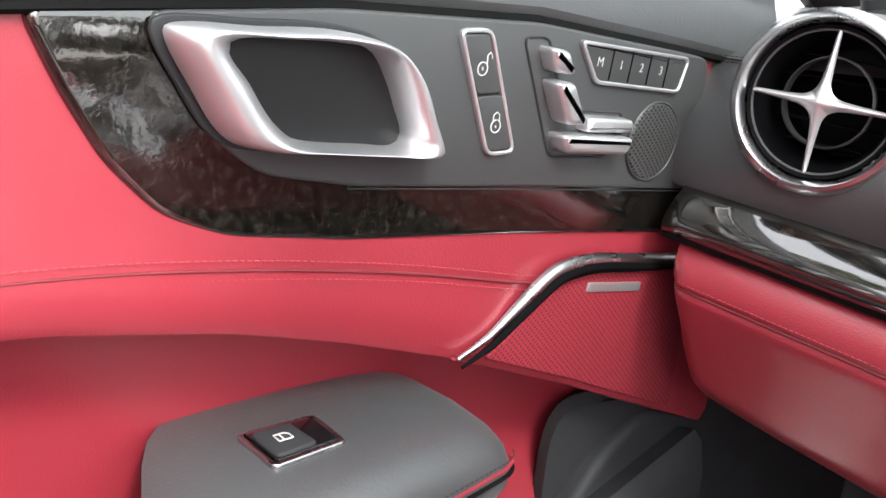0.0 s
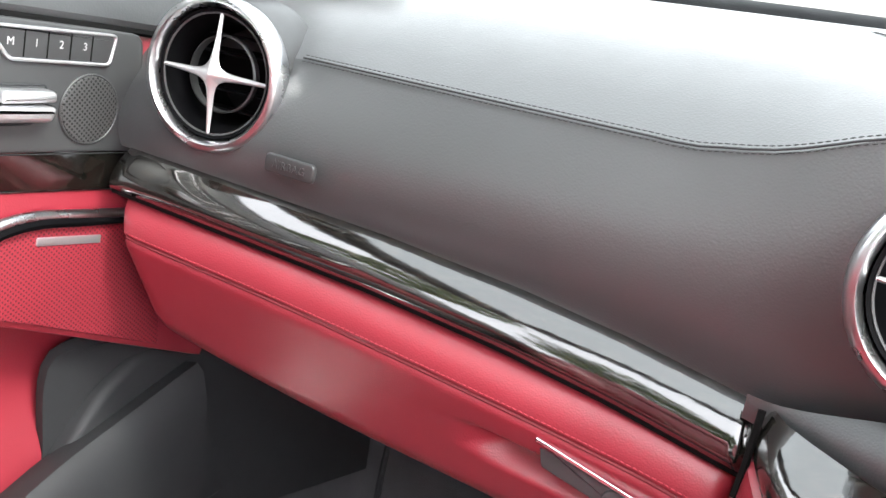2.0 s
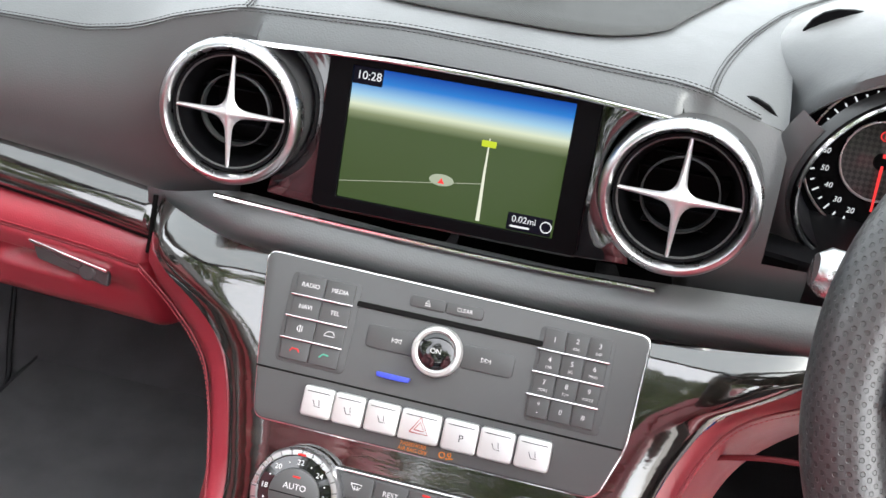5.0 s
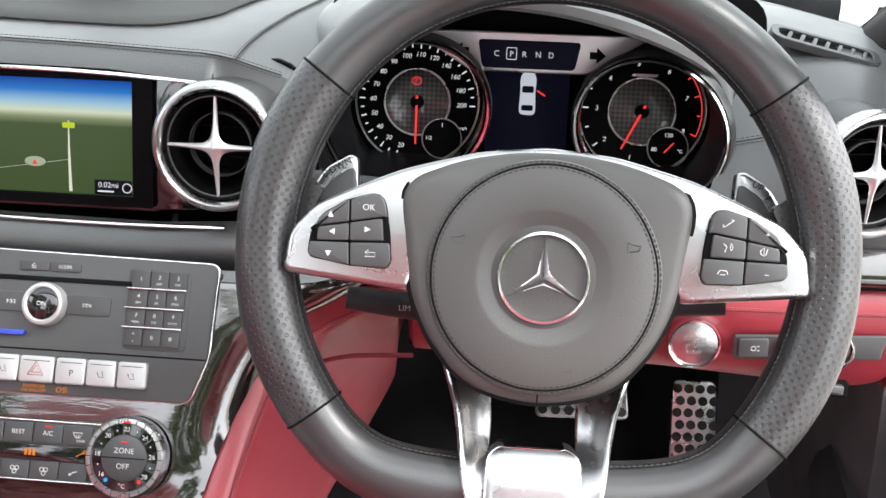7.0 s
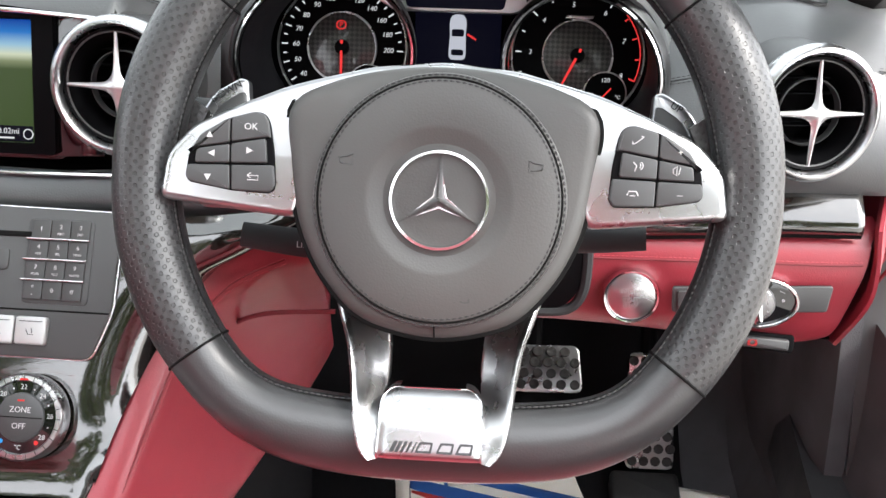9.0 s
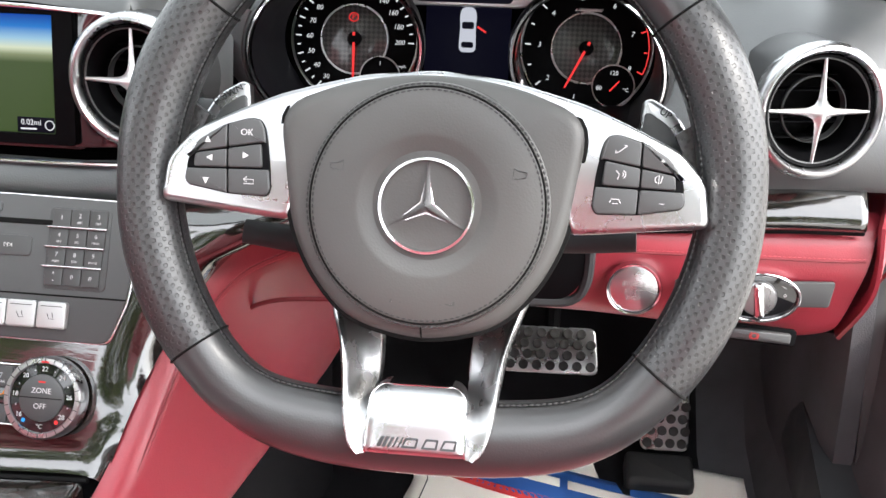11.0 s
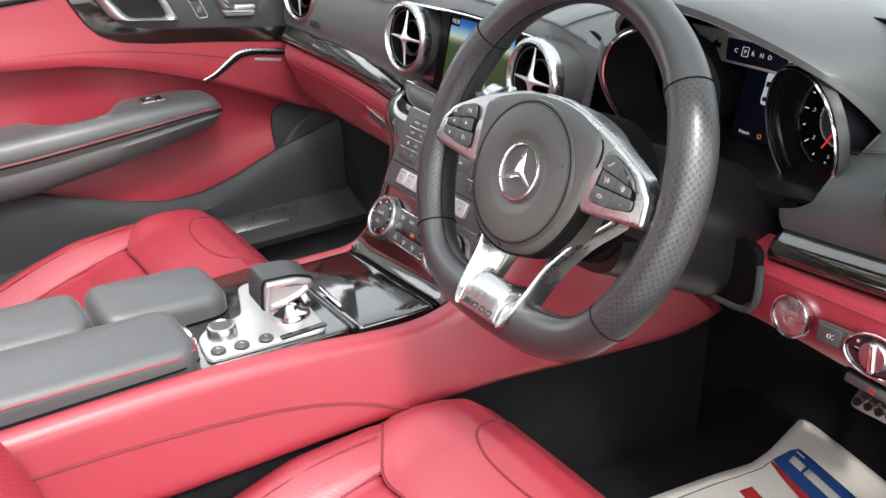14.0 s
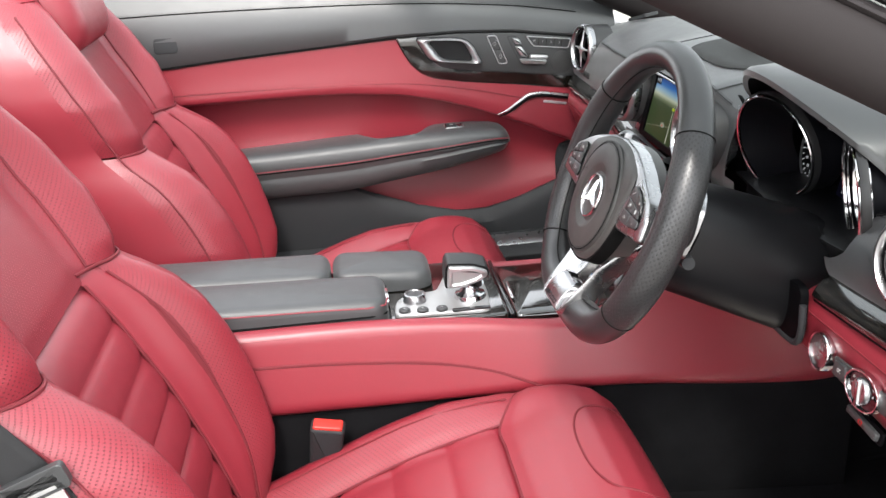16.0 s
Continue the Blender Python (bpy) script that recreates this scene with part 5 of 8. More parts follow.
def make_shifter():
    s = thing("gear_selector", "chrome and black leather gear selector on a silver plate", "gear selector")
    part("plate", slab(corners([(0.030, -0.225), (0.052, -0.244), (0.108, -0.250), (0.118, -0.100), (0.044, -0.094), (-0.058, -0.096), (-0.058, -0.150), (0.024, -0.176)], 0.014), 0.006, 0.003, pose(0, 0, 0.497)), M_silver, s, "silver shift plate")
    part("boot_ring", lathe([(0.026, 0), (0.024, 0.008), (0.016, 0.012), (0.012, 0.02)], 32, pose(0.062, -0.125, 0.502)), M_chrome, s)
    part("stem", tube(spline([(0.062, -0.125, 0.505), (0.063, -0.122, 0.52), (0.065, -0.120, 0.530)], 8), [0.016, 0.0135, 0.012, 0.0115, 0.0115, 0.012, 0.013, 0.015, 0.018], 20), M_chrome, s, "chrome selector stem")
    m = plane_m((0.030, -0.130, 0.548), (0.0, 1, -0.06), (0.10, 0.06, 1))
    side = corners([(-0.034, 0.014), (-0.030, 0.022), (0.010, 0.021), (0.034, 0.013), (0.036, 0.001), (0.018, -0.012), (-0.008, -0.021), (-0.034, -0.022)], 0.007, 4)
    part("head", slab(side, 0.048, 0.007, m, 5, low=0.004), M_blksmooth, s, "black leather wrapped selector head")
    part("head_edge", tube([m @ V((x, y, 0.0445)) for x, y in inset2(side, 0.0015)], 0.0016, 8, True), M_groove, s)
    f = part("head_frame", band(inset2(side, 0.0030), inset2(side, 0.0105), 0.006, m @ pose(0, 0, 0.0465), 0.0022), M_handle, s, "chrome frame on the driver's face of the head")
    part("head_inset", slab(inset2(side, 0.010), 0.002, 0.0006, m @ pose(0, 0, 0.0470)), M_silver, f, "silver inset of the head")
    part("stem_collar", tube([m @ V((0.004, -0.014, 0.026)), m @ V((0.004, -0.030, 0.028))], [0.017, 0.012], 20), M_chrome, s)
    ob = part("lock_ring", lathe([(0.0165, 0.0), (0.0165, 0.011), (0.0150, 0.0130), (0.0125, 0.0125), (0.012, 0.0105)], 40, pose(-0.039, -0.123, 0.496)), M_chrome, s, "chrome ring round a dark button")
    part("lock_cap", lathe([(0.0122, 0.0106), (0.0, 0.0118)], 32, pose(-0.039, -0.123, 0.496)), M_panel, ob)
    k = part("mode_dial", lathe([(0.0185, 0.0), (0.018, 0.012), (0.0165, 0.0145), (0.014, 0.015), (0.013, 0.0135), (0.0, 0.013)], 48, pose(0.060, -0.214, 0.502)), M_satin, s, "ribbed silver rotary mode dial")
    part("dial_cap", lathe([(0.0128, 0.0137), (0.0, 0.0142)], 32, pose(0.060, -0.214, 0.502)), M_panel, k)
    for i, (x, y) in enumerate(((0.097, -0.233), (0.101, -0.205), (0.103, -0.175))):
        b = part("button", lathe([(0.0092, 0.0), (0.0090, 0.004), (0.0075, 0.0055), (0.0, 0.006)], 28, pose(x, y, 0.502)), M_panel, s, "small round dark button")
        icon(b, x, y, pose(0, 0, 0.5085), [[(-0.003, 0), (0.003, 0)], [(0, -0.002), (0.002, 0.002)]], 0.0003)
    part("plate_slot", slab(rrect(0.008, 0.06, 0.002), 0.003, 0.001, pose(0.112, -0.130, 0.5025)), M_gloss, s)
    return s


make_shifter()


def make_armrest():
    a = thing("centre_armrest", "black leather split centre armrest with red piping", "armrest")
    def lid(x0, x1, y0, y1, top, name):
        o = corners([(x0, y0), (x1, y0), (x1, y1), (x0, y1)], 0.030, 8)
        bm = slab(o, top - 0.501, 0.018, pose(0, 0, 0.498), 6, dome=0.004)
        for v in bm.verts:
            if v.co.z > 0.505:
                v.co.z += lin(v.co.y, ((-0.66, 0.010), (-0.34, 0.0), (-0.258, -0.003), (-0.178, -0.010)))
        return part(name, bm, M_lid, a, "padded black leather armrest lid")
    lid(0.004, 0.128, -0.66, -0.258, 0.543, "driver_lid")
    lid(-0.112, 0.0, -0.66, -0.345, 0.542, "passenger_lid")
    lid(-0.112, 0.0, -0.341, -0.178, 0.542, "front_lid")
    part("piping", tube([(0.1282, -0.65, 0.538), (0.1282, -0.34, 0.530), (0.1280, -0.290, 0.5275), (0.118, -0.2625, 0.527), (0.09, -0.2577, 0.527)], 0.0012, 6), M_red, a, "thin red piping")
    part("parting_line", tube([(0.1285, -0.65, 0.513), (0.1285, -0.285, 0.513), (0.118, -0.262, 0.513), (0.09, -0.2575, 0.513), (0.01, -0.2575, 0.513)], 0.0014, 6), M_groove, a)
    part("release_tab", slab(rrect(0.05, 0.022, 0.006), 0.006, 0.002, plane_m((0.072, -0.257, 0.516), (1, 0, 0), (0, 0.1, 1))), M_chrome, a, "chrome release tab")
    return a


make_armrest()


# ---- driver's lower panel ----
def make_knee_panel():
    k = thing("knee_panel", "red leather lower dashboard panel on the driver's side", "dashboard panel")
    xs = (0.29, 0.40, 0.50, 0.60, 0.68, 0.733)
    a = [(x, 0.240, lin(x, ((0.29, 0.640), (0.5, 0.650), (0.74, 0.658)))) for x in xs]
    b = [(x - (0.02 if x > 0.7 else 0), 0.262, lin(x, ((0.29, 0.558), (0.5, 0.556), (0.68, 0.545), (0.74, 0.556)))) for x in xs]
    def hollow(u, v):
        x = 0.29 + 0.443 * u
        return -0.004 * math.exp(-((x - 0.541) / 0.028) ** 4 - ((v - 0.52) / 0.3) ** 4)
    part("pad", pad(a, b, -0.026, 60, 24, 0.02, 0.35, -0.02, lambda u, v: -hollow(u, v)), M_red, k)
    seam(on_pad(a, b, -0.026, 0.17, 0.02, 0.35), k, M_redseam, M_redthread, 0.0035, (0, -0.5, 1), 0.0008)
    # no hole here: a dark plate paints the opening's shade onto the pad
    part("column_shade", slab(corners([(0.37, 0.586), (0.458, 0.586), (0.486, 0.588), (0.499, 0.605), (0.500, 0.66), (0.37, 0.66)], 0.014), 0.004, 0.001, pose(0, 0.2135, 0, 90), low=-0.006), M_dark, k, "flat dark plate standing for shade in the column opening")
    part("column_frame", tube(spline([(0.36, 0.2115, 0.584), (0.42, 0.2115, 0.584), (0.468, 0.2115, 0.584), (0.492, 0.2115, 0.588), (0.502, 0.2115, 0.606), (0.503, 0.2115, 0.64)], 40), 0.0045, 8), M_plastic, k, "dark frame of the column opening")
    # ignition arch left of the column
    part("arch_gap", tube(spline([(0.205, 0.225, 0.545), (0.222, 0.21, 0.562), (0.25, 0.205, 0.572), (0.30, 0.205, 0.576)], 24), 0.0022, 6), M_redseam, k)
    b2 = part("underside", pad([(0.29, 0.26, 0.560), (0.5, 0.26, 0.558), (0.72, 0.26, 0.550)], [(0.29, 0.5, 0.54), (0.5, 0.5, 0.54), (0.72, 0.5, 0.54)], 0.004, 12, 8, 0.05, 0.1, 0.004), M_dark, k)
    return k


make_knee_panel()


def make_start_button():
    s = thing("start_button", "round brushed aluminium engine start button", "button")
    m = plane_m((0.541, 0.2195, 0.599), (1, 0, 0), (0, 0.12, 1))
    part("ring", lathe([(0.0232, -0.004), (0.0230, 0.004), (0.0220, 0.006), (0.0205, 0.0055), (0.0200, 0.002)], 56, m), M_chrome, s, "chrome button ring")
    c = part("cap", lathe([(0.0200, 0.001), (0.0197, 0.0042), (0.0185, 0.005), (0.0, 0.0046)], 48, m), M_satin, s, "brushed aluminium cap with engraved words")
    grey = material("engraved_grey", (0.28, 0.28, 0.28), 0.5, 0.3)
    words("ENGINE", 0.0056, m @ pose(0, 0.0045, 0.0051), grey, c, deep=0.0001)
    words("START\nSTOP", 0.0052, m @ pose(0, -0.0052, 0.0051), grey, c, deep=0.0001)
    return s


make_start_button()


def make_light_switch():
    s = thing("light_switch", "chrome rotary headlight switch in a dark oval panel", "light switch")
    m = plane_m((0.640, 0.2185, 0.600), (1, 0, 0.06), (0, 0.12, 1))
    part("panel", slab(corners([(-0.066, 0.013), (0.060, 0.013), (0.056, -0.009), (-0.066, -0.009)], 0.003), 0.003, 0.001, m), M_panel, s, "dark grey switch panel")
    part("key", slab(rrect(0.025, 0.017, 0.002, 3, -0.050, 0.002), 0.0055, 0.001, m), M_button, s)
    icon(s, -0.050, 0.002, m @ pose(0, 0, 0.0058), [circle_pts(0.002), [(0.003, 0.002), (0.005, 0.002)], [(0.003, -0.002), (0.005, -0.002)]])
    part("rim", band(ring2(0.0335, 0.0215), ring2(0.0310, 0.0190), 0.007, m), M_chrome, s, "chrome oval rim")
    part("face", slab(ring2(0.0312, 0.0192), 0.0045, 0.0008, m), M_gloss, s)
    part("knob", lathe([(0.0150, 0.004), (0.0145, 0.008), (0.0130, 0.0095), (0.0, 0.010)], 40, m), M_satin, s, "round satin knob")
    part("grip", slab(rrect(0.0085, 0.030, 0.003), 0.0125, 0.003, m @ pose(0, -0.001, 0, 0, 0, 4)), M_chrome, s, "chrome grip bar")
    icon(s, 0.0, 0.0, m @ pose(0, 0, 0.005), [circle_pts(0.0012, -0.019, 0.009), [(-0.022, 0.002), (-0.017, 0.002)], [(0.018, 0.010), (0.022, 0.008)], circle_pts(0.001, 0.021, 0.002)])
    return s


make_light_switch()


def make_lever():
    s = thing("parking_brake_switch", "flat dark parking brake switch under the light switch", "switch")
    m = plane_m((0.642, 0.2215, 0.563), (1, 0, -0.06), (0, 0.2, 1))
    part("recess", slab(rrect(0.070, 0.015, 0.003), 0.003, 0.001, m), M_dark, s)
    part("lever", slab(rrect(0.060, 0.009, 0.002), 0.008, 0.002, m), M_panel, s)
    icon(s, 0.0, 0.0, m @ pose(0, 0, 0.0083), [circle_pts(0.0025), circle_pts(0.0036, 0, 0, 130, 230), circle_pts(0.0036, 0, 0, -50, 50)], 0.0003, M_glowred)
    return s


make_lever()


# ---- pedals ----
def make_pedal(name, m, w, h, label, rows, cols):
    p = thing(name, label, "pedal", "foot pedals")
    part("plate", slab(corners([(-w / 2, -h / 2), (w / 2, -h / 2), (w * 0.46, h / 2), (-w * 0.46, h / 2)], 0.01), 0.006, 0.002, m), M_satin, p, "drilled steel pedal plate")
    for i in range(rows):
        for j in range(cols):
            x = (j - (cols - 1) / 2) * w / (cols + 0.2) + (0.25 * w / cols if i % 2 else -0.0)
            if abs(x) > w * 0.42:
                continue
            y = (i - (rows - 1) / 2) * h / (rows + 0.3)
            part("stud", lathe([(0.0062, 0.0055), (0.0058, 0.0078), (0.0030, 0.0080), (0.0, 0.0065)], 16, m @ pose(x, y, 0)), M_rubber, p)
    part("arm", tube(spline([m @ V((0, h * 0.1, -0.004)), m @ V((0, h * 0.6, -0.03)), V((m.translation.x, 0.66, 0.50)), V((m.translation.x, 0.72, 0.58))], 12), 0.010, 8), M_dark, p)
    return p


make_pedal("brake_pedal", plane_m((0.478, 0.540, 0.332), (1, 0, 0.03), (0, 0.95, 1)), 0.118, 0.058, "drilled steel brake pedal with rubber studs", 4, 7)
make_pedal("accelerator_pedal", plane_m((0.626, 0.555, 0.272), (1, 0, 0.03), (0.06, 0.45, 1)), 0.060, 0.145, "long drilled steel accelerator pedal", 9, 4)
f = thing("pedal_foot", "black hinged foot of the accelerator pedal", "pedal foot")
part("block", slab(rrect(0.085, 0.05, 0.008), 0.034, 0.008, plane_m((0.622, 0.505, 0.168), (1, 0, 0), (0, 1, 0.25))), M_rubber, f)
kick = thing("kick_panel", "dark grey carpeted panel beside the accelerator", "kick panel", kind="structure")
part("carpet", pad([(0.776, 0.34, 0.17), (0.776, 0.36, 0.36), (0.776, 0.40, 0.545)], [(0.762, 0.70, 0.20), (0.762, 0.70, 0.38), (0.762, 0.68, 0.545)], 0.006, 16, 12, 0.05, 0.05, 0.02), M_carpetgrey, kick)


def make_paper():
    p = thing("paper_mat", "white printed protective paper mat lying in the driver's footwell", "paper mat")
    W, L = 0.45, 0.42
    def at(u, d, up=0.0):
        """Point of the sheet: u along its front edge, d back from it."""
        x = lin(d, ((0.0, 0.281), (0.065, 0.299), (0.11, 0.312), (0.155, 0.318), (0.22, 0.305), (0.30, 0.295), (0.42, 0.280)))
        k = math.exp(-(u / 0.10) ** 2)
        x = x * k + 0.290 * (1 - k)
        return V((x + 0.977 * u, 0.612 - d - 0.212 * u, 0.1765 + 0.0022 * (1 + math.sin(u * 14) * math.sin(d * 11 + 1)) + up))
    s = part("sheet", sheet([[at(W * i / 30, L * j / 36) for j in range(37)] for i in range(31)]), M_paper, p)
    s.modifiers.new("thickness", "SOLIDIFY").thickness = 0.0008
    def strip(u0, u1, d0, d1, mat, nm, n=14, sag=0.0, up=0.0008, end=0.0):
        rows = []
        for i in range(n + 1):
            u = u0 + (u1 - u0) * i / n
            e = sag * (1 - math.exp(-(u - u0) / 0.06))
            h = end * (1 - min((u - u0) / 0.022, 1)) ** 2
            rows.append([at(u, d0 + h + (d1 + e - d0 - h) * j / 8, up) for j in range(9)])
        o = part(nm, sheet(rows), mat, p)
        o.modifiers.new("thickness", "SOLIDIFY").thickness = 0.0003
        return o
    strip(0.020, 0.385, 0.064, 0.120, M_blueink, "blue_band", 40, 0.012, end=0.045)
    strip(0.022, 0.385, 0.123, 0.128, M_redink, "red_line", 40, 0.012)
    strip(0.0190, 0.0206, 0.112, 0.41, M_ink, "border_line", 2)
    for u0, u1 in ((0.042, 0.075), (0.081, 0.215), (0.225, 0.37)):
        strip(u0, u1, 0.084, 0.100, M_paper, "print_bar", 8, up=0.0014)
    strip(0.040, 0.060, 0.072, 0.075, M_paper, "print_bar", 4, up=0.0014)
    for u0, u1, d, mat in ((0.05, 0.12, 0.185, M_redink), (0.14, 0.24, 0.19, M_redink), (0.06, 0.24, 0.24, M_blueink), (0.06, 0.22, 0.28, M_blueink)):
        strip(u0, u1, d, d + 0.022, mat, "print_bar", 10)
    return p


make_paper()

# ---- steering wheel ----
WM = pose(0.401, 0.015, 0.766, 67, 0, 1)


M_spoke = material("polished_spoke_metal", (0.40, 0.40, 0.405), 0.27, 1.0, vary=0.04, bump=0.02, bump_scale=1800)


def make_wheel():
    w = thing("steering_wheel", "flat-bottomed black leather steering wheel with silver spokes", "steering wheel", at=WM)
    def rim_pt(a):
        x, y = 0.1718 * math.cos(a), 0.1718 * math.sin(a)
        if y < -0.110:
            y = -0.110 - 0.044 * math.tanh((-0.110 - y) / 0.044)
        return V((x, y, -0.004))
    def rim_r(a):
        d = math.degrees(a) % 360
        grip = 0.0
        for c in (160, 20, 200, -20):
            k = abs((d - c + 180) % 360 - 180)
            grip = max(grip, math.exp(-(k / 26) ** 2))
        low = math.exp(-((d - 270) / 36) ** 4)
        return 0.0160 + 0.0022 * grip + 0.0052 * low
    def ring_at(a, grow=0.0):
        p = rim_pt(a)
        t = (rim_pt(a + 0.01) - rim_pt(a - 0.01)).normalized()
        u = V((t.y, -t.x, 0))
        r = rim_r(a) + grow
        deep = 1.18 - 0.16 * math.exp(-((math.degrees(a) % 360 - 270) / 36) ** 4)
        return [p + u * r * 1.08 * math.cos(2 * math.pi * j / 24) + V((0, 0, 1)) * r * deep * math.sin(2 * math.pi * j / 24) for j in range(24)]
    def section(a0, a1, n, mat, name, grow=0.0, label=""):
        return part(name, sheet([ring_at(radians(a0 + (a1 - a0) * i / n), grow) for i in range(n + 1)], close_v=True), mat, w, label)
    section(37, 143, 60, M_rim, "upper_rim", 0.0, "smooth black leather upper rim")
    section(143, 217, 44, M_blkperf, "side_grip", 0.0004, "perforated black leather grip")
    section(-37, 37, 44, M_blkperf, "side_grip", 0.0004, "perforated black leather grip")
    section(217, 323, 50, M_rim, "lower_rim", 0.0, "smooth black leather flat lower rim")
    for a in (37, 143, 217, 323):
        part("rim_seam", tube(ring_at(radians(a), 0.0005), 0.0008, 6, True), M_groove, w)
    # inner cross-stitching of the rim
    for a0, a1 in ((143, 217), (-37, 37), (217, 323), (37, 143)):
        pts = []
        for i in range(31):
            a = radians(a0 + (a1 - a0) * i / 30)
            t = (rim_pt(a + 0.01) - rim_pt(a - 0.01)).normalized()
            pts.append(rim_pt(a) - V((t.y, -t.x, 0)) * (rim_r(a) * 1.04) + V((0, 0, rim_r(a) * 0.38)))
        part("inner_seam", tube(spline(pts, 50), 0.0008, 6), M_groove, w)
        stitches([p + V((0, 0, 0.0012)) for p in pts], 0.0035, 0.0008, w, M_blkthread)
    # silver wing spokes
    half = [(-0.157, -0.0165), (-0.1535, 0.009), (-0.1385, 0.0255), (-0.112, 0.038), (-0.087, 0.0487), (-0.067, 0.0545), (-0.041, 0.0613)]
    wing = corners(half + [(0.0, 0.0655)] + [(-x, y) for x, y in half[::-1]] + [(0.080, -0.0245), (0.072, 0.004), (-0.072, 0.004), (-0.080, -0.0245)], 0.006, 4)
    bm = slab(wing, 0.020, 0.0045, pose(0, 0, -0.002), 5)
    for v in bm.verts:
        v.co.z += 0.012 * max(abs(v.co.x) - 0.10, 0)
        v.co.z -= 0.22 * max(v.co.y - 0.042, 0)
    part("wing_spoke", bm, M_satin, w, "satin silver horizontal spoke")
    for s in (1, -1):
        part("thumb_rest", pad([(s * 0.150, -0.006, -0.014), (s * 0.146, 0.018, -0.014), (s * 0.138, 0.036, -0.012)], [(s * 0.172, -0.012, -0.014), (s * 0.170, 0.018, -0.014), (s * 0.158, 0.050, -0.012)], 0.020 * s, 14, 10, 0.3, 0.3, 0.004 * s), M_blkperf, w, "perforated leather thumb rest")
        outer = spline([(0.082, -0.026, 0), (0.0725, -0.042, 0), (0.0634, -0.0577, 0), (0.0562, -0.077, 0), (0.0505, -0.094, 0), (0.0472, -0.111, 0), (0.0447, -0.1265, 0), (0.0422, -0.140, 0), (0.0388, -0.150, 0), (0.0338, -0.1550, 0)], 28)
        inner = spline([(0.044, -0.026, 0), (0.038, -0.042, 0), (0.0335, -0.0577, 0), (0.0300, -0.073, 0), (0.0277, -0.090, 0), (0.0264, -0.106, 0), (0.0268, -0.1185, 0), (0.0280, -0.131, 0), (0.0290, -0.144, 0), (0.0290, -0.1545, 0)], 28)
        rows = []
        for o, n in zip(outer, inner):
            rows.append([])
            for f, z in ((0, -0.012), (-0.02, 0.004), (0.0, 0.0115), (0.05, 0.0152), (0.11, 0.0163), (0.17, 0.0155), (0.25, 0.0125), (0.40, 0.0066), (0.58, 0.0012), (0.78, -0.0022), (0.94, -0.0040), (0.985, -0.0052), (1.0, -0.010), (0.99, -0.020)):
                v = o.lerp(n, f)
                q = ramp(-v.y, (0.114, 0.0), (0.138, 1.0))
                top = 0.0190 + 0.20 * max(-0.124 - v.y, 0) + (z - 0.0163) * 0.12
                drop = lin(-v.y, ((0.026, 0.046), (0.042, 0.036), (0.060, 0.024), (0.082, 0.013), (0.100, 0.008), (0.124, 0.0)))
                rows[-1].append((s * v.x, v.y, (z + (top - z) * q if z > -0.009 else z) - drop))
        part("lower_spoke", sheet(rows), M_spoke, w, "polished silver lower spoke with a hollow inner face", sharp=60)
    def lift(bm):
        """Leans the plate forward over the flat rim."""
        for v in bm.verts:
            v.co.z += 0.20 * max(-0.124 - v.co.y, 0)
        return bm
    rows = []
    for f in [-1, -1, -0.985, -0.94, -0.8, -0.5, 0, 0.5, 0.8, 0.94, 0.985, 1, 1]:
        rows.append([])
        for j in range(31):
            d = 0.0375 * (j / 30) ** 1.5
            y = -0.1160 - d
            hw = 0.0276 + 0.0010 * (d / 0.0375)
            if d < 0.009:
                hw += math.sqrt(max(0.009 ** 2 - (0.009 - d) ** 2, 0)) - 0.009
            z = 0.0218 + 0.20 * max(-0.124 - y, 0) - 0.0110 * max((y + 0.1375) / 0.0215, 0) ** 2.2
            z -= 0.0016 * max(abs(f) - 0.9, 0) / 0.1 + 0.003 * max((-0.150 - y) / 0.0035, 0) ** 2
            rows[-1].append((f * hw, y, z))
        if len(rows) in (1, 13):
            rows[-1] = [(x, y, z - 0.020) for x, y, z in rows[-1]]
    part("base_plate", sheet(rows), M_satin, w, "curved satin silver plate with dark emblem bars", sharp=60)
    part("plate_edge", tube([V((r[0], r[1], r[2] + 0.0002)) for r in rows[1]][::-1] + [V((r[0][0], r[0][1], r[0][2] + 0.0002)) for r in rows[2:-2]] + [V((r[0], r[1], r[2] + 0.0002)) for r in rows[-2]], 0.0006, 6), M_chrome, w, "bright plate edge")
    part("base_fill", lift(slab(corners([(-0.0275, -0.119), (0.0275, -0.119), (0.0335, -0.153), (-0.0335, -0.153)], 0.005, 4), 0.009, 0.002, pose(0, 0, -0.006), 3)), M_spoke, w)
    for i in range(5):
        x = -0.0215 + i * 0.0030
        part("emblem_bar", lift(slab([(x, -0.1490), (x + 0.0023 - 0.00035 * i, -0.1490), (x + 0.0049 - 0.00035 * i, -0.1432), (x + 0.0026, -0.1432)], 0.0004, 0.0001, pose(0, 0, 0.0220))), M_ink, w)
    for x in (-0.0025, 0.0090, 0.0195):
        part("emblem_bar", lift(band(corners([(x - 0.0050, -0.1490), (x + 0.0040, -0.1490), (x + 0.0050, -0.1432), (x - 0.0025, -0.1432)], 0.0008, 3), corners([(x - 0.0034, -0.1478), (x + 0.0029, -0.1478), (x + 0.0037, -0.1444), (x - 0.0016, -0.1444)], 0.0004, 3), 0.0004, pose(0, 0, 0.0220), 0.0001)), M_ink, w)
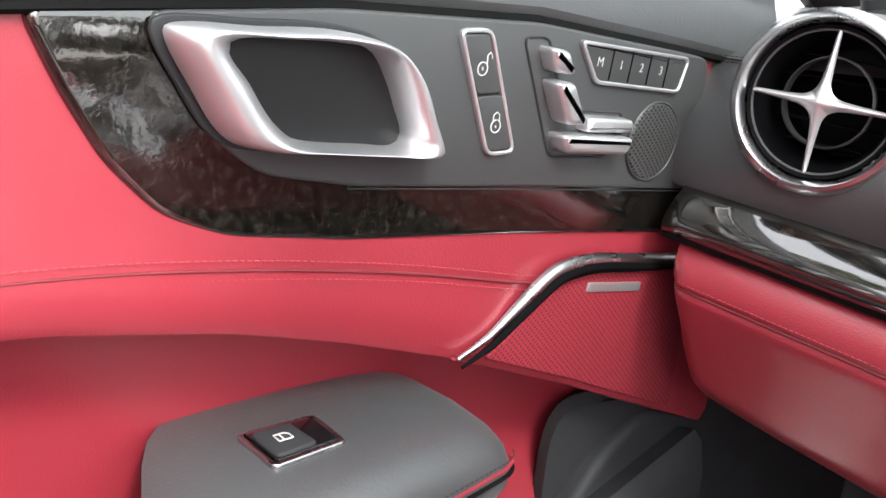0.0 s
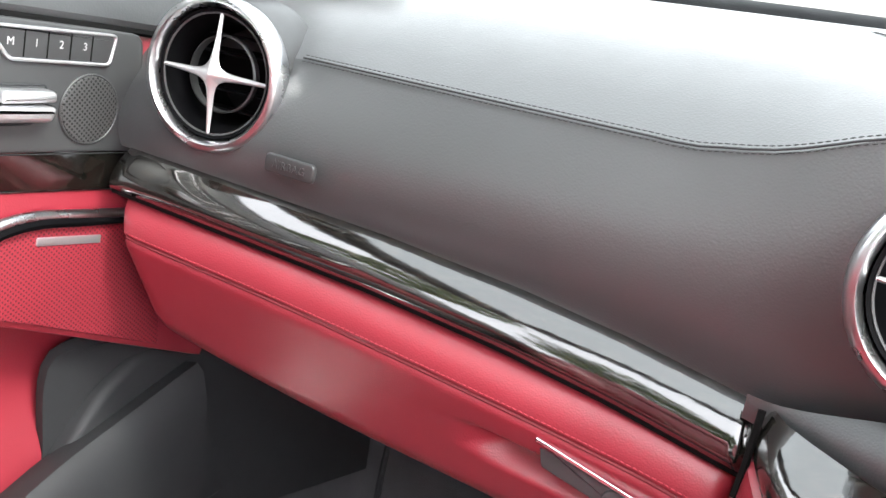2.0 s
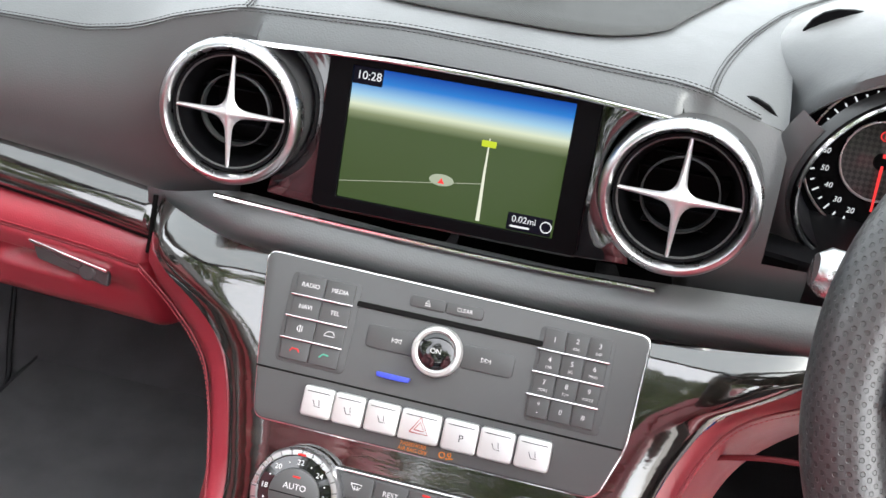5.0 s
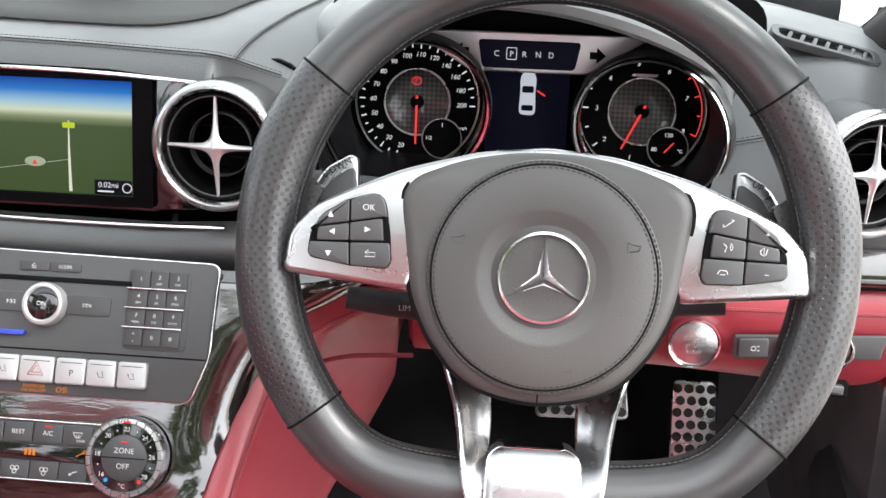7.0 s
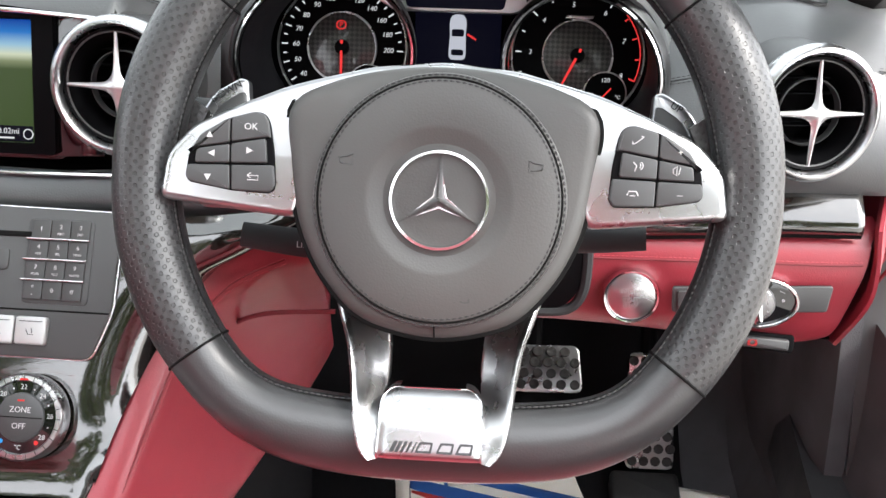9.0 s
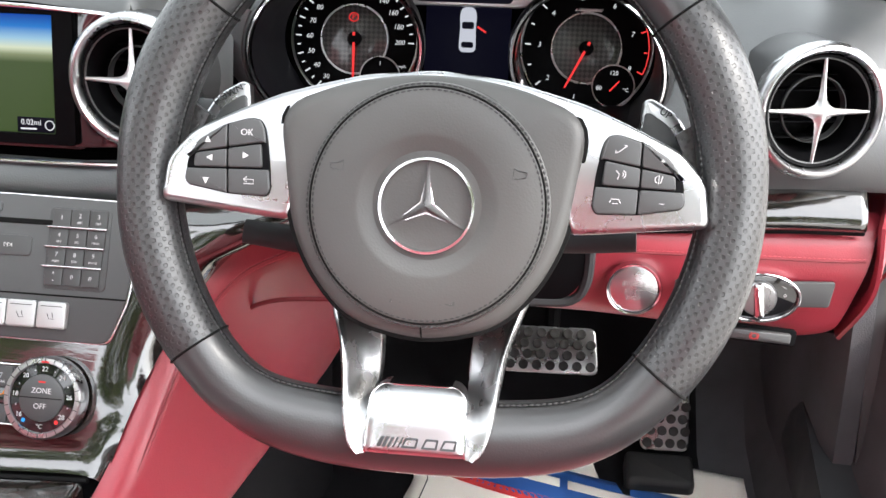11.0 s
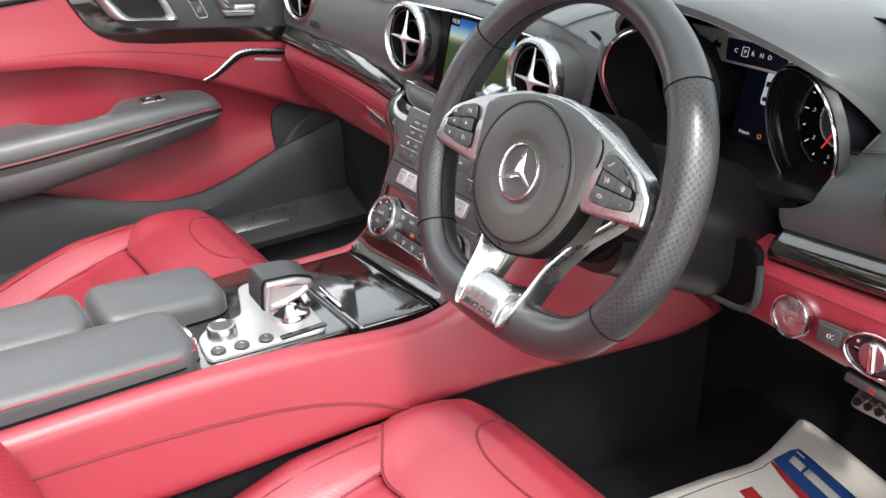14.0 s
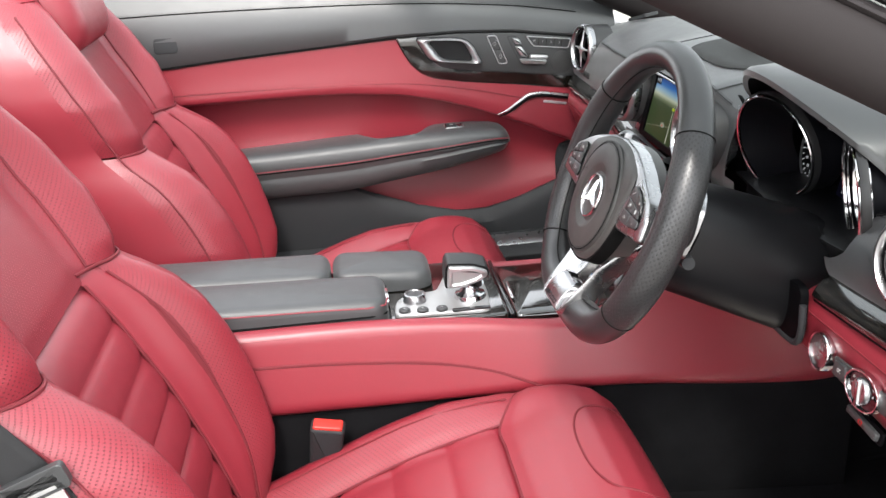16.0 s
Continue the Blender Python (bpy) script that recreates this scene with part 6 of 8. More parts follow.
    # airbag cover
    side = [(0.038, 0.0595), (0.067, 0.0510), (0.0815, 0.0425), (0.0868, 0.0310), (0.0852, 0.010), (0.0800, -0.022), (0.0730, -0.0415), (0.0632, -0.058), (0.0475, -0.0752), (0.0287, -0.0840)]
    cover = smooth2([(0, 0.0632)] + side + [(0, -0.0885)] + [(-x, y) for x, y in side[::-1]], 90)
    bm = slab(inset2(cover, -0.0011), 0.0172, 0.001)
    for v in bm.verts:
        v.co.z -= 0.24 * max(v.co.y - 0.040, 0)
    part("cover_gap", bm, M_groove, w)
    bm = slab(cover, 0.0215, 0.009, pose(0, 0, 0.0), 6, dome=0.003, low=-0.02)
    for v in bm.verts:
        v.co.z -= 0.20 * max(v.co.y - 0.044, 0)
    part("airbag_cover", bm, M_nappa, w, "black leather airbag cover")
    cy = -0.0118
    disc = part("centre_disc", lathe([(0.0695, 0.0215), (0.0690, 0.0236), (0.0675, 0.0247), (0.0660, 0.0252), (0.0640, 0.0258), (0.054, 0.0270), (0.0410, 0.0276), (0.0385, 0.0272), (0.0300, 0.0236), (0.0285, 0.0232), (0.0, 0.0236)], 96, pose(0, cy, 0)), M_nappa, w, "round raised leather centre")
    part("disc_seam", tube([(0.0664 * math.cos(a), cy + 0.0664 * math.sin(a), 0.0250) for a in [2 * math.pi * k / 80 for k in range(80)]], 0.0007, 6, True), M_groove, w)
    for r, z in ((0.0646, 0.0257), (0.0680, 0.0247)):
        stitches([(r * math.cos(a), cy + r * math.sin(a), z) for a in [2 * math.pi * k / 80 for k in range(81)]], 0.0034, 0.0007, w, M_seam)
    part("cover_split", tube([(0.0, -0.0795, 0.0242), (0.0, -0.0840, 0.0212), (0.0, -0.0885, 0.0150)], 0.0005, 6), M_groove, w)
    words("AIRBAG", 0.0092, pose(0.0005, -0.0640, 0.0262), M_blksmooth, disc, deep=0.0006, wide=1.18)
    for s in (1, -1):
        icon(disc, s * 0.0515, 0.0085, pose(0, 0, 0.0271), [[(-0.004 * s, 0.003), (-0.004 * s, -0.003), (0.003 * s, -0.002), (0.004 * s, 0.001), (-0.001 * s, 0.0015), (-0.004 * s, 0.003)]], 0.00028, M_blksmooth, name="horn_symbol")
    # plain three-armed emblem in a ring
    part("emblem_ring", lathe([(0.0268, 0.0232), (0.0277, 0.0258), (0.0270, 0.0276), (0.0256, 0.0278), (0.0248, 0.0262), (0.0246, 0.0234)], 72, pose(0, cy, 0)), M_chrome, w, "chrome emblem ring")
    bm = bmesh.new()
    c = V((0, cy, 0.0312))
    for k in range(3):
        a = radians(90 + 120 * k)
        tip = V((0.0252 * math.cos(a), cy + 0.0252 * math.sin(a), 0.0258))
        for s in (1, -1):
            b = a + s * radians(60)
            q = V((0.0046 * math.cos(b), cy + 0.0046 * math.sin(b), 0.0242))
            low = tip + V((-math.sin(a), math.cos(a), 0)) * 0.0006 * s + V((0, 0, -0.0022))
            rows = [[c.lerp(tip, u).lerp(q.lerp(low, u), t) + V((0, 0, -0.0012 * math.sin(math.pi * t))) for t in (0, 0.25, 0.5, 0.75, 1.0)] for u in [n / 8 for n in range(9)]]
            add_grid(bm, rows)
    bmesh.ops.remove_doubles(bm, verts=bm.verts, dist=0.00005)
    part("emblem_star", bm, M_chrome, w, "chrome three-armed emblem", sharp=25)
    # key pods on the spokes
    def pod(pts, keys):
        o = part("key_pod", slab(corners(pts, 0.003, 4), 0.0045, 0.0008, pose(0, 0, 0.0150)), M_dark, w, "dark key cluster on the silver spoke")
        for q, txt, shape in keys:
            k = part("key", slab(inset2(corners(q, 0.0018, 3), 0.00022), 0.0064, 0.0009, pose(0, 0, 0.0150)), M_button, o)
            xs, ys = [p[0] for p in q], [p[1] for p in q]
            cx, ky = (min(xs) + max(xs)) / 2, (min(ys) + max(ys)) / 2
            if txt:
                words(txt, 0.0052, pose(cx, ky, 0.0215), M_white, k, deep=0.0001)
            if shape == "tri":
                a = radians(txt_angle[q[0]])
                part("arrow", slab([(cx + 0.0023 * math.cos(a + t), ky + 0.0023 * math.sin(a + t)) for t in (0, 2.2, -2.2)], 0.0004, 0.0001, pose(0, 0, 0.0213)), M_white, k)
            elif shape:
                icon(k, cx, ky, pose(0, 0, 0.0216), shape, 0.0003)
    L = [(-0.1417, -0.0035), (-0.1402, 0.0088), (-0.1337, 0.0198), (-0.1195, 0.0287), (-0.1035, 0.0334), (-0.0978, 0.0322), (-0.0952, 0.0272), (-0.0922, 0.0104), (-0.0907, -0.0077), (-0.0933, -0.0117), (-0.115, -0.0110), (-0.1397, -0.0068)]
    A = [(-0.1395, 0.0095), (-0.1337, 0.0196), (-0.1195, 0.0285), (-0.1170, 0.0291), (-0.1167, 0.0156), (-0.1362, 0.0122)]
    B = [(-0.1163, 0.0157), (-0.1166, 0.0293), (-0.1035, 0.0332), (-0.0978, 0.0320), (-0.0953, 0.0270), (-0.0940, 0.0185), (-0.0965, 0.0191)]
    C = [(-0.1364, 0.0036), (-0.1357, 0.0118), (-0.1168, 0.0151), (-0.1166, 0.0041)]
    D = [(-0.1163, 0.0041), (-0.1165, 0.0152), (-0.0968, 0.0187), (-0.0955, 0.0047)]
    E2 = [(-0.1415, -0.0035), (-0.1405, 0.0030), (-0.1165, 0.0035), (-0.1158, -0.0107), (-0.1395, -0.0066)]
    F2 = [(-0.1155, -0.0108), (-0.1160, 0.0035), (-0.0920, 0.0041), (-0.0909, -0.0075), (-0.0934, -0.0114)]
    txt_angle = {A[0]: 90, C[0]: 180, D[0]: 0, E2[0]: 270}
    back = [[(-0.003, 0.0015), (0.003, 0.0015), (0.003, -0.001), (-0.003, -0.001)], [(-0.001, 0.0), (-0.003, 0.0015), (-0.001, 0.003)]]
    pod(L, ((A, "", "tri"), (B, "OK", None), (C, "", "tri"), (D, "", "tri"), (E2, "", "tri"), (F2, "", back)))
    mir = lambda q: [(0.0005 - x, y) for x, y in q][::-1]
    phone = [[(-0.003, -0.0015), (-0.0015, -0.001), (0.001, 0.001), (0.003, 0.0025)], [(-0.003, -0.0015), (-0.003, 0.0)], [(0.003, 0.0025), (0.0015, 0.0028)]]
    hang = [[(-0.003, -0.001), (-0.002, 0.0012), (0.002, 0.0012), (0.003, -0.001)], [(-0.0015, -0.0012), (0.0015, -0.0012)]]
    wave = [[(-0.003, 0.002), (-0.001, 0.0), (-0.002, -0.003)], circle_pts(0.0012, 0.0, 0, -60, 60), circle_pts(0.0024, 0.0, 0, -60, 60)]
    mute = [[(-0.002, -0.001), (-0.002, 0.001), (0, 0.0025), (0, -0.0025), (-0.002, -0.001)], [(0.001, -0.002), (0.002, 0.002)]]
    pod(mir(L), ((mir(A), "+", None), (mir(B), "", phone), (mir(C), "", mute), (mir(D), "", wave), (mir(E2), "\u2013", None), (mir(F2), "", hang)))
    # gear paddles
    for s, txt in ((-1, "DOWN"), (1, "UP")):
        q = [(s * 0.118, -0.020), (s * 0.1195, 0.030), (s * 0.1215, 0.0575), (s * 0.1265, 0.0590), (s * 0.142, 0.0500), (s * 0.1515, 0.0350), (s * 0.1540, 0.012), (s * 0.150, -0.020)]
        o = part("gear_paddle", slab(corners(q, 0.006, 5), 0.010, 0.003, pose(0, 0, -0.042), dome=0.0006), M_satin, w, "satin silver gear paddle")
        face = [(s * 0.1195, -0.018), (s * 0.1205, 0.030), (s * 0.1222, 0.0500), (s * 0.1260, 0.0505), (s * 0.1385, 0.0425), (s * 0.1455, 0.0310), (s * 0.1475, 0.012), (s * 0.145, -0.018)]
        part("paddle_face", slab(corners(face, 0.004, 5), 0.0110, 0.002, pose(0, 0, -0.042), dome=0.0006), M_panel, o, "dark grey paddle face")
        words(txt, 0.0062, pose(s * 0.1345, 0.0500, -0.0312, 0, 0, -s * 30), M_ink, o, deep=0.0002)
    part("hub", lathe([(0.05, -0.06), (0.060, -0.02), (0.064, 0.0)], 40, pose(0, -0.01, 0)), M_dark, w)
    return w


make_wheel()


def make_column():
    c = thing("steering_column", "black plastic steering column shroud with stalks", "steering column")
    rows = []
    for i in range(13):
        t = i / 12
        o = WM @ V((0, -0.015, -0.055 - 0.25 * t))
        rx, ry = 0.066 + 0.01 * t, 0.072 + 0.012 * t
        rows.append([o + V((rx * math.copysign(abs(math.cos(a)) ** 0.7, math.cos(a)), 0, ry * math.copysign(abs(math.sin(a)) ** 0.7, math.sin(a)) - 0.012)) for a in [2 * math.pi * k / 32 for k in range(32)]])
    bm = sheet(rows, close_v=True)
    bm.verts.ensure_lookup_table()
    bm.faces.new([v for v in bm.verts[:32]])
    part("shroud", bm, M_well, c)
    part("collar", lathe([(0.064, -0.05), (0.074, -0.058), (0.074, -0.085), (0.066, -0.09)], 48, WM @ pose(0, -0.012, 0)), M_dark, c)
    def stalk(pts, r, name, label, tip=True):
        p = [WM @ V(q) for q in pts]
        o = part(name, tube(spline(p, 14), [r * (1 - 0.25 * k / 14) for k in range(15)], 14), M_plastic, c, label)
        if tip:
            e = (p[-1] - p[-2]).normalized()
            part("cap", tube([p[-1] - e * 0.002, p[-1] + e * 0.016, p[-1] + e * 0.022], [r * 1.05, r * 1.05, r * 0.7], 16), M_satin, o, "silver stalk end")
        return o
    s = stalk([(-0.05, 0.030, -0.066), (-0.10, 0.034, -0.066), (-0.165, 0.040, -0.06)], 0.013, "indicator_stalk", "black stalk with silver end")
    icon(s, -0.085, 0.0305, WM @ pose(0, 0, -0.052), [[(-0.004, 0), (-0.001, 0.0025), (-0.001, -0.0025), (-0.004, 0)], [(0.004, 0), (0.001, 0.0025), (0.001, -0.0025), (0.004, 0)]], 0.0004)
    s = stalk([(-0.05, -0.042, -0.066), (-0.09, -0.040, -0.062), (-0.128, -0.036, -0.056)], 0.0105, "cruise_stalk", "black cruise stalk with printed marks", False)
    words("LIM", 0.0055, WM @ pose(-0.088, -0.041, -0.0505), M_white, s, deep=0.0001)
    stalk([(0.05, -0.03, -0.066), (0.09, -0.03, -0.066), (0.125, -0.028, -0.062)], 0.010, "selector_stalk", "short black stalk", False)
    return c


make_column()


# ---- instrument cluster ----
M_tube = material("dark_tube_wall", (0.006, 0.006, 0.008), 0.4, spec=0.2)


def make_cluster():
    c = thing("instrument_cluster", "twin-dial instrument cluster with chrome bezels and red needles", "instrument cluster")
    up = (0, 0.28, 1)
    def gauge(rc, R, dc, r, name, marks, sweep, needle, red_from=None, toe=0, lean=0.28):
        mr, md = plane_m(rc, (math.cos(radians(toe)), math.sin(radians(toe)), 0), (0, lean, 1)), plane_m(dc, (1, 0, 0), up)
        g = part(name, lathe([(R - 0.002, -0.012), (R, -0.004), (R + 0.0002, 0.002), (R - 0.0010, 0.0035), (R - 0.0028, 0.0026), (R - 0.0036, -0.004)], 72, mr), M_chrome, c, "chrome-rimmed gauge tube")
        part("shroud", lathe([(R + 0.0002, -0.004), (R + 0.0016, 0.0004), (R + 0.0030, -0.002), (R + 0.0034, -0.010)], 64, mr), M_blksmooth, g, "black leather collar round the gauge")
        rows = []
        for t in [i / 8 for i in range(9)]:
            o, q = mr.translation.lerp(md.translation, t), R - 0.004 + (r + 0.006 - R + 0.004) * t
            rows.append([o + mr.to_3x3() @ V((q * math.cos(a), q * math.sin(a), 0)) for a in [2 * math.pi * k / 56 for k in range(56)]])
        part("tube", sheet(rows, close_v=True), M_tube, g, "dark gauge tube wall")
        part("dial", slab(ring2(r + 0.007, None, 64), 0.002, 0.0002, md @ pose(0, 0, -0.002)), M_dark, g, "black dial face")
        part("track", lathe([(r + 0.0022, 0.0), (r + 0.0018, 0.0032), (r + 0.0006, 0.0032), (r + 0.0002, 0.0004)], 72, md), M_satin, g, "ribbed grey dial ring")
        part("carbon", slab(ring2(0.0290, None, 48), 0.0012, 0.0002, md), M_carbon, g, "carbon-weave dial centre")
        part("centre_ring", lathe([(0.0308, 0.0002), (0.0304, 0.0024), (0.0292, 0.0024), (0.0288, 0.0004)], 56, md), M_satin, g)
        a0, a1 = sweep
        n = len(marks)
        for i, t in enumerate(marks):
            a = radians(a0 + (a1 - a0) * i / (n - 1))
            if t:
                words(t, 0.0060, md @ pose((r - 0.0145) * math.cos(a), (r - 0.0125) * math.sin(a), 0.001), M_glowwhite, g, deep=0.0001, shear=0.15)
            hot = red_from is not None and i >= red_from
            part("tick", slab(rrect(0.0052 if t else 0.003, 0.0012, 0.0002, 2), 0.0007, 0.0001, md @ pose((r - 0.0045) * math.cos(a), (r - 0.0045) * math.sin(a), 0.0003, 0, 0, math.degrees(a))), M_glowred if hot else M_glowwhite, g)
        if red_from is not None:
            arc = [md @ V(((r - 0.0018) * math.cos(radians(a0 + (a1 - a0) * k / 40)), (r - 0.0018) * math.sin(radians(a0 + (a1 - a0) * k / 40)), 0.0008)) for k in range(round(40 * red_from / (n - 1)), 41)]
            part("red_band", tube(arc, 0.0005, 6), M_glowred, g)
        na = needle
        part("needle", slab(corners([(-0.006, -0.0012), (0.038, -0.0008), (0.038, 0.0008), (-0.006, 0.0012)], 0.0004, 2), 0.0010, 0.0002, md @ pose(0, 0, 0.004, 0, 0, na)), M_glowred, g, "red needle")
        part("needle_hub", lathe([(0.0065, 0.001), (0.006, 0.0048), (0.0, 0.0052)], 28, md), M_dark, g)
        return g, md
    g, md = gauge((0.2863, 0.2646, 0.7726), 0.0715, (0.287, 0.335, 0.766), 0.055, "speedometer",
              ("20", "", "30", "", "40", "", "50", "", "60", "", "70", "", "80", "", "90", "", "100", "", "110", "", "120", "", "140", "", "160", "", "180", "", "200"), (250, -2), 270, None, 16.9, -0.235)
    mr = plane_m((0.2863, 0.2646, 0.7726), (math.cos(radians(16.9)), math.sin(radians(16.9)), 0), (0, -0.235, 1))
    rows = [[mr @ V((q * math.cos(radians(a)), q * math.sin(radians(a)), z)) for q, z in ((0.0735, -0.004), (0.076, -0.003), (0.081, -0.006), (0.090, -0.016))] for a in range(150, 251, 5)]
    part("leather_collar", sheet(rows), M_blk, g, "black leather collar beside the gauge")
    part("brake_lamp", band(ring2(0.0045, 0.004, 24), ring2(0.0036, 0.0032, 24), 0.0005, md @ pose(-0.001, 0.019, 0.0014), 0.0001), M_glowred, g, "lit red parking brake lamp")
    words("P", 0.006, md @ pose(-0.001, 0.019, 0.0015), M_glowred, g, deep=0.0001)
    words("mph", 0.004, md @ pose(0.043, -0.022, 0.001), M_glowwhite, g, deep=0.0001)
    part("fuel_ring", band(ring2(0.0185, None, 36), ring2(0.0175, None, 36), 0.003, md @ pose(0.024, -0.032, 0.001), 0.0001), M_satin, g, "small fuel dial")
    part("fuel_face", slab(ring2(0.0175, None, 36), 0.002, 0.0001, md @ pose(0.024, -0.032, 0.001)), M_dark, g)
    words("1", 0.0055, md @ pose(0.024, -0.020, 0.0033), M_glowwhite, g, deep=0.0001)
    words("1/2", 0.005, md @ pose(0.012, -0.032, 0.0033), M_glowwhite, g, deep=0.0001)
    g, md = gauge((0.4895, 0.2675, 0.7672), 0.0660, (0.490, 0.337, 0.766), 0.055, "rev_counter",
              ("0", "", "1", "", "2", "", "3", "", "4", "", "5", "", "6", "", "7", "", "8"), (298, -22), 244, 13, -20.0, -0.12)
    part("maker_bar", slab(corners([(-0.012, 0.031), (0.011, 0.031), (0.0125, 0.0335), (-0.0105, 0.0335)], 0.0004, 2), 0.0006, 0.0001, md), M_satin, g, "plain silver emblem bar")
    part("temperature_ring", band(ring2(0.0185, None, 36), ring2(0.0175, None, 36), 0.003, md @ pose(0.025, -0.031, 0.001), 0.0001), M_satin, g, "small temperature dial")
    part("temperature_face", slab(ring2(0.0175, None, 36), 0.002, 0.0001, md @ pose(0.025, -0.031, 0.001)), M_dark, g)
    words("120", 0.0052, md @ pose(0.025, -0.020, 0.0033), M_glowwhite, g, deep=0.0001)
    words("80", 0.0050, md @ pose(0.013, -0.033, 0.0033), M_glowwhite, g, deep=0.0001)
    words("\u00b0C", 0.0044, md @ pose(0.036, -0.034, 0.0033), M_glowwhite, g, deep=0.0001)
    part("temperature_needle", slab(rrect(0.012, 0.0012, 0.0003, 2), 0.0008, 0.0001, md @ pose(0.026, -0.031, 0.0036, 0, 0, 48)), M_glowred, g)
    # display between the dials
    m = plane_m((0.387, 0.335, 0.760), (1, 0, 0), up)
    d = part("display", slab(rrect(0.074, 0.085, 0.002), 0.002, 0.0003, m), M_displaydark, c, "dark display with a car picture and the time")
    t = m @ pose(0, 0, 0.0022)
    part("car_body", slab(smooth2([(0, 0.037), (0.005, 0.036), (0.0072, 0.03), (0.0068, 0.02), (0.0072, 0.010), (0.0072, 0.002), (0.005, -0.001), (-0.005, -0.001), (-0.0072, 0.002), (-0.0072, 0.010), (-0.0068, 0.02), (-0.0072, 0.03), (-0.005, 0.036)], 36), 0.0006, 0.0001, t), lit("picture_silver", (0.42, 0.44, 0.50), 0.5), d)
    for y, h in ((0.0215, 0.006), (0.005, 0.005)):
        part("car_window", slab(rrect(0.0105, h, 0.0015, 3, 0, y), 0.0009, 0.0001, t), M_displaydark, d)
    part("open_door", slab(corners([(0.0078, 0.020), (0.0085, 0.0215), (0.016, 0.017), (0.0155, 0.0155)], 0.0003, 2), 0.0007, 0.0001, t), M_glowred, d)
    words("0 km/h", 0.0055, t @ pose(-0.018, -0.036, 0), M_glowwhite, d, deep=0.0001)
    words("10:28", 0.0055, t @ pose(0.026, -0.036, 0), M_glowwhite, d, deep=0.0001)
    part("warning_lamp", band(ring2(0.0028, None, 20, 0.004, -0.036), ring2(0.0021, None, 20, 0.004, -0.036), 0.0005, t, 0.0001), M_glowamber, d)
    m = plane_m((0.386, 0.318, 0.8190), (1, 0, 0), up)
    pl = part("selector_plate", slab(corners([(-0.106, 0.0175), (0.106, 0.0175), (0.050, -0.0165), (-0.050, -0.0165)], 0.006), 0.004, 0.0015, m), M_handle, c, "silver plate round the gear display")
    gd = part("gear_display", slab(corners([(-0.0445, 0.0105), (0.0445, 0.0105), (0.040, -0.0135), (-0.040, -0.0135)], 0.004), 0.0052, 0.0006, m), M_displaydark, pl)
    for x, ch in ((-0.028, "C"), (-0.015, "P"), (-0.004, "R"), (0.008, "N"), (0.019, "D")):
        words(ch, 0.0068, m @ pose(x, -0.0015, 0.0055), M_glowwhite, gd, deep=0.0001)
    part("position_box", band(rrect(0.009, 0.0105, 0.001, 3, -0.015, -0.001), rrect(0.0078, 0.0093, 0.0008, 3, -0.015, -0.001), 0.0004, m @ pose(0, 0, 0.0053), 0.0001), M_glowwhite, gd)
    for s in (1, -1):
        part("indicator_arrow", slab([(s * 0.066, 0.0), (s * 0.058, 0.007), (s * 0.058, 0.003), (s * 0.052, 0.003), (s * 0.052, -0.003), (s * 0.058, -0.003), (s * 0.058, -0.007)], 0.0045, 0.0001, m), M_dark, pl)
    part("back_wall", slab(corners([(0.19, 0.68), (0.60, 0.68), (0.59, 0.87), (0.21, 0.87)], 0.03), 0.004, 0.001, pose(0, 0.352, 0, 90)), M_dark, c)
    part("lower_ledge", pad([(0.20, 0.25, 0.715), (0.39, 0.25, 0.70), (0.59, 0.25, 0.715)], [(0.21, 0.35, 0.72), (0.39, 0.35, 0.715), (0.58, 0.35, 0.72)], 0.006, 24, 8, 0.05, 0.2, 0.004), M_well, c)
    return c


make_cluster()


def make_hood():
    h = thing("instrument_hood", "black leather hood over the instruments", "instrument hood")
    lip = [(0.200, 0.300, 0.787), (0.214, 0.275, 0.815), (0.245, 0.240, 0.852), (0.312, 0.212, 0.884), (0.39, 0.208, 0.886), (0.465, 0.222, 0.868), (0.525, 0.250, 0.838), (0.549, 0.278, 0.809), (0.563, 0.306, 0.778)]
    base = [(0.170, 0.33, 0.795), (0.185, 0.40, 0.83), (0.24, 0.47, 0.852), (0.312, 0.52, 0.860), (0.39, 0.54, 0.862), (0.465, 0.53, 0.858), (0.53, 0.49, 0.852), (0.560, 0.42, 0.838), (0.574, 0.362, 0.822)]
    a, b = spline(lip, 48), spline(base, 48)
    rows = []
    for i in range(49):
        r = [a[i] + V((0, 0.004, -0.012)), a[i] + V((0, -0.003, -0.008)), a[i] + V((0, -0.003, -0.001)), a[i] + V((0, 0.004, 0.003))]
        for k in range(1, 9):
            t = k / 8
            p = (a[i] + V((0, 0.004, 0.003))).lerp(b[i], t)
            p.z += 0.012 * math.sin(math.pi * t) * (1 - 0.9 * max(i - 38, 0) / 10)
            r.append(p)
        rows.append(r)
    rows.append([p + V((0.001, 0, -0.018)) for p in rows[-1]])
    part("cover", sheet(rows), M_blk, h)
    part("side_fold", tube(rows[-2][3:], 0.0009, 6), M_groove, h)
    rows = [[a[i] + V((0, 0.004, -0.012)), a[i].lerp(V((0.39, 0.29, 0.80)), 0.08) + V((0, 0.05, 0.0)), a[i].lerp(V((0.39, 0.35, 0.80)), 0.1) + V((0, 0.12, 0))] for i in range(49)]
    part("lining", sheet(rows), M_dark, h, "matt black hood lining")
    return h


make_hood()

